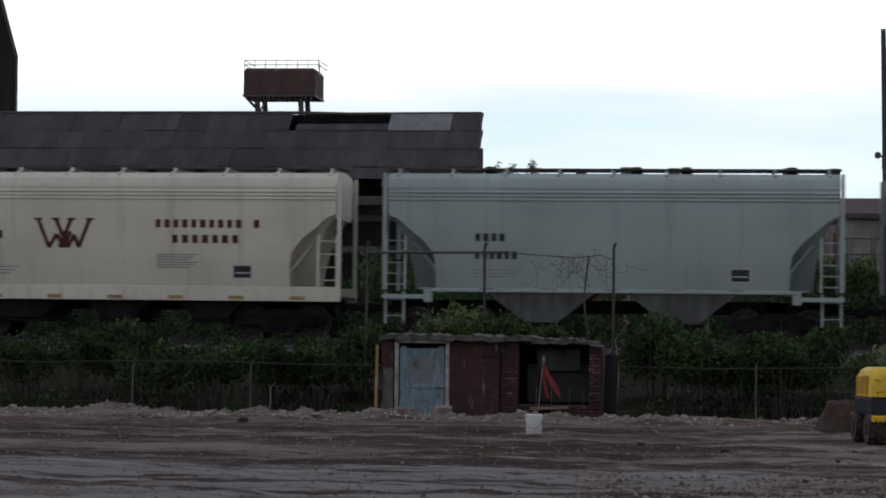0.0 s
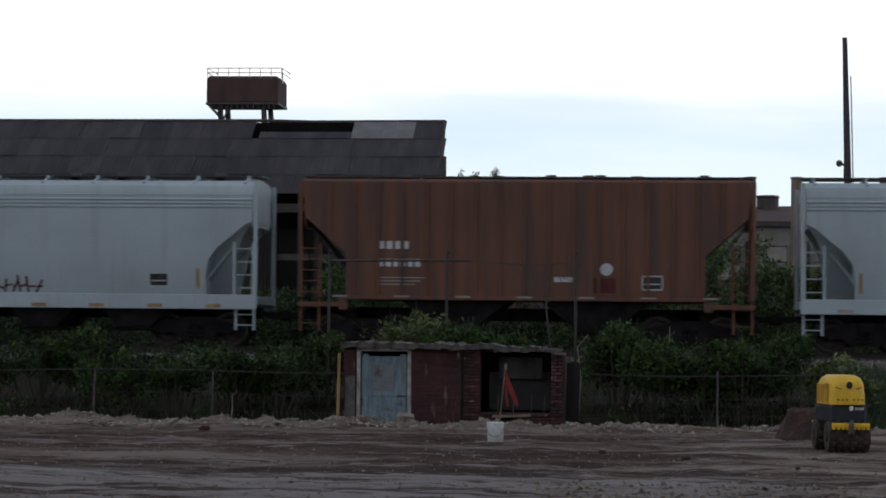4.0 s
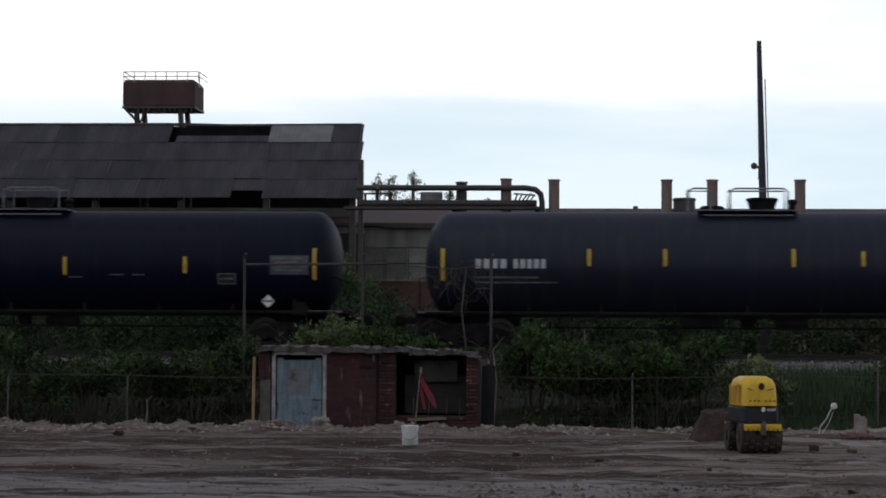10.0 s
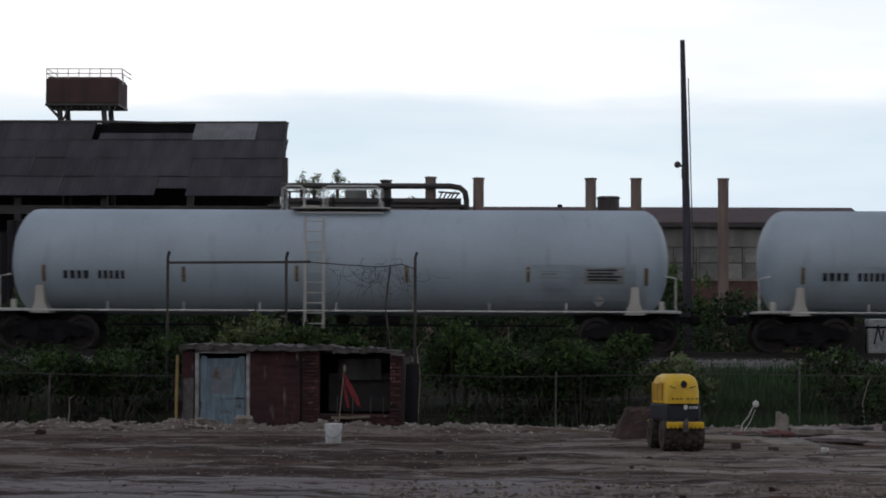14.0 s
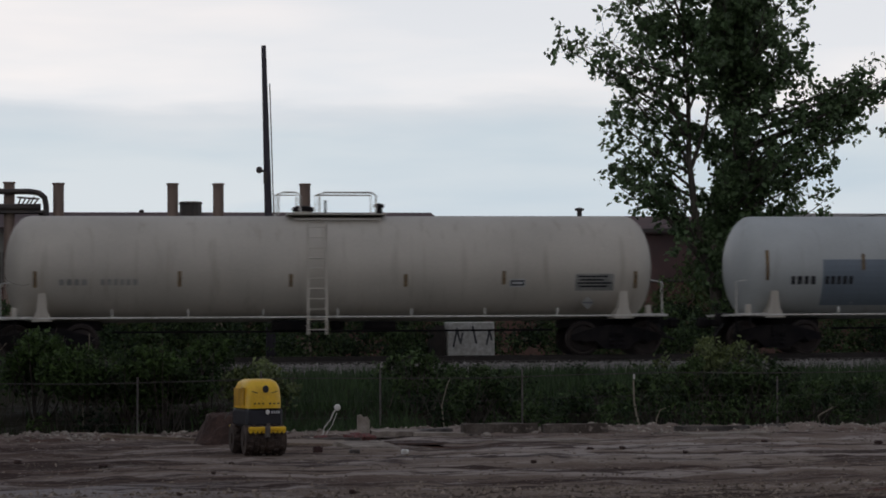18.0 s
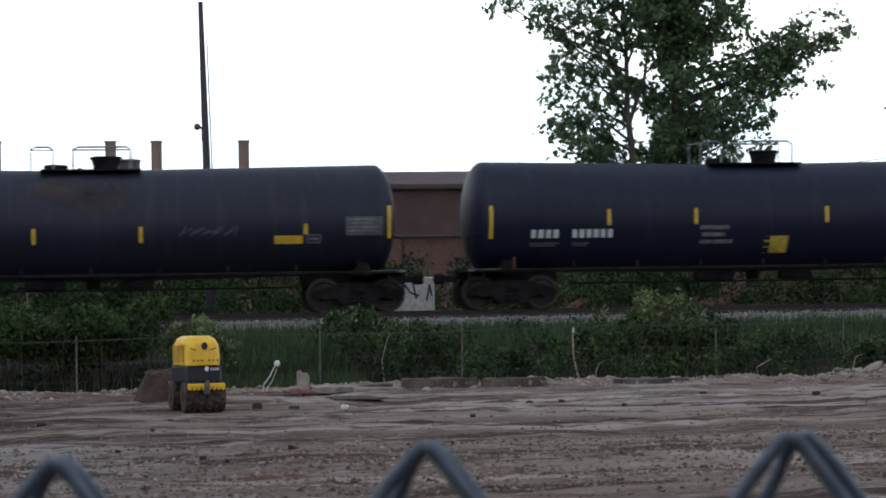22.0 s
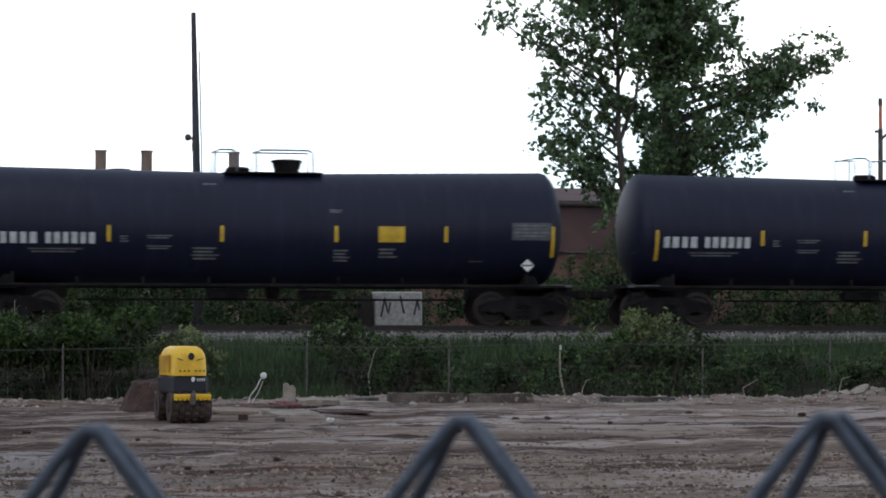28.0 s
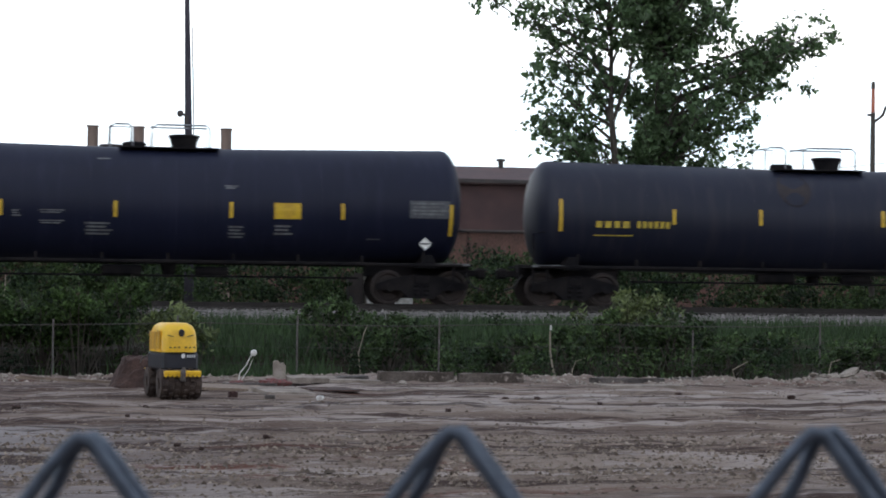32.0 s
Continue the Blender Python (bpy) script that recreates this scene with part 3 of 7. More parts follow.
def build_track():
    bed = Shape()
    zt = RAIL_Z - 0.20
    xs = [-470 + 4 * i for i in range(106)] + [-46 + 2 * i for i in range(51)] + [58 + 4 * i for i in range(105)]
    prof = [(-4.6, zt - 0.75), (-2.5, zt - 0.04), (-1.6, zt), (1.6, zt), (2.5, zt - 0.04), (4.6, zt - 0.75)]
    vs = [(x, TRACK_Y + y, z + 0.03 * noise.noise((x * 0.7, y, 1.0))) for x in xs for y, z in prof]
    fs = [(i * 6 + k, i * 6 + k + 1, (i + 1) * 6 + k + 1, (i + 1) * 6 + k) for i in range(len(xs) - 1) for k in range(5)]
    track = thing("railway_track", Matrix(), "single railway track on a bed of grey crushed stone", "railway track", kind="structure")
    bed.add(vs, fs)
    part("ballast_bed", bed, "ballast", track)
    rng = np.random.default_rng(5)
    n = 15000
    base = np.array([(1, 0, 0), (-0.6, 0.8, 0), (-0.6, -0.8, 0), (0, 0, 0.9), (0, 0, -0.5)], float)
    tri = [(0, 1, 3), (1, 2, 3), (2, 0, 3), (1, 0, 4), (2, 1, 4), (0, 2, 4)]
    px = rng.uniform(-28, 36, n)
    py = TRACK_Y + rng.uniform(-4.4, -0.9, n)
    pz = zt - 0.02 - np.clip((TRACK_Y - 1.9 - py) / 2.6, 0, 1) * 0.72
    size = rng.uniform(0.03, 0.085, n)
    ang = rng.uniform(0, 6.28, n)
    p = base[None] * size[:, None, None] * rng.uniform(0.7, 1.3, (n, 5, 1))
    q = p.copy()
    q[..., 0] = p[..., 0] * np.cos(ang)[:, None] - p[..., 1] * np.sin(ang)[:, None]
    q[..., 1] = p[..., 0] * np.sin(ang)[:, None] + p[..., 1] * np.cos(ang)[:, None]
    q += np.stack([px, py, pz], 1)[:, None]
    me = raw_mesh("crushed_stone", q.reshape(-1, 3).tolist(), [tuple(5 * i + k for k in t) for i in range(n) for t in tri], "ballast")
    tagged(part("crushed_stone", me, "ballast", track), kind="stuff")
    rail = [(-0.07, 0), (0.07, 0), (0.07, 0.02), (0.012, 0.035), (0.012, 0.12), (0.036, 0.13), (0.036, 0.17), (-0.036, 0.17), (-0.036, 0.13),
            (-0.012, 0.12), (-0.012, 0.035), (-0.07, 0.02)]
    for y in (-0.7525, 0.7525):
        s = Shape()
        vs = [(x, TRACK_Y + y + a, RAIL_Z - 0.17 + b) for x in (-470, 474) for a, b in rail]
        k = len(rail)
        s.add(vs, [(i, (i + 1) % k, k + (i + 1) % k, k + i) for i in range(k)] + [tuple(range(k)), tuple(range(2 * k - 1, k - 1, -1))])
        part("rail", s, "rail_steel", track)
    tie = Shape().box((0, 0, 0), (0.23, 2.6, 0.18), bevel=0.015).mesh("sleeper", "sleeper")
    for i in range(118):
        part("sleeper", tie, "sleeper", track, at=pose(-30 + 0.56 * i, TRACK_Y, RAIL_Z - 0.165 - 0.09))


build_track()

# ---- buildings behind the track ----
MILL_X0, MILL_X1, EAVE_Y, EAVE_Z, RIDGE_Y, RIDGE_Z = -60.0, -9.2, 94.0, 7.43, 99.2, 10.84


def build_mill():
    mill = thing("mill_building", pose(0, 0, 0), "derelict dark mill shed with a patched sheet roof and holes", "industrial building")
    roof = Shape()
    rows = 4
    dy, dz = (RIDGE_Y - EAVE_Y) / rows, (RIDGE_Z - EAVE_Z) / rows
    tilt = math.degrees(math.atan2(dz, dy))
    length = math.hypot(dy, dz)
    width = 1.3
    # far slope and gable close the volume
    roof.add([(MILL_X0, RIDGE_Y, RIDGE_Z - 0.06), (MILL_X1 - 0.4, RIDGE_Y, RIDGE_Z - 0.06), (MILL_X1 - 1.6, RIDGE_Y + 8, 6.5), (MILL_X0, RIDGE_Y + 8, 6.5)], [(0, 1, 2, 3)])
    roof_ob = part("roof", roof, "roof_sheet", mill)
    sheets = {}
    for patch in ("roof_sheet", "roof_patch"):
        s = Shape()
        n = 14
        vs = [(width * (i / n - 0.5) * 1.03, length * (0.5 - j) * 1.04, 0.012 * math.cos(i * math.pi) + (0.012 if j else -0.012) + h)
              for h in (0, -0.02) for j in (0, 1) for i in range(n + 1)]
        fs = [(i, i + 1, n + 2 + i, n + 1 + i) for i in range(n)]
        fs += [(2 * n + 2 + i + 1, 2 * n + 2 + i, 3 * n + 3 + i, 3 * n + 4 + i) for i in range(n)]
        sheets[patch] = s.add(vs, fs).mesh("roof_panel", patch)
    rnd = jitter(4)
    cols = int((MILL_X1 + 38) / width) + 1
    for j in range(rows):
        for i in range(cols):
            x = MILL_X1 - width * (i + 0.5)
            short = 1.0
            if j == 3 and -17.6 < x < -13.4:
                short = 0.36
            if j == 0 and -14.7 < x < -13.6:
                short = 0.62
            kind = "roof_patch" if j == 3 and -13.4 < x < -10.4 else "roof_sheet"
            x -= 0.34 if j == 3 and -17.7 < x < -17.6 else 0.0
            m = pose(x - 0.09 * j + rnd.uniform(-0.02, 0.02), EAVE_Y + dy * (j + 0.5), EAVE_Z + dz * (j + 0.5) + rnd.uniform(0, 0.03), tilt, 0, rnd.uniform(-0.3, 0.3))
            slide = (1 - short) / 2 * length * (-1 if j == 3 else 1)
            part("roof_panel", sheets[kind], kind, roof_ob, at=m @ pose(0, slide, 0) @ Matrix.Diagonal((1, short, 1, 1)))
            if rnd.random() < 0.11:
                part("joint_strip", Shape().box((width / 2, rnd.uniform(-0.2, 0.2), 0.02), (0.035, length * rnd.uniform(0.3, 0.9), 0.012)), "roof_seam", roof_ob, at=m)
    part("ridge_cap", Shape().tube([(MILL_X0, RIDGE_Y, RIDGE_Z), (MILL_X1 - 8, RIDGE_Y, RIDGE_Z + 0.02), (MILL_X1 - 6, RIDGE_Y, RIDGE_Z - 0.03), (MILL_X1 - 0.35, RIDGE_Y, RIDGE_Z)],
         0.07, 6), "dark_steel", mill)
    part("gable_trim", Shape().tube([(MILL_X1, EAVE_Y - 0.1, EAVE_Z - 0.05), (MILL_X1 - 0.35, RIDGE_Y, RIDGE_Z)], 0.06, 6), "dark_steel", mill)
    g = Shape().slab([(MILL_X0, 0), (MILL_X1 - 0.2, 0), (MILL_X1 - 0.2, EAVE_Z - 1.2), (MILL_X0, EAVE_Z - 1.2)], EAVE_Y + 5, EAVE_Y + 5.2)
    part("back_wall", g, "inside_shade", mill)
    # corrugated front, whole on the far stretch and open at the near bay
    sheet = Shape()
    n = 12
    vs = [(0.9 * (i / n - 0.5), 0.025 * math.cos(i * math.pi), z) for z in (0, 1) for i in range(n + 1)]
    sheet.add(vs, [(i, i + 1, n + 2 + i, n + 1 + i) for i in range(n)])
    sheet = sheet.mesh("wall_sheet", "siding_streaked")
    pale = sheet.copy()
    pale.materials[0] = M["siding_dark"]
    rnd = jitter(9)
    for i in range(34):
        x = -16.4 - 0.88 * i
        h = EAVE_Z - 1.0 - rnd.choice((0, 0, 0, 0.5, 1.4))
        low = rnd.choice((0.8, 0.8, 1.4, 2.6))
        part("wall_sheet", pale if rnd.random() < 0.3 else sheet, "", mill, at=pose(x, EAVE_Y + 0.5, low) @ Matrix.Diagonal((1, 1, h - low, 1)))
    for x in [MILL_X1 - 0.3 - 3.5 * i for i in range(9)]:
        part("steel_column", Shape().box((x, EAVE_Y + 0.8, 4), (0.28, 0.3, 7.2), bevel=0.03), "dark_steel", mill)
    part("eave_beam", Shape().box(((MILL_X0 + MILL_X1) / 2, EAVE_Y + 0.7, EAVE_Z - 0.55), (MILL_X1 - MILL_X0 - 0.8, 0.2, 0.35)), "dark_steel", mill)
    part("cross_beam", Shape().box((-26, EAVE_Y + 0.9, 4.9), (33, 0.2, 0.25)), "dark_steel", mill)
    part("corner_post", Shape().box((MILL_X1 + 0.12, EAVE_Y, 4.95), (0.2, 0.2, 8.0)), "dark_steel", mill)


def build_bin():
    """Raised bin with a railed top on splayed legs above the mill ridge."""
    tower = thing("overhead_bin", pose(-18.46, 101.5, 0.87) @ Matrix.Diagonal((0.93, 1, 1, 1)), "rusty brown steel bin on legs with a thin white rail", "storage bin")
    part("bin_body", Shape().box((0, 0, 11.42), (3.37, 2.4, 1.08), bevel=0.05), "steel_rust", tower)
    part("bin_lid", Shape().box((0, 0, 11.98), (3.2, 2.3, 0.1)), "dark_steel", tower)
    part("deck", Shape().box((0, 0, 10.84), (3.4, 2.5, 0.1)), "dark_steel", tower)
    for x in [-1.5 + 0.25 * i for i in range(13)]:
        part("deck_joist", Shape().box((x, -1.1, 10.72), (0.06, 0.1, 0.16)), "dark_steel", tower)
    for a, b in ((-1.1, -0.95), (0.95, 1.1)):
        for y in (-0.9, 0.9):
            part("leg", Shape().tube([(a, y, 10.85), (b, y, 9.0), (b, y, 0)], 0.13, 8), "dark_steel", tower)
    part("brace", Shape().tube([(-1.65, -1.1, 10.85), (-1.0, -1.0, 10.2)], 0.06, 6), "dark_steel", tower)
    part("brace", Shape().tube([(-0.5, -1.1, 10.85), (-0.9, -1.0, 10.2)], 0.05, 6), "dark_steel", tower)
    for i in range(8):
        x = -1.65 + 0.5 * i
        part("rail_post", Shape().tube([(x, -1.2, 11.95), (x, -1.2, 12.37)], 0.022, 5), "white_post", tower)
    for z in (12.17, 12.37):
        part("guard_rail", Shape().tube([(-1.65, 1.2, z), (-1.65, -1.2, z), (1.85, -1.2, z), (1.85, 1.2, z)], 0.022, 5), "white_post", tower)
    part("rail_end", Shape().tube([(1.85, -1.2, 12.37), (1.9, -1.2, 12.0), (1.9, -1.2, 11.7)], 0.03, 5), "white_post", tower)


def build_tall_mill():
    tall = thing("tall_mill_building", pose(0, 0, 0), "tall dark gabled mill block beyond the long roof", "industrial building")
    edge = [(-60, 0.8), (-31.05, 0.8), (-31.05, 13.7), (-36.0, 31), (-60, 31)]
    s = Shape().add([(x, 103.5, z) for x, z in edge] + [(x - 8, 125, z) for x, z in edge], [(0, 1, 2, 3, 4), (9, 8, 7, 6, 5)] + [(i, i + 5, (i + 1) % 5 + 5, (i + 1) % 5) for i in range(5)])
    part("wall", s, "siding_dark", tall)
    part("gutter", Shape().tube([(-31.05, 103.4, 13.7), (-31.05, 103.4, 0.8)], 0.06, 6), "dark_steel", tall)
    part("verge", Shape().tube([(-31.05, 103.4, 13.7), (-36.0, 103.4, 31)], 0.08, 6), "dark_steel", tall)


PALE_X = 31.5


def build_long_shed():
    """Long low building behind the track: brick base, dull glazing, siding, shallow roof."""
    y = 103.0
    b = thing("long_low_building", pose(0, 0, 0), "long low brick and siding works building with dull windows", "industrial building")
    for x0, x1, top in ((-16, 15.6, 7.86), (15.6, PALE_X, 7.70), (PALE_X, 62, 7.84)):
        part("brick_base", Shape().box(((x0 + x1) / 2, y + 0.15, 2.6), (x1 - x0, 0.3, 3.6)), "brick_far", b)
        if x0 > 0:
            part("upper_wall", Shape().box(((x0 + x1) / 2, y + 0.15, 5.55), (x1 - x0, 0.3, 2.3)), "roof_brown" if x0 < PALE_X else "siding_pale", b)
        else:
            part("siding", Shape().box(((x0 + x1) / 2, y + 0.15, 6.25), (x1 - x0, 0.3, 0.9)), "siding_pale", b)
        part("roof", Shape().slab([(y - 0.3, top - 1.13), (y - 0.3, top - 1.0), (y + 6, top), (y + 6.3, top - 0.1), (y + 6.3, top - 1.13)], x0, x1,
             Matrix(((0, 1, 0, 0), (1, 0, 0, 0), (0, 0, 1, 0), (0, 0, 0, 1)))), "roof_brown" if x0 < PALE_X else "siding_pale", b)
        part("back_wall", Shape().box(((x0 + x1) / 2, y + 6, 3.5), (x1 - x0, 0.2, 6.2)), "inside_shade", b)
    pane = Shape().box((0, 0, 0), (0.86, 0.04, 0.66)).mesh("pane", "dirty_pane")
    bar = Shape().box((0, 0, 0), (0.09, 0.12, 1.42)).mesh("mullion", "siding_pale")
    for i in range(31):
        x = -15.4 + 1.0 * i
        for z in (4.75, 5.45):
            part("pane", pane, "", b, at=pose(x, y + 0.1, z))
        part("mullion", bar, "", b, at=pose(x + 0.5, y + 0.06, 5.1))
    part("sill", Shape().box((-0.2, y + 0.02, 4.36), (31.4, 0.16, 0.1)), "concrete", b)
    part("wall_pipe", Shape().tube([(15.8, y - 0.15, 4.5), (60, y - 0.15, 4.4)], 0.07, 8), "dark_steel", b)
    part("roof_edge", Shape().box((26.5, y - 0.32, 6.72), (71, 0.08, 0.16)), "dark_steel", b)
    part("roof_vent", Shape().lathe([(0, 0.12), (0.35, 0.12), (0.36, 0.22), (0.45, 0.22), (0.5, 0.02)], 10, at=(22.6, y + 5.5, 7.58)), "dark_steel", b)
    part("roof_vent", Shape().lathe([(0, 0.5), (0.55, 0.5), (0.6, 0.55), (0.68, 0.5)], 14, at=(4.4, y + 5.0, 7.6)), "dark_steel", b)
    part("roof_vent", Shape().lathe([(0, 0.1), (0.12, 0.12), (0.16, 0.02)], 8, at=(2.2, y + 5.9, 7.82)), "dark_steel", b)


def build_pipes():
    y = 88.0
    for x, top, r, kind in ((-4.72, 7.66, 0.2, "dark_steel"), (-3.05, 7.78, 0.2, "rust_tan"), (-1.26, 7.75, 0.2, "rust_tan"), (2.93, 7.75, 0.2, "rust_tan"),
                            (4.62, 7.75, 0.2, "rust_tan"), (7.86, 7.75, 0.2, "rust_tan")):
        post = thing("steel_column", pose(x, y, 0.95), "round rusty standing steel column", "column", "columns by the works")
        part("shaft", Shape().lathe([(0, r), (top - 0.95, r)], 16), kind, post, smooth=True)
        part("cap_ring", Shape().lathe([(top - 1.0, r + 0.03), (top - 0.94, r + 0.03)], 16), kind, post)
        part("base_plate", Shape().box((0, 0, 0.03), (0.7, 0.7, 0.06)), "dark_steel", post)
    pipe = thing("pipe_run", pose(0, y - 0.35, 0), "dark pipes carried between steel columns", "pipe")
    part("upper_pipe", Shape().tube([(-8.62, 0, 7.42), (-2.3, 0, 7.42), (-1.95, 0, 7.36), (-1.76, 0, 7.2), (-1.7, 0, 6.9), (-1.7, 0, 1.0)], 0.11, 10), "dark_steel", pipe, smooth=True)
    part("lower_pipe", Shape().tube([(-8.62, 0.1, 6.85), (-1.9, 0.1, 6.85)], 0.13, 10), "dark_steel", pipe, smooth=True)
    part("deck", Shape().box((-5.4, 0.4, 6.68), (7.4, 0.9, 0.1)), "dark_steel", pipe)
    for x in (-8.3, -7.4):
        part("bracket", Shape().box((x, 0, 7.05), (0.08, 0.1, 0.3)), "dark_steel", pipe)
    part("bracket_bar", Shape().box((-7.85, 0, 7.2), (1.2, 0.1, 0.06)), "dark_steel", pipe)
    for x in (-8.5, -5.0, -1.9):
        part("support", Shape().box((x, 0.45, 3.8), (0.16, 0.16, 5.75)), "dark_steel", pipe)
    part("drum", Shape().lathe([(-0.42, 0.05), (-0.4, 0.3), (0.4, 0.3), (0.42, 0.05)], 14, "x", (-5.85, 0.4, 7.0)), "siding_pale", pipe, smooth=True)
    for i in range(5):
        part("valve", Shape().tube([(-2.7 + 0.14 * i, -0.1, 6.95), (-2.6 + 0.16 * i, -0.1, 7.22 - 0.04 * (i % 3))], 0.03, 5), "dark_steel", pipe)
    part("valve_bar", Shape().tube([(-2.75, -0.1, 7.2), (-1.95, -0.1, 7.14)], 0.035, 5), "dark_steel", pipe)


def build_poles():
    pole = thing("utility_pole", pose(5.29, 72.6, 1.0), "tall bare dark wooden utility pole", "pole")
    part("shaft", Shape().tube([(0.14, 0, 0), (0.06, 0, 5), (-0.06, 0, 9.98)], [0.16, 0.12, 0.075], 12), "pole_wood", pole, smooth=True)
    part("conduit", Shape().tube([(0.30, -0.05, 3), (0.22, -0.05, 5.0), (0.12, -0.05, 8.8)], 0.018, 5), "dark_steel", pole)
    part("lamp_arm", Shape().tube([(0.02, -0.1, 6.0), (-0.2, -0.15, 6.15), (-0.28, -0.15, 6.18)], 0.035, 6), "dark_steel", pole)
    part("lamp_head", Shape().lathe([(0, 0.05), (0.06, 0.10), (0.16, 0.09), (0.2, 0.03)], 10, at=(-0.22, -0.15, 6.02)), "dark_steel", pole)
    part("bracket", Shape().box((-0.03, -0.1, 5.85), (0.12, 0.1, 0.3)), "dark_steel", pole)
    right = thing("utility_pole", pose(27.9, 73.8, 1.0), "weathered pole with an orange painted top", "pole")
    part("shaft", Shape().tube([(0, 0, 0), (0, 0, 6.84)], [0.105, 0.075], 10), "bark", right)
    part("painted_top", Shape().tube([(0, 0, 6.84), (0, 0, 7.62)], [0.062, 0.055], 10), "orange_paint", right, "faded orange paint")
    part("pole_top", Shape().tube([(0, 0, 7.62), (0, 0, 7.85)], [0.068, 0.06], 10), "bark", right)
    part("lamp_arm", Shape().tube([(0, -0.05, 6.5), (0.3, -0.1, 6.75), (0.42, -0.1, 7.05)], 0.045, 6), "dark_steel", right)
    part("bracket", Shape().box((-0.12, -0.05, 6.75), (0.16, 0.1, 0.08)), "dark_steel", right)
    wire = [(23.3 + 1.9 * t, 82, 5.85 + 0.14 * t + 0.012 * t * t) for t in range(13)]
    solo("overhead_wire", Shape().tube(wire, 0.014, 5), "cable", Matrix(), "thin overhead wire beyond the tree", "wire", kind="structure")
    box = thing("painted_box", pose(11.5, 72, 1.15), "white block wall piece with dark scrawl", "block")
    part("block", Shape().box((0, 0, 0.55), (1.46, 0.8, 1.4), bevel=0.03), "white_post", box)
    for i, x in enumerate((-0.5, -0.4, -0.3, 0.1, 0.52, 0.6)):
        part("scrawl", Shape().box((x, -0.405, 0.75 + 0.1 * (i % 2)), (0.06, 0.008, 0.55 - 0.1 * (i % 3)), pose(0, 0, 0, 0, 12 * (-1) ** i, 0)), "graffiti_dark", box)
    part("pier", Shape().box((-1.02, 0.1, 0.5), (0.45, 0.6, 1.3)), "dark_steel", box)


def build_sky_block():
    """Unseen plain wall added behind the camera to block light from low sky."""
    w = thing("sky_block_wall", pose(0, -16, 0), "unseen plain dull brick wall added to block low sky light", "wall", kind="structure")
    part("wall_face", Shape().box((0, 0, 5.5), (260, 0.4, 11.4)), "brick_far", w)
    part("coping", Shape().box((0, 0.05, 11.25), (260, 0.6, 0.14)), "concrete", w)


build_sky_block()
build_mill()
build_bin()
build_tall_mill()
build_long_shed()
build_pipes()
build_poles()

# ---- plants ----


def leaf_mesh(name, centres, size, material_, seed, flat=0.0, wide=0.5):
    """Small pointed leaves, one at each centre, turned at random."""
    rng = np.random.default_rng(seed)
    c = np.asarray(centres, float)
    n = len(c)
    u = rng.normal(size=(n, 3))
    u /= np.linalg.norm(u, axis=1, keepdims=True)
    w = rng.normal(size=(n, 3))
    w[:, 2] += flat
    v = np.cross(u, w)
    v /= np.linalg.norm(v, axis=1, keepdims=True) + 1e-9
    s = (np.asarray(size) * rng.uniform(0.6, 1.4, n))[:, None]
    bend = np.cross(u, v) * s * 0.25
    q = np.stack([c - u * s, c - v * s * wide + bend, c + u * s, c + v * s * wide + bend], 1)
    i = np.arange(n)[:, None] * 4
    return raw_mesh(name, q.reshape(-1, 3).tolist(), (i + np.array([[0, 1, 2, 3]])).tolist(), material_)


def clump_points(rng, blobs, per):
    """Points gathered near the skins of uneven blobs of (x, y, z, rx, ry, rz)."""
    out = []
    for x, y, z, rx, ry, rz in blobs:
        n = max(6, int(per * rx * rz * 4))
        d = rng.normal(size=(n, 3))
        d /= np.linalg.norm(d, axis=1, keepdims=True)
        r = rng.uniform(0.25, 1.0, (n, 1)) ** 0.6
        r *= 1 + 0.25 * rng.normal(size=(n, 1)) * (r > 0.8)
        out.append(np.array([x, y, z]) + d * r * np.array([rx, ry, rz]))
    return np.concatenate(out)


def shrub(x, y, w, h, seed, material_="leaf", per=250, leaf=0.066, label="", z=None, lean=0.0):
    rng = np.random.default_rng(seed)
    z = ground_height(x, y) if z is None else z
    ob = thing("shrub", pose(x, y, z), label or "dark green leafy shrub on the railway bank", "shrub", "shrubs along the fence")
    blobs = []
    for _ in range(int(9 + 5 * w * h)):
        f = rng.uniform(0, 1)
        px = rng.normal() * w * 0.24
        pz = h * (0.44 + 0.54 * f) * (1 - 0.45 * abs(px) / w)
        r = 0.12 + 0.19 * h * rng.uniform(0.4, 1) * (1.15 - f)
        blobs.append((px, rng.normal() * 0.35 - lean * (f - 0.35), pz, r * 1.2, r, r))
    stems = Shape()
    for b in blobs[::2]:
        stems.tube([(b[0] * 0.25, b[1] * 0.2, -0.05), (b[0] * 0.6, b[1] * 0.6, b[2] * 0.55), (b[0], b[1], b[2] + 0.15 * h)], [0.022, 0.014, 0.005], 5)
    for _ in range(14):
        a, b = rng.normal() * w * 0.3, rng.normal() * w * 0.3
        stems.tube([(a, -0.2, -0.05), (a * 0.6 + b * 0.4, -0.25, 0.45 * h), (b, -0.2, 0.85 * h)], [0.010, 0.008, 0.004], 4)
    part("stem", stems, "bark", ob)
    tagged(part("foliage", leaf_mesh("foliage", clump_points(rng, blobs, per), leaf, material_, seed), material_, ob), kind="stuff")
    return ob


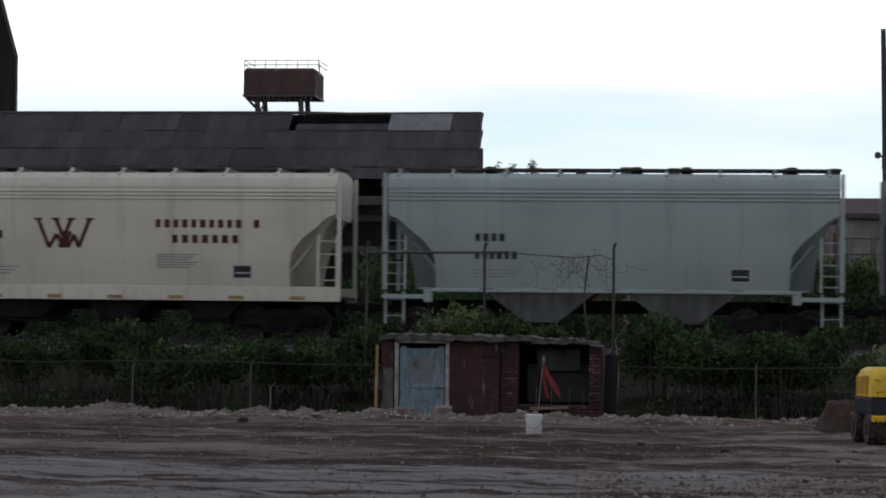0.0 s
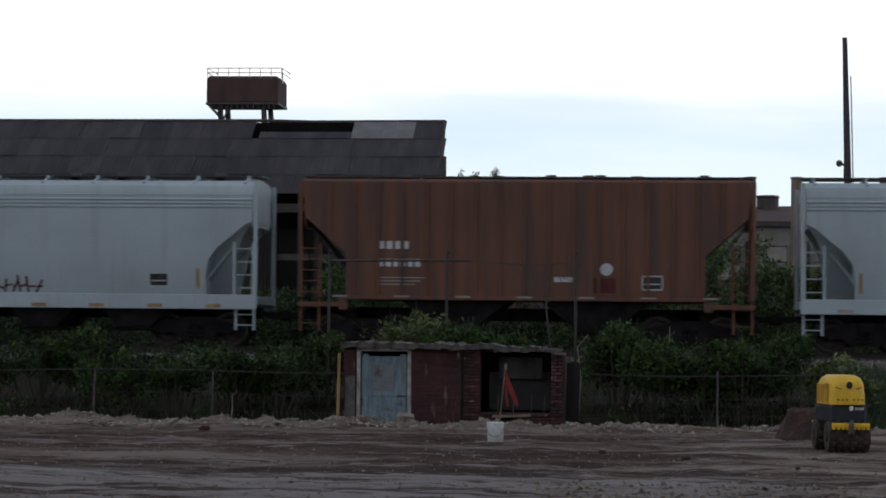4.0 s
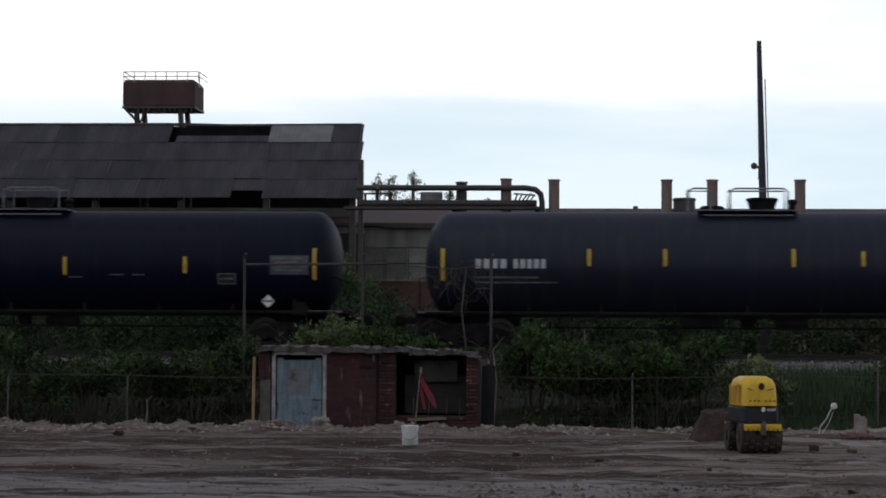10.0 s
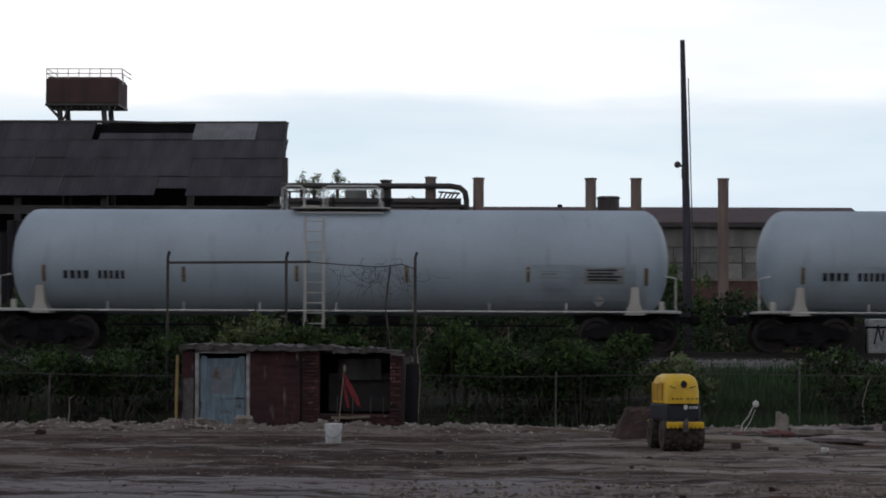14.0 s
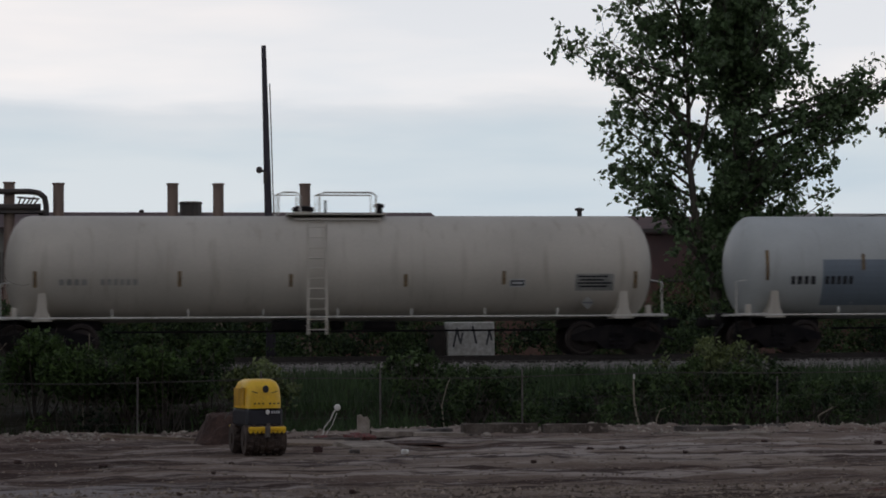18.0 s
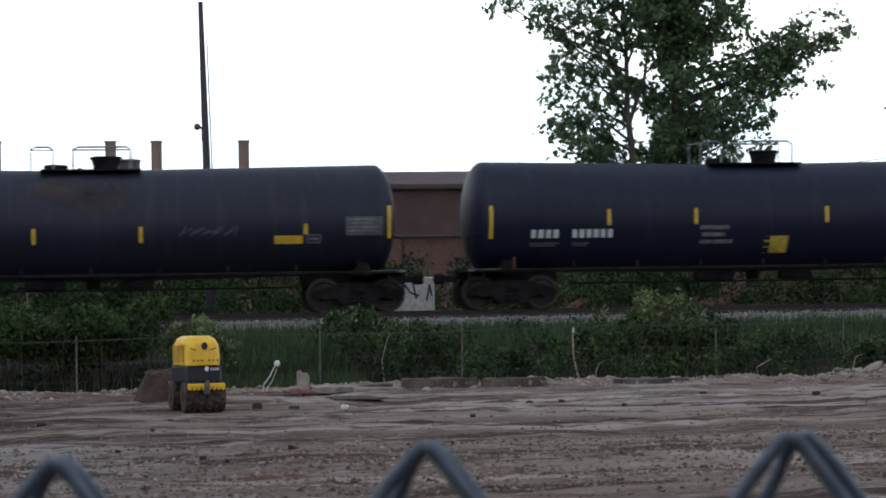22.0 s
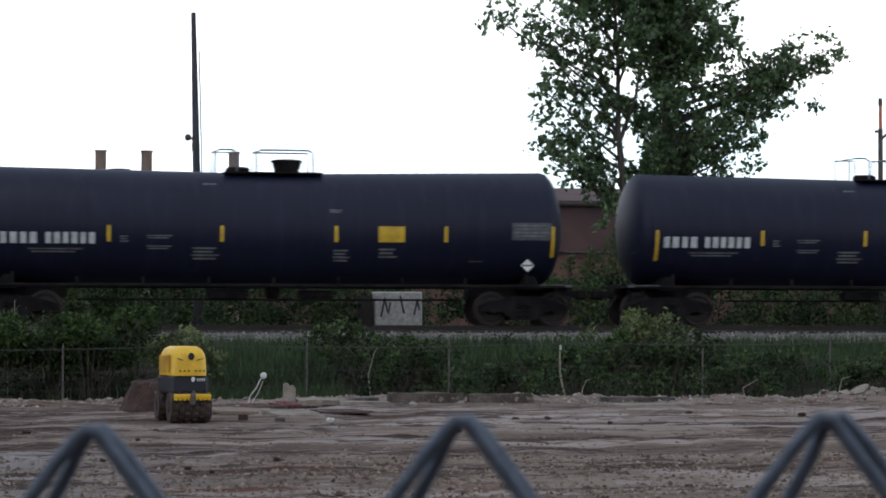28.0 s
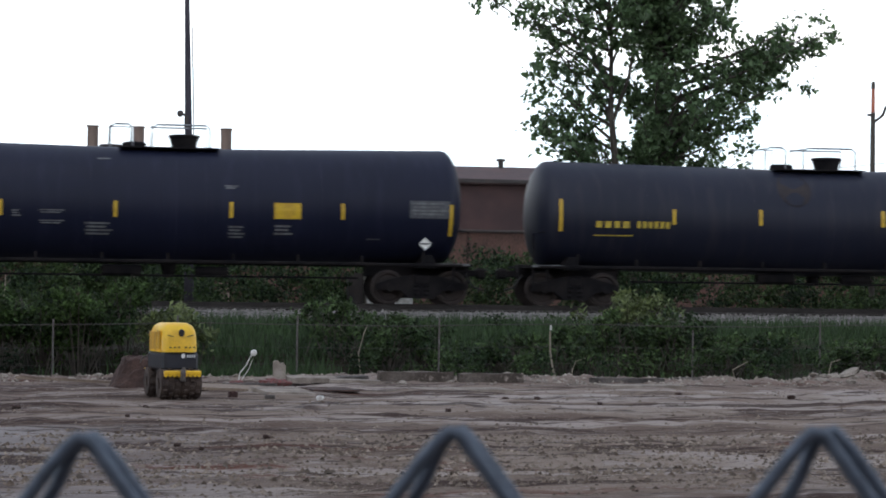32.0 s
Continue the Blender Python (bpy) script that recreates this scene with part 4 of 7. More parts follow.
def build_plants():
    rnd = jitter(12)
    # hedge along the yard's far fence; heights follow what stands there
    spots = [(-15.4, 1.2), (-14.2, 1.35), (-13.0, 1.6), (-12.0, 1.35), (-10.9, 1.3), (-9.7, 1.45), (-8.6, 1.35), (-7.7, 1.5), (-5.6, 2.15), (-4.6, 1.95), (-3.5, 1.6),
             (-1.2, 1.9), (-0.2, 1.75), (0.7, 1.55), (1.5, 1.7), (2.6, 1.55), (3.6, 1.6), (7.2, 1.4), (8.1, 1.45), (8.9, 1.1), (9.8, 0.65), (10.7, 0.55), (11.5, 0.6), (12.3, 1.2),
             (13.2, 1.5), (14.1, 1.65), (15.0, 1.4), (15.9, 0.75), (16.8, 0.6), (17.7, 0.7), (18.7, 0.85), (19.7, 0.9), (20.7, 1.0), (-16.6, 1.3)]
    for i, (x, h) in enumerate(spots):
        pale = i in (8, 16, 25)
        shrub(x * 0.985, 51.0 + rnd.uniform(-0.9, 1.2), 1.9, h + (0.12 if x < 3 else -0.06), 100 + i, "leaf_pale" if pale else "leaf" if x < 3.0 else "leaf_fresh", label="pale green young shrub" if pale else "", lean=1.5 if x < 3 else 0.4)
    # low growth in front of the fence line, the bank and beyond the track
    rng = np.random.default_rng(3)
    blobs = []
    for _ in range(80):
        x, y = rng.uniform(-17.5, 23), rng.uniform(47.2, 50.5)
        if 3.9 < x < 6.4:
            continue
        if -7.0 < x < -1.6 and y < 49.5 or x < 3.0 and rng.uniform() < 0.6:
            continue
        r = rng.uniform(0.15, 0.36)
        blobs.append((x, y, ground_height(x, y) + r * 0.8 + rng.uniform(0, 0.45), r * 1.3, r, r))
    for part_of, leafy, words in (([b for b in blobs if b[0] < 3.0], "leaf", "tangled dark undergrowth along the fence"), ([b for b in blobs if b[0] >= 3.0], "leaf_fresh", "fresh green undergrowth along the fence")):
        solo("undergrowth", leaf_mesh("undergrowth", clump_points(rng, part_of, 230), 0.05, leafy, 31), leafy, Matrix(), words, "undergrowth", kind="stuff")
    blobs = []
    for _ in range(420):
        x, y = rng.uniform(-20, 28), rng.uniform(52.5, 59.5)
        r = rng.uniform(0.12, 0.3)
        if 3.7 < x < 6.6 or 8.8 < x < 11.9 or x > 15.4:
            r *= 0.35
        if x < 3.7 and y < 56.5:
            continue
        if x < 2.0:
            r *= 1.7
        blobs.append((x, y, ground_height(x, y) + r * 0.6, r * 1.5, r * 1.3, r))
    solo("undergrowth", leaf_mesh("undergrowth", clump_points(rng, blobs, 200), 0.055, "leaf_fresh", 32), "leaf_fresh", Matrix(), "low weeds on the railway bank", "undergrowth", kind="stuff")
    blobs = []
    for _ in range(950):
        x, y = rng.uniform(-26, 38), rng.uniform(70.5, 80)
        r = rng.uniform(0.2, 0.5)
        if 10.2 < x < 12.8 and y < 73.4:
            continue
        blobs.append((x, y, 0.95 + r * 0.7 + rng.uniform(0, 1.75), r * 1.4, r, r))
    solo("undergrowth", leaf_mesh("undergrowth", clump_points(rng, blobs, 130), 0.075, "leaf_fresh", 33), "leaf_fresh", Matrix(), "low scrub beyond the track", "undergrowth", kind="stuff")
    blobs = []
    for x, h in ((-11.5, 3.6), (-10.6, 3.9), (-9.7, 4.3), (-8.8, 4.2), (-8.0, 3.3), (-0.6, 3.3), (0.3, 4.2), (1.1, 4.4), (1.9, 4.2), (2.6, 4.3), (3.2, 3.9), (5.6, 3.4), (6.4, 2.6), (4.6, 3.5), (5.1, 3.0), (3.8, 3.1), (20.5, 3.6), (21.4, 3.9),
                 (19.6, 3.0), (-16, 2.6), (-21, 2.9), (12.5, 2.2), (29, 2.6), (33, 2.4)):
        for _ in range(30):
            r = rng.uniform(0.2, 0.46)
            blobs.append((x + rng.normal() * 0.45, 80 + rng.normal() * 0.5, 1 + h * rng.uniform(0.1, 1.0) - r, r, r, r))
    solo("undergrowth", leaf_mesh("undergrowth", clump_points(rng, blobs, 150), 0.075, "leaf_bush", 34), "leaf_bush", Matrix(), "tall bright green bushes beyond the track", "undergrowth", kind="stuff")
    # grass bank
    n = 60000
    x, y = rng.uniform(-18, 24, n), rng.uniform(47.3, 60.8, n)
    keep = (rng.uniform(0, 1, n) < np.where((x > 3.5) & (x < 6.8), 1.0, np.where(x < 3.5, np.where(y < 57, 0.06, 0.4), np.where(y < 51.6, 0.12, 1.0))))
    x, y = x[keep], y[keep]
    z = np.array([ground_height(a, b) for a, b in zip(x, y)])
    h = rng.uniform(0.12, 0.42, len(x))
    lean = rng.normal(0, 0.10, (len(x), 2))
    wv = rng.uniform(0.012, 0.028, len(x))
    a = rng.uniform(0, 3.14, len(x))
    q = np.stack([np.stack([x - wv * np.cos(a), y - wv * np.sin(a), z - 0.02], 1), np.stack([x + wv * np.cos(a), y + wv * np.sin(a), z - 0.02], 1),
                  np.stack([x + lean[:, 0], y + lean[:, 1], z + h], 1)], 1)
    i = np.arange(len(x))[:, None] * 3
    solo("grass", raw_mesh("grass", q.reshape(-1, 3).tolist(), (i + np.array([[0, 1, 2]])).tolist(), "grass"), "grass", Matrix(), "rough green grass on the railway bank", "grass",
         kind="stuff")
    # pale dead stalks
    rnd = jitter(77)
    for x, y, h in ((-9.0, 47.6, 0.7), (-2.0, 50.2, 1.9), (-0.2, 50.4, 2.05), (11.4, 47.2, 0.5), (15.0, 47.4, 0.5), (16.9, 47.2, 0.45), (7.4, 49.6, 1.2), (-5.9, 50.3, 2.0), (-5.2, 50.5, 2.1)):
        z = ground_height(x, y)
        s = Shape().tube([(0, 0, -0.05), (rnd.uniform(-0.1, 0.1), 0, h * 0.5), (rnd.uniform(-0.05, 0.25), 0, h * 0.85), (rnd.uniform(0.1, 0.35), 0, h)], [0.018, 0.014, 0.011, 0.006], 5)
        solo("dead_stalk", s, "dry_stem", pose(x, y, z), "pale dry dead stalk among shrubs", "dead stalk", "dead stalks")


def build_tree():
    """Tall poplar beyond the track: two leaders, a dense middle column, open sprays to both sides, one long limb to the right."""
    rng = np.random.default_rng(21)
    base = Vector((20.9, 77.5, 0.95))
    tree = thing("poplar_tree", Matrix.Translation(base), "tall leafy poplar with an open uneven crown", "tree")
    trunk = Shape().tube([(0.1, 0, -0.1), (-0.1, 0, 2.5), (-0.75, 0, 5.0), (-0.95, 0, 7.0), (-0.9, 0.2, 9.5), (-1.3, 0, 14.5)], [0.22, 0.18, 0.13, 0.095, 0.06, 0.03], 10)
    trunk.tube([(-0.05, 0, 2.3), (0.6, 0.2, 5.0), (0.9, 0.3, 8), (0.8, 0.3, 11.5), (0.9, 0.2, 14.8)], [0.17, 0.13, 0.10, 0.06, 0.03], 9)
    trunk.tube([(-0.9, 0, 6.6), (-0.35, -0.1, 8.2), (-0.1, -0.1, 10.0)], [0.08, 0.055, 0.02], 7)
    part("trunk", trunk, "bark", tree, smooth=True)
    limbs, leaves = Shape(), []
    # (reach, height, leafiness) of each limb's end
    ends = [(x, z, 0.58) for x, z in ((-5.3, 10.9), (-4.8, 10.6), (-4.2, 10.5), (-4.0, 10.9), (-3.6, 8.6), (-3.5, 7.4), (-3.4, 6.4), (-3.0, 9.0), (-3.7, 9.8), (-3.2, 8.0), (-3.0, 6.9), (-2.7, 5.8), (-2.2, 7.6), (-2.4, 9.6), (-2.6, 10.9), (-1.9, 6.4), (-1.7, 8.6),
                                       (-2.2, 12.0), (-3.3, 12.4), (-1.6, 10.6), (-1.9, 13.4), (-3.5, 5.9), (-1.6, 5.6), (-2.9, 12.9), (-1.0, 12.4), (-3.1, 10.2), (-2.5, 6.2))]
    ends += [(x, z, 0.62) for x, z in ((3.0, 5.8), (3.5, 6.3), (3.9, 6.9), (3.3, 7.4), (4.1, 7.7), (3.6, 8.2), (2.9, 6.8), (2.7, 8.9), (3.4, 5.4), (2.9, 12.9), (2.4, 11.4), (1.6, 12.6), (2.8, 10.2), (4.3, 8.4))]
    ends += [(x, z, 0.75) for x, z in ((4.6, 8.6), (5.0, 9.2), (5.5, 9.3), (5.9, 9.8), (6.4, 9.8), (6.7, 9.95), (5.2, 9.9), (4.7, 9.4), (4.4, 9.0), (6.0, 9.2))]
    for _ in range(54):
        ez = rng.uniform(3.4, 14.6)
        ends.append((0.85 + rng.uniform(-1.5, 1.5) * (0.75 if ez < 5.5 else 1.0), ez, 1.0))
    for _ in range(16):
        ends.append((rng.uniform(-3.2, 3.0), rng.uniform(11.0, 14.6), 0.7))
    for ex, ez, leafy in ends:
        zs = max(3.0, ez - rng.uniform(1.2, 2.8))
        sx = float(np.interp(zs, (2.5, 5.0, 7.0, 14.0), (-0.1, -0.75, -0.95, -1.2))) if ex < -0.6 else float(np.interp(zs, (2.3, 5.0, 8.0, 14.0), (0.0, 0.6, 0.9, 0.9)))
        ey = rng.normal() * (0.7 if leafy < 0.7 else 1.1)
        mid = Vector(((sx + ex) / 2, ey * 0.4, (zs + ez) / 2 - 0.15))
        pts = [Vector((sx, 0.1, zs)), mid, Vector((ex, ey, ez))]
        limbs.tube(pts, [0.06, 0.035, 0.012], 6)
        for t in np.linspace(0.35 if leafy > 0.9 else 0.55, 1.0, 6):
            p = pts[0].lerp(pts[1], min(1, 2 * t)) if t < 0.5 else pts[1].lerp(pts[2], 2 * t - 1)
            for _ in range(2):
                tip = p + Vector((rng.normal() * 0.36, rng.normal() * 0.4, rng.normal() * 0.34 - 0.05))
                limbs.tube([p, tip], [0.012, 0.005], 4, False)
                n = int(rng.uniform(10, 40) * leafy)
                d = rng.normal(size=(n, 3)) * np.array([0.15, 0.2, 0.14])
                leaves.append(np.array(tip)[None] + d)
    for _ in range(70):
        z = rng.uniform(0.6, 6.0)
        n = int(rng.uniform(20, 50))
        leaves.append(np.array([0.75 + rng.normal() * 0.55, rng.normal() * 0.4, z])[None] + rng.normal(size=(n, 3)) * 0.2)
    part("limb", limbs, "bark", tree)
    pts = np.concatenate(leaves)
    tagged(part("crown", leaf_mesh("crown", pts, 0.105, "leaf_tree", 8, wide=0.72), "leaf_tree", tree), kind="stuff")


build_plants()
build_tree()
for i, (x, w, h) in enumerate(((-7.35, 0.6, 1.2), (-7.85, 0.25, 1.25), (-6.52, 0.12, 1.45), (-6.8, 0.9, 0.4), (-5.15, 0.2, 0.7), (-3.6, 0.5, 0.3))):
    shrub(x, 88.0, w, h, 300 + i, "leaf_pale", per=70, leaf=0.055, label="weeds growing on the pipe deck", z=6.73)
for i, (x, w, h) in enumerate(((-10.6, 1.6, 5.4), (-9.9, 1.4, 4.6))):
    shrub(x, 91.0, w, h, 320 + i, "leaf", per=40, leaf=0.09, label="tall scrub against the mill corner", z=0.95)

# ---- the yard ----
RIBBONS = []
# seconds and how far the ribbon on the stake hangs in, in degrees
BREEZE = ((0, -8), (0.5, -4), (1, -5), (1.5, 3), (2, 0), (2.5, 8), (3, 6), (3.5, 2), (5, -3), (6, -6), (6.5, -7), (7, -10), (8, -8), (9, -9), (10, -7), (11, -9), (12, 1), (14, -6), (17, -2), (32, -2))


def build_shed():
    """Half-buried brick shed with a blue door, an open bay and a broken slab roof."""
    x0, x1, y, top = -6.35, -2.08, 45.9, 1.52
    shed = thing("brick_shed", pose(0, y, -0.15), "small ruined red brick shed with a broken slab roof", "shed")
    wall = part("front_wall", Shape().box((-4.415, 0.13, 0.8), (1.35, 0.2, 1.66)), "mortar", shed)
    part("wall_pier", Shape().box((-6.30, 0.13, 0.8), (0.24, 0.2, 1.66)), "mortar", shed)
    part("wall_pier", Shape().box((-2.235, 0.13, 0.76), (0.24, 0.2, 1.58)), "mortar", shed)
    part("pier_cap", Shape().box((-2.22, 0.08, 1.57), (0.27, 0.34, 0.05), pose(0, 0, 0, 0, 3, 0), 0.01), "slab_old", shed)
    part("bay_wall", Shape().box((-3.02, 0.13, 0.2), (1.45, 0.2, 0.44)), "mortar", shed)
    rnd = jitter(2)
    br = [Shape().box((0, 0, 0), (0.205 - 0.006 * k, 0.10, 0.058), bevel=0.008).mesh("brick", "brick") for k in range(2)]
    br.append(Shape().box((0, 0, 0), (0.1, 0.10, 0.058), bevel=0.008).mesh("brick", "brick"))
    painted_br = [Shape().box((0, 0, 0), (w, 0.10, 0.0665), bevel=0.003).mesh("brick", "brick_painted") for w in (0.2145, 0.2135, 0.107)]
    for row in range(24):
        z = 0.03 + 0.068 * row
        for a, b, zmax in ((-6.42, -6.18, 1.6), (-5.09, -4.10, 1.62), (-4.06, -3.74, 1.62), (-3.74, -2.36, 0.4), (-2.36, -2.11, 1.54)):
            if z > zmax:
                continue
            xs = a + (0.0 if row % 2 else -0.108)
            while xs < b - 0.03:
                lo, hi = max(xs, a), min(xs + 0.216, b)
                mid = (lo + hi) / 2
                gone = z > 1.3 and rnd.random() < 0.06
                if hi - lo > 0.06 and not gone:
                    painted = mid < -4.1
                    kinds = painted_br if painted else br
                    part("brick", kinds[rnd.randrange(2)] if hi - lo > 0.15 else kinds[2], "", wall,
                         at=pose(mid, (0.004 if -4.06 < mid < -3.74 else 0.02) + rnd.uniform(-0.003, 0.003) * (1 if painted else 4), z, 0, rnd.uniform(-0.8, 0.8), rnd.uniform(-1, 1)))
                xs += 0.216
    part("side_wall", Shape().box((-6.31, 1.6, 0.8), (0.2, 2.8, 1.62)), "mortar", shed)
    part("side_wall", Shape().box((-2.2, 1.6, 0.75), (0.2, 2.8, 1.5)), "mortar", shed)
    part("back_wall", Shape().box((-4.3, 3.0, 0.8), (4.4, 0.2, 1.62)), "mortar", shed)
    roof = part("roof", Shape().box((-4.32, 1.6, 1.63), (4.1, 2.9, 0.06)), "slab_old", shed)
    rnd = jitter(6)
    xs = x0 - 0.12
    while xs < x1 - 0.5:
        w = rnd.uniform(0.3, 0.75)
        s = Shape()
        n = 7
        outline = [(w * i / n, -0.015 - 0.05 * rnd.random()) for i in range(n + 1)] + [(w * i / n, 0.03 + 0.06 * rnd.random()) for i in range(n, -1, -1)]
        s.slab(outline, rnd.uniform(-0.24, -0.1), 1.4)
        part("broken_slab", s, "slab_old", roof, at=pose(xs, 0, 1.69 - (0.05 if xs > -3.7 else 0), rnd.uniform(-1, 1), rnd.uniform(-2.5, 2.5), 0))
        xs += w * 0.96
    # the blue door in a grey frame
    door = part("door", Shape().box((-5.63, 0.06, 0.76), (0.90, 0.05, 1.46), bevel=0.01), "blue_door", shed, "faded blue sheet door with a boarded light")
    part("door_light", Shape().box((-5.64, 0.03, 1.06), (0.42, 0.02, 0.52)), "door_board", door, "dull boarded door light")
    for z in (0.1, 0.76, 1.4):
        part("door_rail", Shape().box((-5.63, 0.028, z), (0.88, 0.014, 0.1)), "blue_door", door)
    for x in (-6.0, -5.26):
        part("door_stile", Shape().box((x, 0.027, 0.78), (0.11, 0.014, 1.5)), "blue_door", door)
    part("handle", Shape().tube([(-5.36, 0.02, 0.72), (-5.36, -0.04, 0.72), (-5.2, -0.04, 0.71)], 0.014, 6), "dark_steel", door)
    for x in (-6.13, -5.13):
        part("door_jamb", Shape().box((x, 0.03, 0.83), (0.075, 0.14, 1.66), bevel=0.01), "grey_frame", shed)
    part("door_head", Shape().box((-5.63, 0.03, 1.62), (1.05, 0.14, 0.06)), "grey_frame", shed)
    part("corner_board", Shape().box((-6.29, -0.045, 0.55), (0.2, 0.03, 1.1)), "grey_post", shed)
    # the open bay
    part("bay_board", Shape().box((-3.0, 0.7, 1.28), (0.85, 0.04, 0.42)), "bay_grey", shed)
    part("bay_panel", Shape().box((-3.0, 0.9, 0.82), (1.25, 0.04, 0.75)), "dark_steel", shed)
    for x in (-3.4, -3.1, -2.75, -2.5):
        part("bay_bar", Shape().tube([(x, 0.12, 0.4), (x + 0.01, 0.12, 0.75)], 0.008, 5), "grey_post", shed)
    part("sill_board", Shape().box((-3.12, -0.06, 0.36), (0.75, 0.22, 0.05), pose(0, 0, 0, 0, -2, 3)), "timber", shed)
    part("side_sheet", Shape().box((-1.95, 0.25, 0.68), (0.26, 0.04, 1.42), pose(0, 0, 0, -4, 1, 0)), "siding_dark", shed, "leaning dark sheet")
    solo("yellow_post", Shape().box((0, 0, 0.72), (0.055, 0.055, 1.55), pose(0, 0, 0, 0, 0.8, 0), 0.012), "yellow_post", pose(-6.50, 45.7, -0.1), "weathered yellow wooden post", "post")
    stick = thing("marker_stick", pose(-3.22, 45.2, 0.0), "pale stake with torn red ribbon", "marker stake")
    part("stake", Shape().tube([(-0.1, 0, -0.05), (-0.04, 0, 0.6), (0.02, 0, 1.22)], 0.012, 6), "timber", stick)
    part("top_board", Shape().box((0.02, 0, 1.16), (0.05, 0.02, 0.14)), "timber", stick)
    # two torn tails that swing in the wind about the stake
    tails = (([(0, 0.02), (0.05, 0.03), (0.13, -0.18), (0.24, -0.42), (0.27, -0.62), (0.22, -0.6), (0.17, -0.5), (0.10, -0.36), (0.02, -0.14)], (0.0, 1.02), -0.02, 1.0),
             ([(0, 0.02), (0.05, 0.0), (0.08, -0.2), (0.11, -0.46), (0.06, -0.44), (0.03, -0.24)], (-0.02, 0.86), 0.012, 0.6))
    for outline, (px, pz), y, swing in tails:
        ob = part("ribbon", Shape().slab(outline, y, y + 0.008), "red_cloth", stick, at=pose(px, 0, pz))
        RIBBONS.append((ob, px, pz, swing))


def build_bucket():
    b = thing("bucket", pose(-2.93, 38.9, 0.01), "white plastic pail standing on the dirt", "bucket")
    part("pail", Shape().lathe([(0, 0.12), (0.02, 0.127), (0.29, 0.142), (0.295, 0.15), (0.31, 0.15), (0.31, 0.138), (0.03, 0.12)], 28), "white_plastic", b, smooth=True)
    part("rim_ring", Shape().lathe([(0.25, 0.147), (0.262, 0.150), (0.27, 0.147)], 28), "white_plastic", b)
    part("lid", Shape().lathe([(0.305, 0.145), (0.32, 0.147), (0.325, 0.13)], 28), "white_plastic", b)
    part("bail", Shape().tube([(0.145 * math.cos(a), -0.02 - 0.13 * math.sin(a), 0.25 - 0.16 * math.sin(a)) for a in [math.pi * i / 10 for i in range(11)]], 0.004, 5), "galvanised", b)


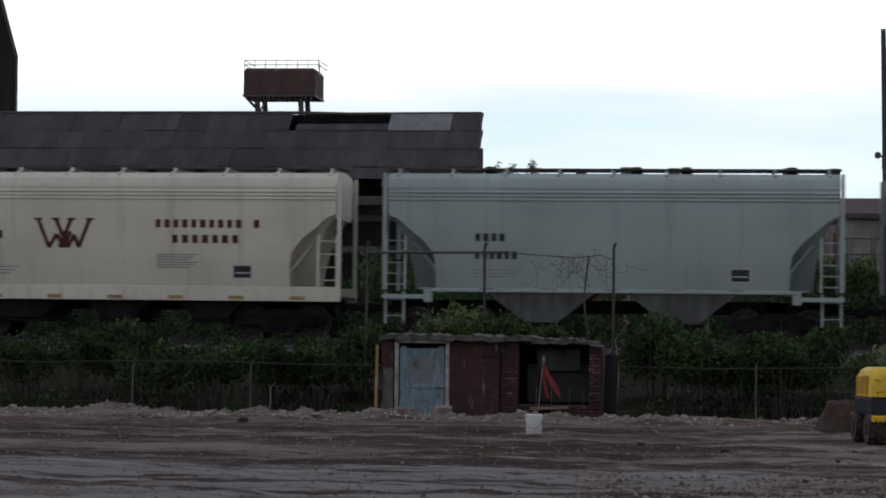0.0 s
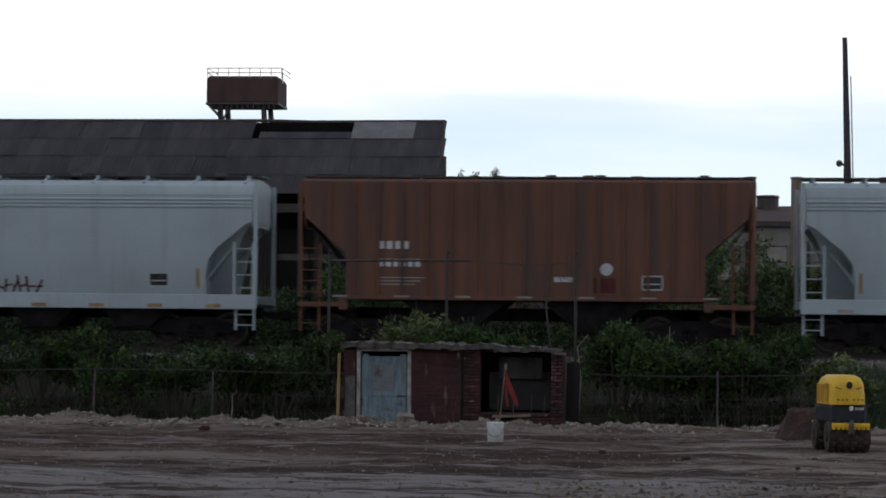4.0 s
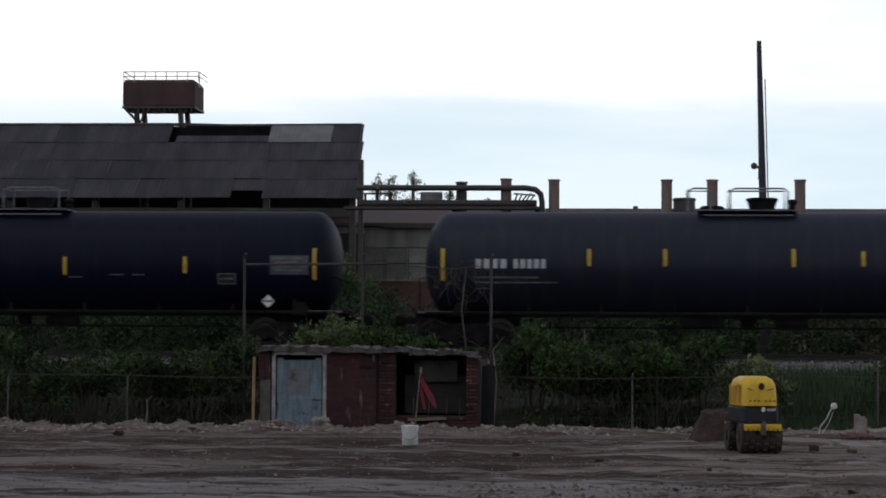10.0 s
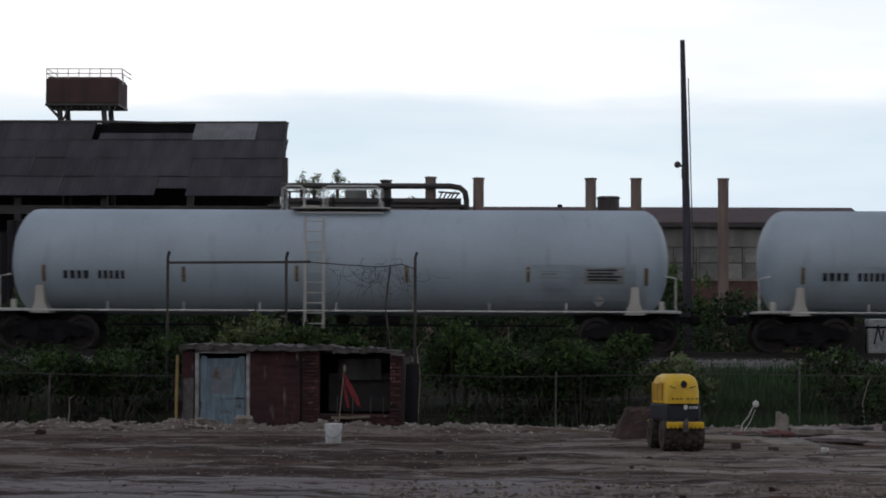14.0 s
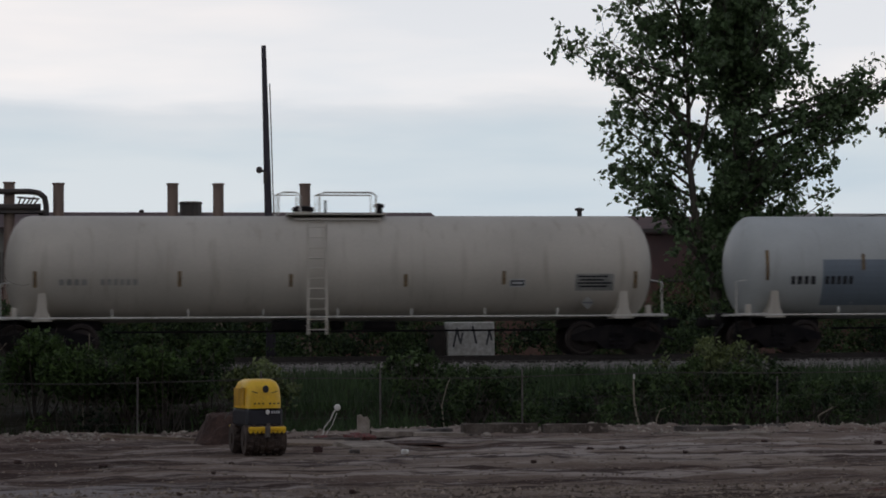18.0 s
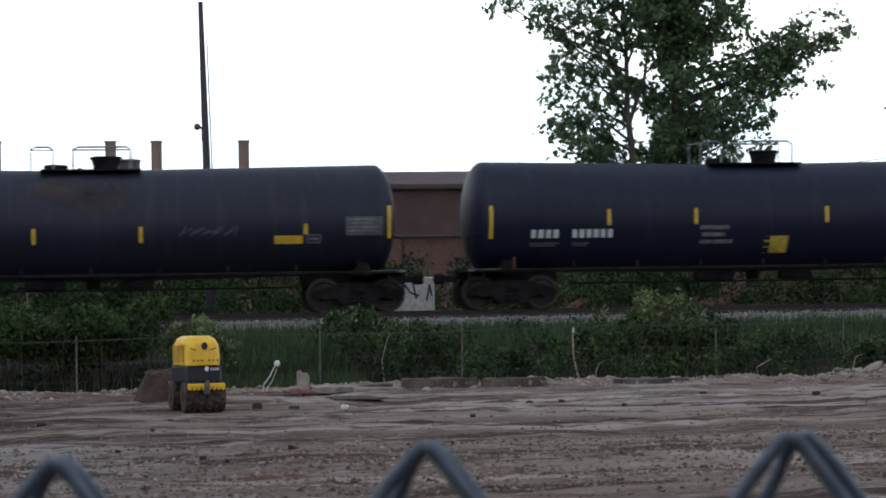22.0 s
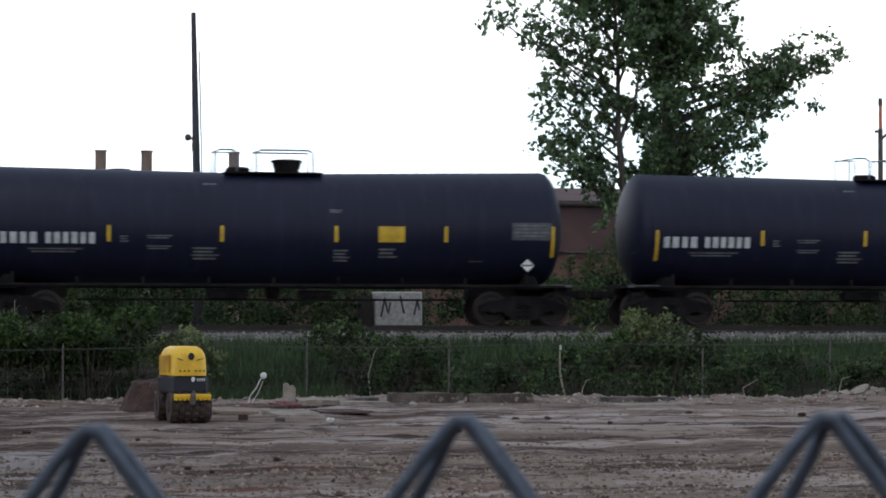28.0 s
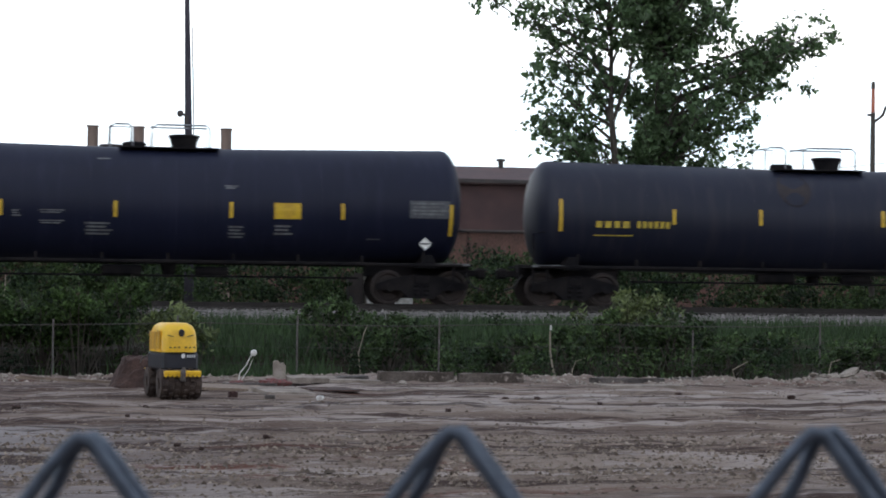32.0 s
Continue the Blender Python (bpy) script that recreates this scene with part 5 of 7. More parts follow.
def build_roller():
    """Remote trench roller: domed yellow hood, dark body, two pairs of padfoot drums."""
    r = thing("trench_roller", pose(2.61, 37.7, 0.0, 0, 0, 8.5) @ Matrix.Diagonal((0.80, 0.90, 0.95, 1)), "yellow and dark grey trench roller with padfoot drums", "roller")
    out = []
    for t, (w, d) in ((0, (0.385, 0.62)), (0.20, (0.38, 0.61)), (0.34, (0.362, 0.575)), (0.43, (0.315, 0.50)), (0.48, (0.22, 0.38))):
        ring = []
        for k in range(28):
            a = 2 * math.pi * k / 28
            c, s = math.cos(a), math.sin(a)
            ring.append((w * math.copysign(abs(c) ** 0.42, c), d * math.copysign(abs(s) ** 0.42, s), 0.78 + t))
        out.append(ring)
    hood = Shape()
    vs = [p for q in out for p in q]
    hood.add(vs, [(i * 28 + k, i * 28 + (k + 1) % 28, (i + 1) * 28 + (k + 1) % 28, (i + 1) * 28 + k) for i in range(4) for k in range(28)] + [tuple(range(27, -1, -1)), tuple(range(112, 140))])
    hood_ob = part("hood", hood, "roller_yellow", r, "scuffed yellow engine hood", smooth=True)
    part("badge", Shape().lathe([(-0.615, 0.062), (-0.635, 0.055)], 18, "y", (0.02, 0.005, 1.10)), "roller_grey", hood_ob)
    for x in (-0.2, 0.2):
        part("vent_slot", Shape().box((x, -0.598, 1.05), (0.12, 0.012, 0.012), pose(0, 0, 0, 0, 14 if x < 0 else -14, 0)), "roller_grey", hood_ob)
    for i in range(6):
        part("warning_plate", Shape().box((-0.2 + 0.085 * i + (0.05 if i > 2 else 0), -0.618, 0.86), (0.038, 0.008, 0.022)), "roller_grey", hood_ob)
    # darker yellow panels: shade on the hood's side put into the colour
    part("side_window", Shape().box((-0.376, -0.36, 0.98), (0.02, 0.2, 0.30), bevel=0.008), "roller_amber", hood_ob)
    part("side_panel", Shape().box((-0.376, 0.09, 0.96), (0.02, 0.6, 0.30), bevel=0.008), "roller_amber", hood_ob)
    body = part("body", Shape().box((0, 0, 0.63), (0.74, 1.2, 0.32), bevel=0.05).box((0, 0, 0.46), (0.5, 1.05, 0.12)), "roller_grey", r)
    part("round_badge", Shape().lathe([(-0.605, 0.042), (-0.612, 0.036)], 16, "y", (0.06, 0, 0.72)), "white_plastic", body)
    g = Shape()
    for i in range(4):
        g.box((0.15 + 0.045 * i, -0.606, 0.715), (0.03, 0.008, 0.045))
    part("name_bars", g, "lettering_white", body)
    part("lifting_bar", Shape().tube([(-0.4, 0.3, 0.72), (-0.52, 0.4, 0.66), (-0.56, 0.42, 0.58)], 0.012, 6), "grey_post", body)
    part("hitch", Shape().box((0, -0.80, 0.40), (0.10, 0.16, 0.2), bevel=0.02).lathe([(0.34, 0.035), (0.54, 0.035)], 10, at=(0, -0.89, 0)), "grey_post", body)
    for y in (-0.52, 0.52):
        for side in (-1, 1):
            s = Shape().lathe([(-0.203, 0.03), (-0.203, 0.225), (-0.195, 0.24), (0.195, 0.24), (0.203, 0.225), (0.203, 0.03)], 32, "x", (side * 0.205, y, 0.262))
            drum = part("drum", s, "drum_steel", r, "muddy padfoot drum", smooth=False)
            pads = Shape()
            for k in range(12):
                a = 2 * math.pi * k / 12
                for j in range(3):
                    aa = a + (0.26 if j % 2 else 0)
                    m = Matrix.Translation((side * 0.205 - 0.12 + 0.12 * j, y, 0.262)) @ Matrix.Rotation(aa, 4, "X") @ Matrix.Translation((0, 0, 0.243))
                    pads.box((0, 0, 0), (0.085, 0.075, 0.045), m, 0.01)
            tagged(part("padfoot", pads, "drum_steel", drum), kind="stuff")
            part("hub", Shape().lathe([(0, 0.1), (0.02, 0.09), (0.03, 0.05)], 16, "x", (side * 0.205 + (0.195 if side > 0 else -0.225), y, 0.262)), "drum_steel", drum)
    for y in (-0.80, 0.80):
        for side in (-1, 1):
            cx = side * 0.2
            part("scraper_bar", Shape().box((cx, y, 0.445), (0.34, 0.07, 0.075), bevel=0.015), "roller_yellow", r, "yellow scraper bar")
            teeth = Shape()
            for i in range(4):
                teeth.lathe([(-0.03, 0.034), (0.03, 0.034)], 10, "y", (cx - 0.13 + 0.087 * i, y, 0.41))
            part("scraper_teeth", teeth, "roller_yellow", r)


def rock(rnd, r):
    s = Shape()
    vs, seg = [], 6
    for h, k in ((-0.5, 0.7), (0.05, 1.0), (0.55, 0.75)):
        vs += [(r * k * math.cos(6.283 * i / seg) * rnd.uniform(0.7, 1.25), r * k * math.sin(6.283 * i / seg) * rnd.uniform(0.7, 1.2), r * h * rnd.uniform(0.7, 1.2)) for i in range(seg)]
    fs = [(j * seg + i, j * seg + (i + 1) % seg, (j + 1) * seg + (i + 1) % seg, (j + 1) * seg + i) for j in range(2) for i in range(seg)]
    return s.add(vs, fs + [tuple(range(5, -1, -1)), tuple(range(12, 18))])


def build_rubble():
    rnd = jitter(31)
    kinds = [rock(rnd, 1.0).mesh("stone", "stone") for _ in range(8)]
    def put(x, y, r, group="stones along the spoil ridge"):
        ob = new("stone", kinds[rnd.randrange(8)])
        ob.matrix_world = pose(x, y, ground_height(x, y) + r * 0.22, rnd.uniform(-20, 20), rnd.uniform(-20, 20), rnd.uniform(0, 360)) @ Matrix.Diagonal((r * rnd.uniform(0.8, 1.5), r, r * rnd.uniform(0.5, 0.9), 1))
        tagged(ob, "pale broken stone on the dirt", "stone", group)
    for _ in range(190):
        x = rnd.uniform(-16, 4)
        put(x, 44.9 + rnd.gauss(0, 0.45), 0.02 + 0.06 * rnd.random() ** 2)
    for _ in range(60):
        put(rnd.gauss(17.0, 1.3), 45.3 + rnd.gauss(0, 0.5), 0.04 + 0.09 * rnd.random() ** 2, "stones of the rubble heap")
    for _ in range(40):
        put(rnd.uniform(4, 16), 45 + rnd.gauss(0, 0.8), 0.03 + 0.06 * rnd.random())
    for x, y, r in ((-5.15, 45.3, 0.2), (0.72, 44.6, 0.12), (-7.5, 44.7, 0.15), (-9.6, 44.9, 0.14), (-12.2, 44.7, 0.13), (16.6, 45.0, 0.19), (17.3, 45.1, 0.16)):
        put(x, y, r)
    # loose crumbs over the whole yard, too many to count
    rng = np.random.default_rng(11)
    n = 25000
    y = 20.0 + 26 * rng.uniform(0, 1, n) ** 1.4
    x = (rng.uniform(-0.40, 0.46, n)) * y
    size = 0.008 + 0.03 * rng.uniform(0, 1, n) ** 3
    # a gravelly strip in the near yard
    y[:9000] = 21.0 + 7.6 * rng.uniform(0, 1, 9000) ** 1.1
    x[:9000] = rng.uniform(-0.06, 0.42, 9000) * y[:9000]
    size[:9000] = 0.011 + 0.040 * rng.uniform(0, 1, 9000) ** 2.5
    z = np.array([ground_height(a, b) for a, b in zip(x, y)])
    base = np.array([(1, 0, 0), (-0.6, 0.8, 0.1), (-0.6, -0.8, -0.1), (0.1, 0, 0.7)], float)
    a = rng.uniform(0, 6.28, n)
    p = base[None] * size[:, None, None] * rng.uniform(0.6, 1.4, (n, 4, 1))
    q = p.copy()
    q[..., 0], q[..., 1] = p[..., 0] * np.cos(a)[:, None] - p[..., 1] * np.sin(a)[:, None], p[..., 0] * np.sin(a)[:, None] + p[..., 1] * np.cos(a)[:, None]
    q += np.stack([x, y, z], 1)[:, None]
    me = raw_mesh("gravel", q.reshape(-1, 3).tolist(), [tuple(4 * i + k for k in t) for i in range(n) for t in ((0, 1, 3), (1, 2, 3), (2, 0, 3), (0, 2, 1))], "gravel")
    solo("gravel", me, "stone", Matrix(), "loose gravel and crumbs scattered over the dirt", "gravel", kind="stuff")
    n = 5200
    x, y = rng.uniform(-17, 22, n), 45.0 + rng.normal(0, 0.55, n)
    size = 0.015 + 0.05 * rng.uniform(0, 1, n) ** 2.5
    z = np.array([ground_height(a, b) for a, b in zip(x, y)])
    a = rng.uniform(0, 6.28, n)
    p = base[None] * size[:, None, None] * rng.uniform(0.6, 1.5, (n, 4, 1))
    q = p.copy()
    q[..., 0], q[..., 1] = p[..., 0] * np.cos(a)[:, None] - p[..., 1] * np.sin(a)[:, None], p[..., 0] * np.sin(a)[:, None] + p[..., 1] * np.cos(a)[:, None]
    q += np.stack([x, y, z], 1)[:, None]
    me = raw_mesh("rubble", q.reshape(-1, 3).tolist(), [tuple(4 * i + k for k in t) for i in range(n) for t in ((0, 1, 3), (1, 2, 3), (2, 0, 3), (0, 2, 1))], "stone")
    solo("rubble", me, "stone", Matrix(), "small broken rubble along the spoil ridge", "rubble", kind="stuff")
    # spoil heap by the roller
    heap = Shape()
    seg, rings = 26, 10
    vs = []
    for j in range(rings):
        f = j / (rings - 1)
        for i in range(seg):
            b = 6.283 * i / seg
            cb, sb = math.cos(b), math.sin(b)
            rr = (1 - 0.62 * f if f < 0.85 else (1 - f) * 3.15) * (1 + 0.10 * noise.noise((cb * 2, sb * 2, f * 3)))
            up = 0.60 * min(1.0, f / 0.85) + 0.06 * noise.noise((cb * 4, sb * 4, f * 7)) - 0.06
            vs.append((0.52 * rr * math.copysign(abs(cb) ** 0.7, cb), 0.6 * rr * math.copysign(abs(sb) ** 0.7, sb), up))
    heap.add(vs, [(j * seg + i, j * seg + (i + 1) % seg, (j + 1) * seg + (i + 1) % seg, (j + 1) * seg + i) for j in range(rings - 1) for i in range(seg)])
    solo("soil_mound", heap, "soil", pose(2.28, 42.0, 0.0), "small dark reddish brown mound of soil", "soil mound")
    # slabs, kerbs, boards
    def slab(name, x, y, sx, sy, sz, rz, mat_, label, cat, lift=0.0, ry=0.0, group="", rx=0.0):
        m = 9
        edge = [(sx * (i / m - 0.5), -sy / 2 + rnd.uniform(-0.03, 0.05) * min(1, sy)) for i in range(m + 1)]
        edge += [(sx * (0.5 - i / m), sy / 2 + rnd.uniform(-0.05, 0.05) * min(1, sy)) for i in range(m + 1)]
        lo, hi = [(a, b, 0.0) for a, b in edge], [(a * 0.985, b * 0.97, sz * rnd.uniform(0.85, 1.08)) for a, b in edge]
        k = len(edge)
        s = Shape().add(lo + hi, [(i, (i + 1) % k, k + (i + 1) % k, k + i) for i in range(k)] + [tuple(range(k - 1, -1, -1)), tuple(range(k, 2 * k))])
        solo(name, s, mat_, pose(x, y, ground_height(x, y) - 0.02 + lift, rx, ry, rz), label, cat, group)
    slab("concrete_slab", 5.58, 43.7, 0.98, 0.7, 0.09, 3, "concrete", "tilted broken concrete slab", "slab", 0.08, 1, "", 3)
    slab("concrete_slab", 6.35, 43.3, 0.95, 0.6, 0.06, -4, "concrete", "low broken concrete slab", "slab", 0.03, 1)
    slab("concrete_slab", 6.2, 44.2, 1.0, 0.5, 0.06, 5, "slab_old", "thin dark broken slab", "slab", 0.08, -2)
    slab("concrete_slab", 4.55, 39.3, 0.85, 1.3, 0.08, 8, "concrete", "flat pale broken slab in the dirt", "slab", 0.02, 1, "", 2)
    slab("concrete_slab", 7.9, 41.0, 1.7, 1.1, 0.05, 2, "concrete", "flat broken concrete slab", "slab", 0.02)
    slab("concrete_slab", 11.6, 42.6, 1.6, 0.9, 0.06, -3, "concrete", "flat broken concrete slab", "slab", 0.02)
    slab("concrete_kerb", 7.68, 44.4, 1.45, 0.3, 0.19, 0, "kerb_stone", "weathered grey concrete kerb", "kerb", 0.0, 0, "kerbs")
    slab("concrete_kerb", 9.10, 44.2, 1.25, 0.3, 0.17, -1, "kerb_stone", "weathered grey concrete kerb", "kerb", 0.0, 0, "kerbs")
    slab("timber_beam", 12.0, 45.0, 1.5, 0.14, 0.10, -2, "slab_old", "dark old timber lying on dirt", "timber", 0, 0, "old timbers")
    slab("timber_beam", 13.6, 45.2, 1.3, 0.14, 0.09, 3, "slab_old", "dark old timber lying on dirt", "timber", 0, 0, "old timbers")
    slab("timber_board", 3.85, 41.3, 1.1, 0.8, 0.05, -3, "timber", "broad weathered brown board on dirt", "board", 0.05, 2, "", 3)
    # flat soil-coloured sheet standing in for the dark hollow by the slabs
    slab("timber_board", 5.5, 40.6, 0.85, 1.2, 0.03, 6, "soil", "flat dark sheet for the hollow beside the slabs", "board", 0.012)
    slab("timber_plank", 4.3, 42.3, 1.0, 0.12, 0.05, -6, "slab_old", "dark plank end on dirt", "plank", 0.04, 0, "planks")
    slab("timber_plank", 1.0, 42.6, 1.7, 0.10, 0.045, 6, "timber", "thin brown plank on the ridge", "plank", 0.06, 3, "planks")
    slab("timber_plank", -13.3, 28.2, 1.1, 0.12, 0.05, 2, "slab_old", "dark plank lying on dirt", "plank", 0.0, 0, "planks")
    slab("brick_block", 3.62, 38.2, 0.14, 0.14, 0.12, 5, "steel_rust", "small rusty block on dirt", "block", 0, 0, "small blocks")
    slab("brick_block", 4.2, 38.0, 0.17, 0.12, 0.08, -10, "slab_old", "small grey stone block on dirt", "block", 0, 0, "small blocks")
    post = thing("concrete_post", pose(4.96, 43.5, ground_height(4.96, 43.5) - 0.03), "broken stub of a concrete post", "post")
    part("stub", Shape().slab([(-0.11, 0), (0.11, 0), (0.115, 0.40), (0.07, 0.46), (0.02, 0.44), (-0.04, 0.50), (-0.10, 0.48), (-0.105, 0.2)], -0.1, 0.1), "stone", post)
    part("foot", Shape().box((-0.13, -0.05, 0.1), (0.22, 0.25, 0.2), bevel=0.03), "concrete", post)
    cloth = thing("red_cloth", pose(4.78, 43.05, ground_height(4.78, 43.05) + 0.02), "crumpled faded red tarpaulin scrap", "tarpaulin")
    for i, (x, w, h) in enumerate(((-0.10, 0.34, 0.2), (0.12, 0.40, 0.26), (-0.62, 0.2, 0.16), (0.26, 0.24, 0.14), (0.0, 0.3, 0.3))):
        part("fold", rock(jitter(50 + i), 0.5), "red_tarp", cloth, at=pose(x, 0.1 * (i % 3) - 0.1, 0.05, 0, 0, 30 * i) @ Matrix.Diagonal((w, 0.3, h, 1)))
    stand = thing("bent_conduit", pose(4.42, 43.6, 0.05), "bent white conduit with a round white end", "conduit")
    part("pipe", Shape().tube([(-0.2, 0, 0), (-0.17, 0, 0.15), (-0.05, 0, 0.3), (0.0, 0, 0.42), (0.06, 0, 0.50)], 0.013, 6), "white_post", stand)
    part("wire", Shape().tube([(-0.15, 0.02, 0.0), (-0.02, 0.02, 0.2), (0.07, 0.02, 0.42)], 0.008, 5), "white_post", stand)
    part("head", Shape().lathe([(-0.05, 0.02), (-0.04, 0.05), (0.02, 0.062), (0.05, 0.04), (0.06, 0.02)], 14, "y", (0.08, 0, 0.52)), "white_plastic", stand, smooth=True)
    solo("white_rag", rock(jitter(61), 0.07), "white_plastic", pose(4.88, 37.0, 0.04), "crumpled white plastic scrap on dirt", "plastic scrap")
    # dark clods in the open yard
    for i, (x, y, r) in enumerate(((0.15, 34.6, 0.07), (0.95, 33.1, 0.05), (2.0, 34.2, 0.05), (1.9, 26.2, 0.05), (2.15, 26.0, 0.04), (-8.4, 42.0, 0.1), (-1.1, 36.4, 0.07), (1.6, 31.4, 0.04), (8.0, 37.6, 0.06),
                                       (8.6, 37.9, 0.06), (9.3, 36.5, 0.05), (13.0, 38, 0.07), (1.0, 27.2, 0.04), (3.0, 27.3, 0.05), (6.3, 33.5, 0.05), (11.5, 39.6, 0.07))):
        solo("clod", rock(jitter(80 + i), r), "soil", pose(x, y, ground_height(x, y) + 0.3 * r), "dark clod of earth", "clod", "clods on the yard")


def build_far_fence():
    f = thing("boundary_fence", pose(0, 48.3, 0), "low wire fence on grey posts along the bank", "fence")
    posts = ((-15.0, 1.0, "grey_post"), (-12.0, 0.98, "grey_post"), (-9.5, 0.98, "grey_post"), (0.9, 1.1, "grey_post"), (3.4, 1.2, "grey_post"), (5.86, 1.22, "grey_post"), (8.83, 1.2, "grey_post"), (14.3, 1.0, "grey_post"),
             (17.13, 1.3, "grey_post"), (20.0, 1.3, "grey_post"))
    for x, h, mt in posts:
        part("post", Shape().tube([(x, 0, -0.3), (x + 0.01, 0, h)], 0.021, 7), mt, f)
    part("post", Shape().tube([(11.36, -0.05, -0.2), (11.26, -0.05, 0.15), (11.21, 0, 0.5), (11.20, 0, 0.95)], [0.018, 0.026, 0.022, 0.018], 8), "dry_stem", f, "bent pale post")
    part("post_cap", Shape().box((11.21, -0.03, 1.02), (0.04, 0.03, 0.10)), "white_post", f)
    for z, r in ((0.97, 0.010), (0.5, 0.004), (0.15, 0.004)):
        part("wire", Shape().tube([(-20 + 2 * i, -0.03, z + 0.03 * math.sin(i * 1.7) + 0.013 * max(0, i - 8)) for i in range(23)], r, 5), "dark_steel", f)
    g = thing("tall_fence", pose(0, 51.4, 0.0), "tall rusty fence posts with a broken top rail", "fence")
    for x in (-7.52, -4.92, -2.1):
        part("post", Shape().tube([(x, 0, -0.2), (x - 0.01, 0, 3.5), (x + 0.03, -0.05, 3.62)], 0.033, 8), "dark_steel", g)
    part("top_rail", Shape().tube([(-7.5, 0, 3.38), (-4.9, 0, 3.40), (-4.4, 0, 3.41)], 0.028, 7), "dark_steel", g)
    part("loose_wire", Shape().tube([(-4.4, 0, 3.40), (-3.6, 0, 3.34), (-2.9, 0, 3.3), (-2.4, 0, 3.36), (-2.1, 0, 3.25)], 0.012, 5), "dark_steel", g)
    rnd = jitter(15)
    vine = thing("dead_vine", pose(-2.75, 51.35, 0.0), "tangle of dead brown vines on the tall fence", "vine")
    for i in range(46):
        x, z = rnd.gauss(-0.15, 0.42), 3.32 - abs(rnd.gauss(0, 0.14))
        turn, bend = rnd.uniform(-2.6, -0.5), rnd.uniform(-0.5, 0.5)
        pts = []
        for k in range(9):
            pts.append((x, rnd.uniform(-0.03, 0.03), z))
            turn += bend + rnd.uniform(-0.5, 0.5)
            x, z = x + 0.085 * math.cos(turn), min(3.48, z + 0.08 * math.sin(turn) - 0.015)
        part("strand", Shape().tube(pts, 0.0042, 4), "bark", vine)
    part("stem", Shape().tube([(0.1, 0, 3.35), (0.0, 0, 2.4), (0.15, 0, 1.2), (0.1, 0, -0.05)], 0.02, 5), "bark", vine)


def build_near_fence():
    """Woven wire fence an arm's length before the camera; each top is a pair of wires bent over one another."""
    pitch, top, y0, x0, slope = 0.0729, 1.6958, 0.4601, 0.1618, -0.125
    f = thing("chain_link_fence", pose(x0, y0, 0, 0, 0, math.degrees(math.atan(slope))), "galvanised woven wire fence with bent-over tips", "fence")
    h, drop = pitch * 0.5, 0.0455
    strands = []
    for side, shift, tail, depth in ((-1, -0.0006, 0.0030, -0.0017), (1, 0.0008, 0.0100, 0.0017)):
        pts = [(-side * (0.030 - tail), depth, -0.0345), (-side * (0.0085 - 0.25 * tail), depth, -0.0090), (-side * 0.0036, depth, -0.0034), (-side * 0.0014, depth, -0.0007), (side * 0.0008, depth, -0.0002),
               (side * 0.0028, depth, -0.0022), (side * 0.0060, depth, -0.0060)]
        pts = [(x + shift, y, z + top) for x, y, z in pts]
        z, k = top - drop, 1
        while z > 0.04:
            x = side * h if k % 2 else 0.0
            inward = -0.003 * side if k % 2 else 0.003 * side
            pts += [(x + inward, 0.0035 if k % 2 else -0.0035, z + 0.003), (x, 0.0, z), (x + inward, -0.0035 if k % 2 else 0.0035, z - 0.003)]
            z -= drop
            k += 1
        strands.append(Shape().tube(pts, 0.00145, 14).mesh("wire", "galvanised", True))
    rnd = jitter(9)
    for i in range(-9, 10):
        dx, dz = {-1: (-0.0006, -0.0018), 0: (0.0, 0.0), 1: (0.0006, 0.0006)}.get(i, (rnd.uniform(-0.0008, 0.0008), rnd.uniform(-0.001, 0.001)))
        for k, s in enumerate(strands):
            part("wire", s, "", f, at=pose(i * pitch + dx + (0.0022 * k if i == 1 else 0.0), 0, dz))


build_shed()
build_bucket()
build_roller()
build_rubble()
build_far_fence()
build_near_fence()

# ---- the train ----
HEAD = [(0, 0.0), (2, 26.34), (4, 52.6), (6, 78.76), (8, 104.83), (10, 130.82), (12, 156.74), (14, 182.62), (16, 208.48), (18, 234.35), (20, 260.25), (22, 286.21), (24, 312.23), (26, 338.34),
        (28, 364.52), (30, 390.77), (32, 417.07)]
CACHE = {}


def cached(key, make):
    if key not in CACHE:
        CACHE[key] = make()
    return CACHE[key]


AHEAD = 4.55  # where the train stands at the clip's start


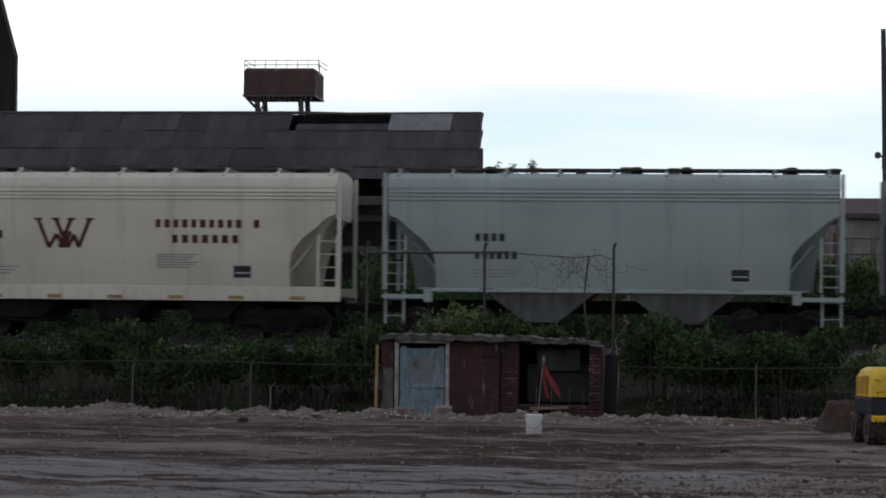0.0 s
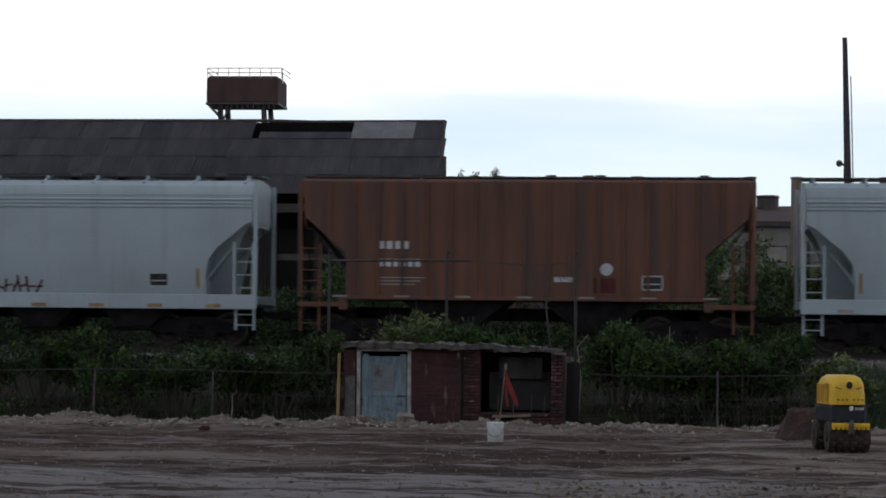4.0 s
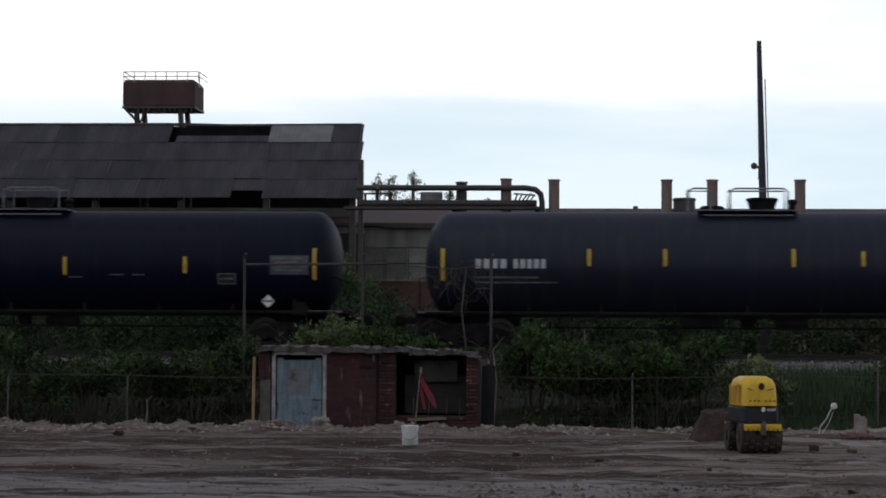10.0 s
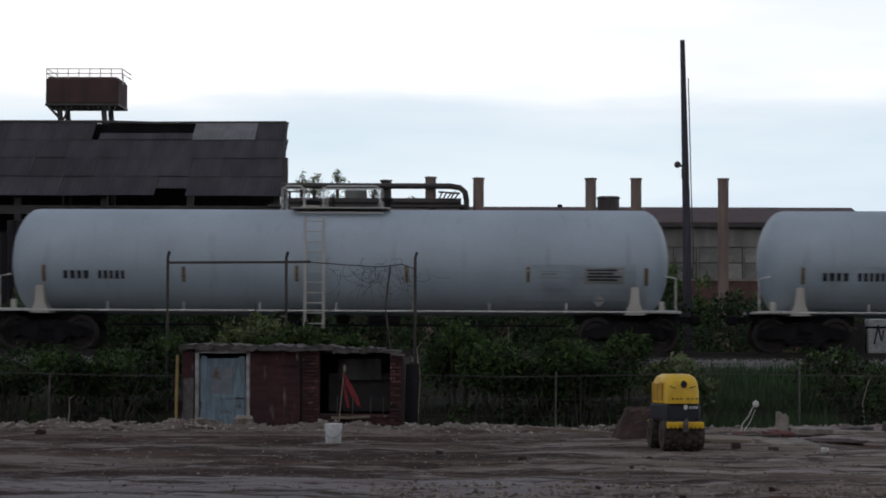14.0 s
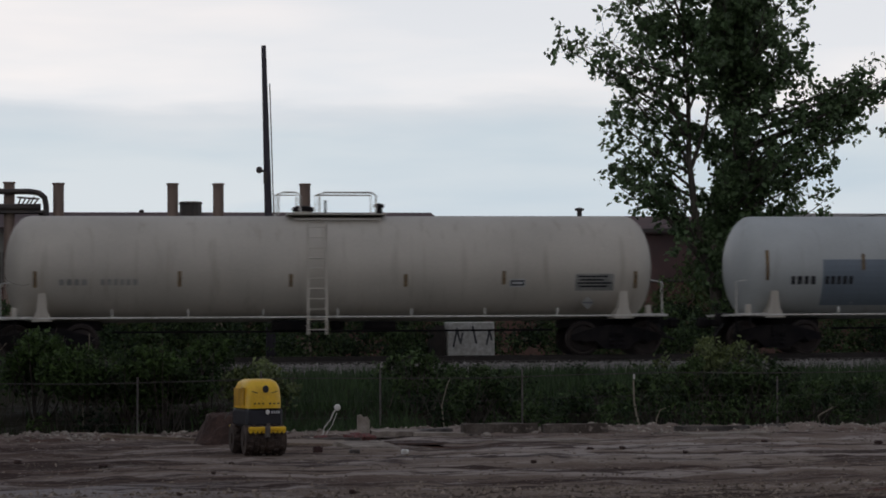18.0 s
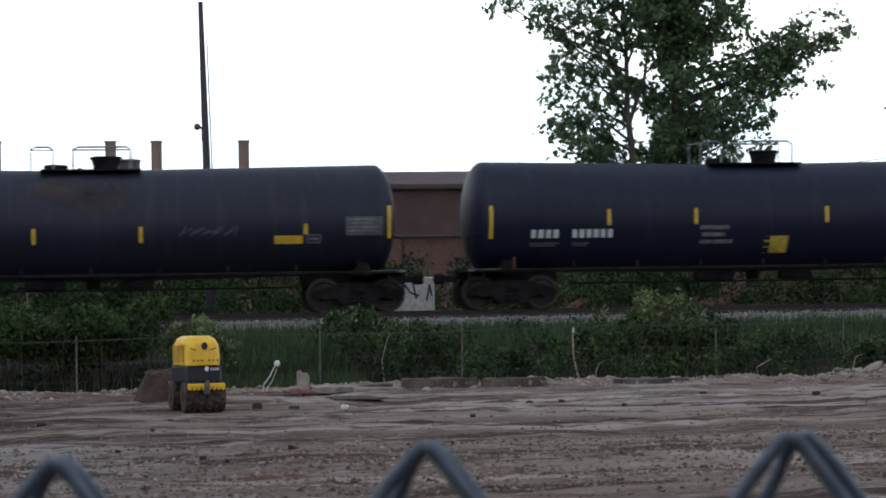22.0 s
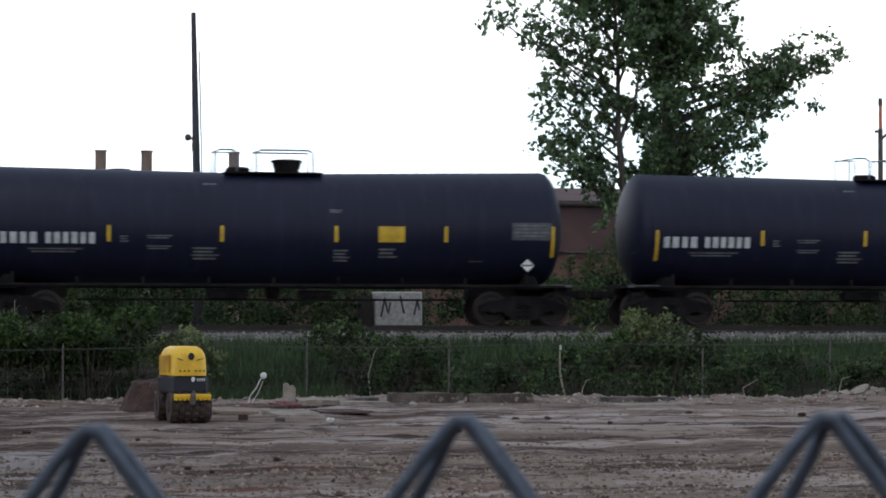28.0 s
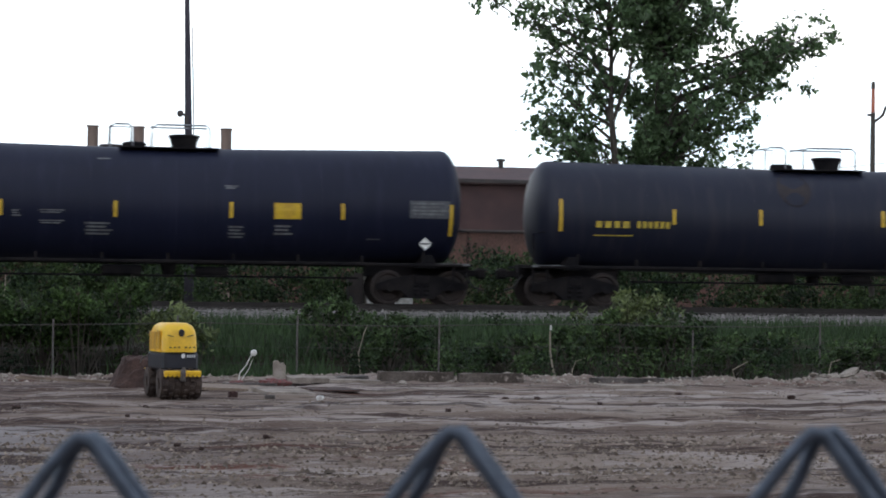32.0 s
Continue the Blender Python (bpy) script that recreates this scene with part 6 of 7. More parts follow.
class Marks:
    """Painted markings, laid onto a flat side or onto the round of a tank."""

    def __init__(self, y=None, radius=None, centre=None, bowed=False, sag=0.0, reach=1.0):
        self.s, self.y, self.r, self.c, self.bowed, self.sag, self.reach = Shape(), y, radius, centre, bowed, sag, reach

    def depth(self, x, z):
        if self.bowed:
            return self.y + bow(z)
        if self.y is not None:
            return self.y
        c = self.c - self.sag * (1 - min(1.0, abs(x) / self.reach))
        return -math.sqrt(max(0.01, self.r ** 2 - (z - c) ** 2)) - 0.008

    def bar(self, x0, z0, x1, z1, w):
        """A stroke from one end to the other, w wide."""
        d = Vector((x1 - x0, z1 - z0))
        n = Vector((-d.y, d.x)).normalized() * w / 2
        k = max(1, int(d.length / 0.15))
        vs = []
        for i in range(k + 1):
            p = Vector((x0, z0)) + d * i / k
            for q in (p + n, p - n):
                vs.append((q.x, self.depth(q.x, q.y), q.y))
        self.s.add(vs, [(2 * i, 2 * i + 1, 2 * i + 3, 2 * i + 2) for i in range(k)])
        return self

    def rect(self, x, z, w, h):
        k, m = max(1, int(h / 0.15)), max(1, int(w / 2.0))
        vs = [(x - w / 2 + w * j / m, self.depth(x - w / 2 + w * j / m, z - h / 2 + h * i / k), z - h / 2 + h * i / k) for i in range(k + 1) for j in range(m + 1)]
        self.s.add(vs, [((m + 1) * i + j, (m + 1) * i + j + 1, (m + 1) * (i + 1) + j + 1, (m + 1) * (i + 1) + j) for i in range(k) for j in range(m)])
        return self

    def field(self, x0, x1, z0, z1):
        return self.rect((x0 + x1) / 2, (z0 + z1) / 2, x1 - x0, z1 - z0)

    def outline(self, x0, x1, z0, z1, t=0.03):
        return self.field(x0, x1, z0, z0 + t).field(x0, x1, z1 - t, z1).field(x0, x0 + t, z0, z1).field(x1 - t, x1, z0, z1)

    def word(self, x0, x1, z0, z1, n):
        """n letter-sized bars between x0 and x1."""
        w = (x1 - x0) / n
        for i in range(n):
            self.rect(x0 + (i + 0.5) * w, (z0 + z1) / 2, w * (0.62 + 0.08 * (i % 2)), z1 - z0)
        return self

    def print_rows(self, x0, x1, z0, z1, n):
        """n thin bars standing for small print, filling a field."""
        step_ = (z1 - z0) / max(1, n)
        for i in range(n):
            self.field(x0 + 0.05 * (i % 2) * (x1 - x0), x1 - 0.12 * ((i + 1) % 3) * (x1 - x0), z1 - step_ * i - step_ * 0.55, z1 - step_ * i)
        return self

    def disc(self, x, z, r):
        rim = [(x + r * math.cos(0.3927 * i), z + r * math.sin(0.3927 * i)) for i in range(16)]
        self.s.add([(a, self.depth(a, b), b) for a, b in rim] + [(x, self.depth(x, z), z)], [(i, (i + 1) % 16, 16) for i in range(16)])
        return self

    def blocks(self, x, z, n, w, h, gaps=()):
        """n letter-sized blocks in a row from x, with the numbered places left blank."""
        for i in range(n):
            if i not in gaps:
                self.rect(x + (i + 0.36) * w, z, w * (0.56 + 0.06 * (i % 2)), h * 0.9)
        return self

    def lines(self, x, z, w, n, step=0.07, t=0.03):
        for i in range(n):
            self.rect(x + w / 2 * (1 - 0.2 * (i % 3) / 2), z - i * step, w * (1 - 0.2 * (i % 3) / 2), t)
        return self

    def put(self, name, material_, car, label=""):
        ob = part(name, self.s, material_, car, label)
        if name in ("small_print", "reporting_mark", "company_name", "stencil_block", "painted_tag"):
            tagged(ob, kind="stuff")


def add_bogies(car, centres):
    def frame_mesh():
        s = Shape()
        for y in (0.0,):
            s.slab([(-1.25, 0.40), (-1.25, 0.56), (-0.95, 0.66), (-0.4, 0.80), (0.4, 0.80), (0.95, 0.66), (1.25, 0.56), (1.25, 0.40), (0.6, 0.38), (0.35, 0.16), (-0.35, 0.16), (-0.6, 0.38)], y - 0.09, y + 0.09)
            for x in (-0.88, 0.88):
                s.lathe([(y - 0.14, 0.12), (y + 0.14, 0.12)], 12, "y", (x, 0, 0.46))
        return s.mesh("side_frame", "bogie_black")

    def bolster_mesh():
        return Shape().box((0, 0, 0.68), (0.42, 2.3, 0.28), bevel=0.04).box((0, 0, 0.95), (0.5, 0.5, 0.3)).mesh("bolster", "bogie_black")

    def spring_mesh():
        return Shape().lathe([(0.22, 0.07), (0.28, 0.10), (0.34, 0.07), (0.40, 0.10), (0.46, 0.07), (0.52, 0.10), (0.56, 0.07)], 12).mesh("spring", "bogie_black")

    def wheel_mesh():
        s = Shape().tube([(0, -1.1, 0), (0, 1.1, 0)], 0.08, 10)
        for y in (-0.75, 0.75):
            k = 1 if y > 0 else -1
            s.lathe([(y - 0.07 * k, 0.05), (y - 0.07 * k, 0.49), (y - 0.04 * k, 0.49), (y - 0.03 * k, 0.46), (y + 0.07 * k, 0.455), (y + 0.07 * k, 0.38), (y + 0.02 * k, 0.34), (y + 0.02 * k, 0.16), (y + 0.08 * k, 0.14), (y + 0.08 * k, 0.05)], 28, "y")
            for i in range(3):
                a = 2.094 * i
                s.lathe([(y + 0.015 * k, 0.03), (y + 0.03 * k, 0.03)], 8, "y", (0.25 * math.cos(a), 0, 0.25 * math.sin(a)))
        return s.mesh("wheelset", "wheel_steel")

    wheels = []
    for c in centres:
        b = part("bogie", cached("bolster", bolster_mesh), "", car, at=pose(c, 0, 0))
        for y in (-1.02, 1.02):
            part("side_frame", cached("side_frame", frame_mesh), "", b, at=pose(0, y, 0))
        for y in (-1.02, 1.02):
            for x in (-0.13, 0.13):
                part("spring", cached("spring", spring_mesh), "", b, at=pose(x, y * 1.05, 0))
        for x in (-0.88, 0.88):
            wheels.append(part("wheelset", cached("wheelset", wheel_mesh), "", b, at=pose(x, 0, 0.46)))
    return wheels


def add_couplers(car, half, material_="bogie_black"):
    for k in (-1, 1):
        s = Shape().box((k * (half + 0.32), 0, 0.88), (0.75, 0.16, 0.18), bevel=0.02).box((k * (half + 0.62), 0.05, 0.88), (0.3, 0.34, 0.3), bevel=0.06)
        part("coupler", s, material_, car)
        part("air_hose", Shape().tube([(k * (half + 0.1), -0.3, 0.85), (k * (half + 0.35), -0.32, 0.5), (k * (half + 0.6), -0.25, 0.42)], 0.03, 6), "black_rubber", car)


def ladder(x, y, z0, z1, w, n):
    s = Shape()
    for a in (-w / 2, w / 2):
        s.box((x + a, y, (z0 + z1) / 2), (0.06, 0.05, z1 - z0))
    for i in range(n):
        s.tube([(x - w / 2, y, z0 + (z1 - z0) * (i + 0.5) / n), (x + w / 2, y, z0 + (z1 - z0) * (i + 0.5) / n)], 0.016, 5)
    return s


def bow(z):
    """How far a hopper's side leans in below its belly."""
    return 0.24 * max(0.0, (3.75 - z) / 2.3) ** 2


def hopper_car(left, right, colour, label, style):
    """Covered hopper: ribbed side, cut-away ends over the bogies, hatches and a roof walk."""
    half = (right - left) / 2
    car = thing("hopper_car", pose((left + right) / 2, TRACK_Y, RAIL_Z), label, "railway wagon", "cars of the train")
    car["middle"] = (left + right) / 2 + AHEAD
    rust = style == "rust"
    thin = style in ("plain", "tall") or rust
    sill_top, sill_low = 1.42, (1.32 if thin else 1.02)
    W, eave, ridge = 1.52, 4.13, 4.60
    def corner(k):
        if rust:
            return [(k * (half - 0.22), 3.55), (k * (half - 1.35), 2.55), (k * (half - 1.35), sill_top)]
        return [(k * (half - 0.16), 3.42), (k * (half - 0.42), 3.30), (k * (half - 0.74), 3.02), (k * (half - 1.12), 2.72), (k * (half - 1.40), 2.36), (k * (half - 1.46), 1.95), (k * (half - 1.46), sill_top)]
    outline = [(-(half - 0.16), eave)] + corner(-1) + corner(1)[::-1] + [(half - 0.16, eave)]
    if rust:
        part("body", Shape().slab(outline, -W, W), colour, car, smooth=False)
    else:
        body, levels = Shape(), [sill_top, 1.6, 1.78, 1.95, 2.15, 2.36, 2.54, 2.72, 2.87, 3.02, 3.16, 3.30, 3.42, 3.58, 3.75, eave]
        reach = sorted((z, x) for x, z in corner(1))
        for z in levels:
            x = float(np.interp(z, [r[0] for r in reach], [r[1] for r in reach]))
            body.v += [(-x, -W + bow(z), z), (x, -W + bow(z), z), (x, W - bow(z), z), (-x, W - bow(z), z)]
        k = len(levels)
        body.f += [(4 * j + i, 4 * j + (i + 1) % 4, 4 * j + 4 + (i + 1) % 4, 4 * j + 4 + i) for j in range(k - 1) for i in range(4)] + [(3, 2, 1, 0), tuple(range(4 * k - 4, 4 * k))]
        part("body", body, colour, car, smooth=False)
    prof = [(-W, eave - 0.002), (-W + 0.01, eave + 0.10), (-W + 0.08, eave + 0.27), (-W + 0.30, eave + 0.40), (-0.7, ridge - 0.02), (0, ridge + 0.03), (0.7, ridge - 0.02), (W - 0.30, eave + 0.40), (W - 0.08, eave + 0.27),
            (W - 0.01, eave + 0.10), (W, eave - 0.002)]
    if rust:
        prof = [(-W, eave - 0.002), (-W, eave + 0.40), (-W + 0.1, eave + 0.47), (0, ridge + 0.02), (W - 0.1, eave + 0.47), (W, eave + 0.40), (W, eave - 0.002)]
    n = len(prof)
    roof = Shape()
    roof.add([(x, y, z) for x in (-(half - 0.14), half - 0.14) for y, z in prof], [(i, i + 1, n + i + 1, n + i) for i in range(n - 1)] + [tuple(range(n)), tuple(range(2 * n - 1, n - 1, -1))])
    part("roof", roof, colour, car, smooth=not rust)
    if rust:
        for i in range(17):
            x = -half + 0.9 + (2 * half - 1.8) * i / 16
            z0 = sill_top + 0.02 if abs(x) < half - 1.4 else 2.6 + 0.88 * (abs(x) - half + 1.35)
            part("side_post", Shape().box((x, -W - 0.03, (z0 + eave + 0.38) / 2), (0.08, 0.06, eave + 0.38 - z0), bevel=0.012), colour, car)
    else:
        for z in (3.82, 3.92, 4.02):
            part("side_rib", Shape().tube([(-(half - 0.18), -W, z), (half - 0.18, -W, z)], 0.035, 6), colour, car)
        part("side_rib", Shape().tube([(-(half - 0.18), -W + 0.01, eave + 0.02), (half - 0.18, -W + 0.01, eave + 0.02)], 0.02, 6), colour, car)
    # slope sheets inside the cut-away ends
    inner = not rust
    for k in (-1, 1):
        sheet = [(k * (half - 0.2), 3.4), (k * (half - 0.26), 3.4), (k * (half - 1.9), sill_top), (k * (half - 1.8), sill_top)]
        # the rusty car's sheet is dark: shade behind its ladder put in the colour
        part("slope_sheet", Shape().slab(sheet, -W + 0.5, W - 0.5), "dark_steel" if rust else colour, car)
        if inner:
            edge = [(half - 0.24, 3.36), (half - 0.46, 3.05), (half - 0.68, 2.5), (half - 0.76, 1.9), (half - 0.78, sill_top), (half - 1.6, sill_top), (half - 1.6, 2.4), (half - 0.9, 3.36)]
            lean = lambda z: -W + 0.10 + 0.55 * (3.4 - z) ** 1.1
            m = len(edge)
            for s in (1, -1):
                plate = Shape().add([(k * x, s * lean(z), z) for x, z in edge] + [(k * x, s * (lean(z) + 0.05), z) for x, z in edge],
                                    [tuple(range(m)), tuple(range(2 * m - 1, m - 1, -1))] + [(i, (i + 1) % m, m + (i + 1) % m, m + i) for i in range(m)])
                part("end_bay", plate, colour, car)
        part("end_post", Shape().box((k * (half - 0.07), -W + 0.04, (sill_low + ridge) / 2), (0.10, 0.10, ridge - sill_low - 0.12)), colour, car)
        part("end_post", Shape().box((k * (half - 0.07), W - 0.04, (sill_low + ridge) / 2), (0.10, 0.10, ridge - sill_low - 0.12)), colour, car)
        part("end_sheet", Shape().box((k * (half - 0.2), 0, 3.85), (0.05, 2 * W - 0.2, 1.1)), colour, car)
        part("end_platform", Shape().box((k * (half - 0.5), 0, 1.12), (1.0, 2.5, 0.08)), "bogie_black", car)
        part("ladder", ladder(k * (half - 0.38), -W - 0.01, sill_low + 0.05, 2.85, 0.52, 5), colour, car)
        part("step", ladder(k * (half - 0.35), -W + 0.1, 0.45, sill_low, 0.5, 2), "bogie_black" if style == "cream" else colour, car)
        if thin:
            part("end_sill", Shape().box((k * (half - 0.66), -W + 0.03, sill_top - 0.23), (1.28, 0.08, 0.12)), colour, car)
            part("jack_pad", Shape().box((k * (half - 1.27), -W + 0.02, sill_top - 0.22), (0.24, 0.1, 0.34), bevel=0.03), colour, car)
        part("brake_rigging", Shape().tube([(k * (half - 0.25), -0.9, 1.2), (k * (half - 0.25), -0.9, 3.0)], 0.03, 5).tube([(k * (half - 0.25), -0.5, 2.2), (k * (half - 0.25), 0.6, 2.2)], 0.03, 5), "bogie_black", car)
    sill_l = half - (1.15 if thin else 0.02)
    part("side_sill", Shape().box((0, -W - 0.01, (sill_top + sill_low) / 2), (2 * sill_l, 0.08, sill_top - sill_low), bevel=0.012), colour, car)
    part("side_sill", Shape().box((0, W + 0.01, (sill_top + sill_low) / 2), (2 * sill_l, 0.08, sill_top - sill_low), bevel=0.012), colour, car)
    part("centre_sill", Shape().box((0, 0, 0.95), (2 * half - 0.2, 0.5, 0.35)), "bogie_black", car)
    bays = (-2.6, 0.0, 2.6) if not thin else (-1.9, 1.9)
    for x in bays:
        w = 1.25 if not thin else 1.6
        s = Shape().slab([(x - w, sill_top), (x - 0.45, 0.52), (x + 0.45, 0.52), (x + w, sill_top)], -1.3, 1.3)
        # bays dark, not in body paint: shade under the car put in the colour
        part("discharge_bay", s, "bay_grey" if thin and not rust else "bogie_black", car)
        part("outlet_gate", Shape().box((x, 0, 0.46), (1.1, 2.4, 0.1), bevel=0.02), "bogie_black", car)
    # roof walk and hatches
    part("roof_walk", Shape().box((0, -0.35, ridge + 0.12), (2 * half - 0.1, 0.5, 0.04)).box((0, 0.35, ridge + 0.12), (2 * half - 0.1, 0.5, 0.04)), "dark_steel", car)
    for i in range(9):
        x = -half + 0.4 + (2 * half - 0.8) * i / 8
        part("walk_support", Shape().box((x, 0, ridge + 0.06), (0.07, 1.7, 0.10)).box((x, -1.12, ridge - 0.06), (0.06, 0.5, 0.05), pose(0, 0, 0, 14, 0, 0)), colour, car)
    for i, x in enumerate((-0.55, 0.1, 0.32, 0.78)):
        part("hatch", Shape().lathe([(ridge + 0.02, 0.17), (ridge + 0.17, 0.17), (ridge + 0.22, 0.13)], 14, at=(x * half, 0, 0)), "dark_steel", car)
    wheels = add_bogies(car, (-(half - 1.75), half - 1.75))
    add_couplers(car, half - 0.1)
    y = -W - 0.006
    dark = "lettering_white" if rust else "lettering_black"
    if style == "cream":
        m = Marks(y, bowed=not rust)
        cx = -half + 4.78
        for a, b, c, d in ((-0.72, 3.24, -0.42, 2.46), (-0.42, 2.46, -0.2, 2.82), (-0.2, 2.82, 0.0, 2.46), (0.22, 3.24, -0.12, 2.46), (0.0, 2.46, 0.2, 2.9), (-0.22, 3.24, 0.12, 2.46), (0.12, 2.46, 0.3, 2.8), (0.3, 2.8, 0.42, 2.46),
                           (0.42, 2.46, 0.74, 3.24)):
            m.bar(cx + a, b, cx + c, d, 0.11)
        for a in (-0.72, -0.22, 0.22, 0.74):
            m.rect(cx + a, 3.24, 0.24, 0.06)
        m.put("emblem", "maroon", car, "dark red painted emblem")
    if style in ("cream", "grey_named"):
        x0 = half - 5.2 if style == "cream" else -half + 7.0
        m = Marks(y, bowed=not rust)
        m.blocks(x0, 3.13, 12, 0.25, 0.25, (10,)).blocks(x0 + 0.46, 2.71, 7, 0.28, 0.25)
        m.put("company_name", "maroon" if style == "cream" else "lettering_black", car, "row of dark letter-sized blocks")
        Marks(y, bowed=not rust).lines(x0 + 0.05, 2.28, 1.15, 6).put("small_print", "lettering_faded", car)
    m = Marks(y, bowed=not rust)
    x0 = -half + {"plain": 2.5, "sill": 2.3, "grey_named": 2.05, "graffiti": 2.4}.get(style, 2.2)
    if style == "grey_named":
        Marks(y + 0.002, bowed=True).field(x0 - 0.03, x0 + 1.05, 2.61, 2.9).put("painted_panel", "lettering_faded", car, "pale painted panel")
    m.word(x0, x0 + 0.88, 2.7, 2.91, 4).word(x0, x0 + (0.72 if style in ("cream", "grey_named") else 1.2), 2.22, 2.43, 4 if style in ("cream", "grey_named") else 6)
    m.put("reporting_mark", dark, car)
    Marks(y, bowed=not rust).lines(x0, 1.92, 1.3, 3, 0.09).put("small_print", "lettering_faded", car)
    part("data_plate", Marks(y - 0.002, bowed=not rust).rect(half - 2.77, 1.82, 0.48, 0.32).s, "lettering_black", car)
    Marks(y - 0.005, bowed=not rust).rect(half - 2.77, 1.79, 0.40, 0.035).rect(half - 2.77, 2.0, 0.52, 0.03).rect(half - 2.77, 1.64, 0.52, 0.03).rect(half - 3.03, 1.82, 0.03, 0.38).rect(half - 2.51, 1.82, 0.03, 0.38).put("plate_border", "lettering_white", car)
    for i in range(7):
        Marks(-W - 0.056).rect(-half + 1.2 + (2 * half - 2.4) * i / 6, sill_low + 0.09, 0.42, 0.10 if not thin else 0.05) \
            .put("sill_strip", "yellow_post" if style in ("cream", "grey_named", "graffiti") else "lettering_faded", car)
    if style == "tall":
        Marks(y + 0.001, bowed=True).rect(half - 2.45, 2.72, 0.30, 2.3).rect(half - 2.05, 3.1, 0.14, 1.5).put("rust_stain", "stain_brown", car, "brown vertical stain")
    if style in ("sill", "tall", "graffiti"):
        for x in (-half + 1.62, half - 1.68):
            Marks(y, bowed=True).rect(x, 1.86, 0.09, 0.55).put("reflector_strip", "yellow_post", car)
    if rust:
        disc = Marks(y - 0.004).disc(half - 4.0, 2.18, 0.17)
        disc.put("round_emblem", "lettering_white", car, "round white emblem")
        Marks(y - 0.004).rect(half - 5.15, 1.9, 0.52, 0.13).put("label_plate", "lettering_white", car, "small white plate")
        Marks(y - 0.003).rect(half - 4.05, 1.74, 0.6, 0.4).put("paint_patch", "maroon", car, "dull red paint patch")
    return car, wheels


def graffiti(car, kind, half):
    y = -1.532
    rnd = jitter(17)
    if kind == "blue":
        def blob(m, x, z, r, w, turn=1.0, start=0.0):
            pts = [(x + r * math.cos(start + turn * 6.283 * i / 14), z + 0.9 * r * math.sin(start + turn * 6.283 * i / 14)) for i in range(15)]
            for p, q in zip(pts, pts[1:]):
                m.y -= 0.0004
                m.bar(*p, *q, w)
        m = Marks(y, bowed=True)
        for x, z, r in ((4.3, 1.74, 0.24), (4.55, 1.80, 0.28), (4.66, 2.16, 0.22), (4.95, 2.24, 0.24), (5.3, 2.08, 0.22), (5.55, 2.02, 0.18), (5.15, 1.78, 0.20), (4.85, 1.62, 0.14)):
            m.y -= 0.0006
            m.disc(-half + x, z, r)
        m.y -= 0.001
        m.disc(-half + 5.55, 1.68, 0.44)
        m.put("painted_tag", "graffiti_blue", car, "blue sprayed tag")
        Marks(y - 0.010, bowed=True).disc(-half + 5.58, 1.67, 0.34).disc(-half + 4.58, 1.88, 0.07).disc(-half + 5.0, 2.3, 0.06).put("painted_tag", "graffiti_pale", car, "pale blue sprayed disc")
        for x, z, w, h in ((3.0, 1.66, 1.3, 0.42), (8.1, 1.66, 1.3, 0.50)):
            m = Marks(y, bowed=True)
            for i in range(9):
                m.y -= 0.0006
                m.rect(-half + x + w * (i / 8 - 0.5), z + rnd.uniform(-0.05, 0.05), w / 7, h * rnd.uniform(0.8, 1.15))
            m.put("painted_tag", "graffiti_dark", car, "grey painted-over patch")
        m = Marks(y, bowed=True)
        for i in range(4):
            blob(m, -half + 8.95 + 0.12 * i, 1.68 + 0.05 * (i % 2), 0.14, 0.035, 0.8, i)
        m.put("painted_tag", "graffiti_dark", car, "thin sprayed scrawl")
    else:
        m = Marks(y, bowed=True)
        for i in range(9):
            x = -half + 4.2 + 0.22 * i
            m.bar(x, 1.45, x + rnd.uniform(-0.1, 0.2), 1.75 + rnd.uniform(0, 0.2), 0.06).bar(x, 1.6, x + 0.2, 1.6 + rnd.uniform(-0.1, 0.1), 0.05)
        m.put("painted_tag", "maroon" if kind == "red" else "graffiti_dark", car, "sprayed tag")


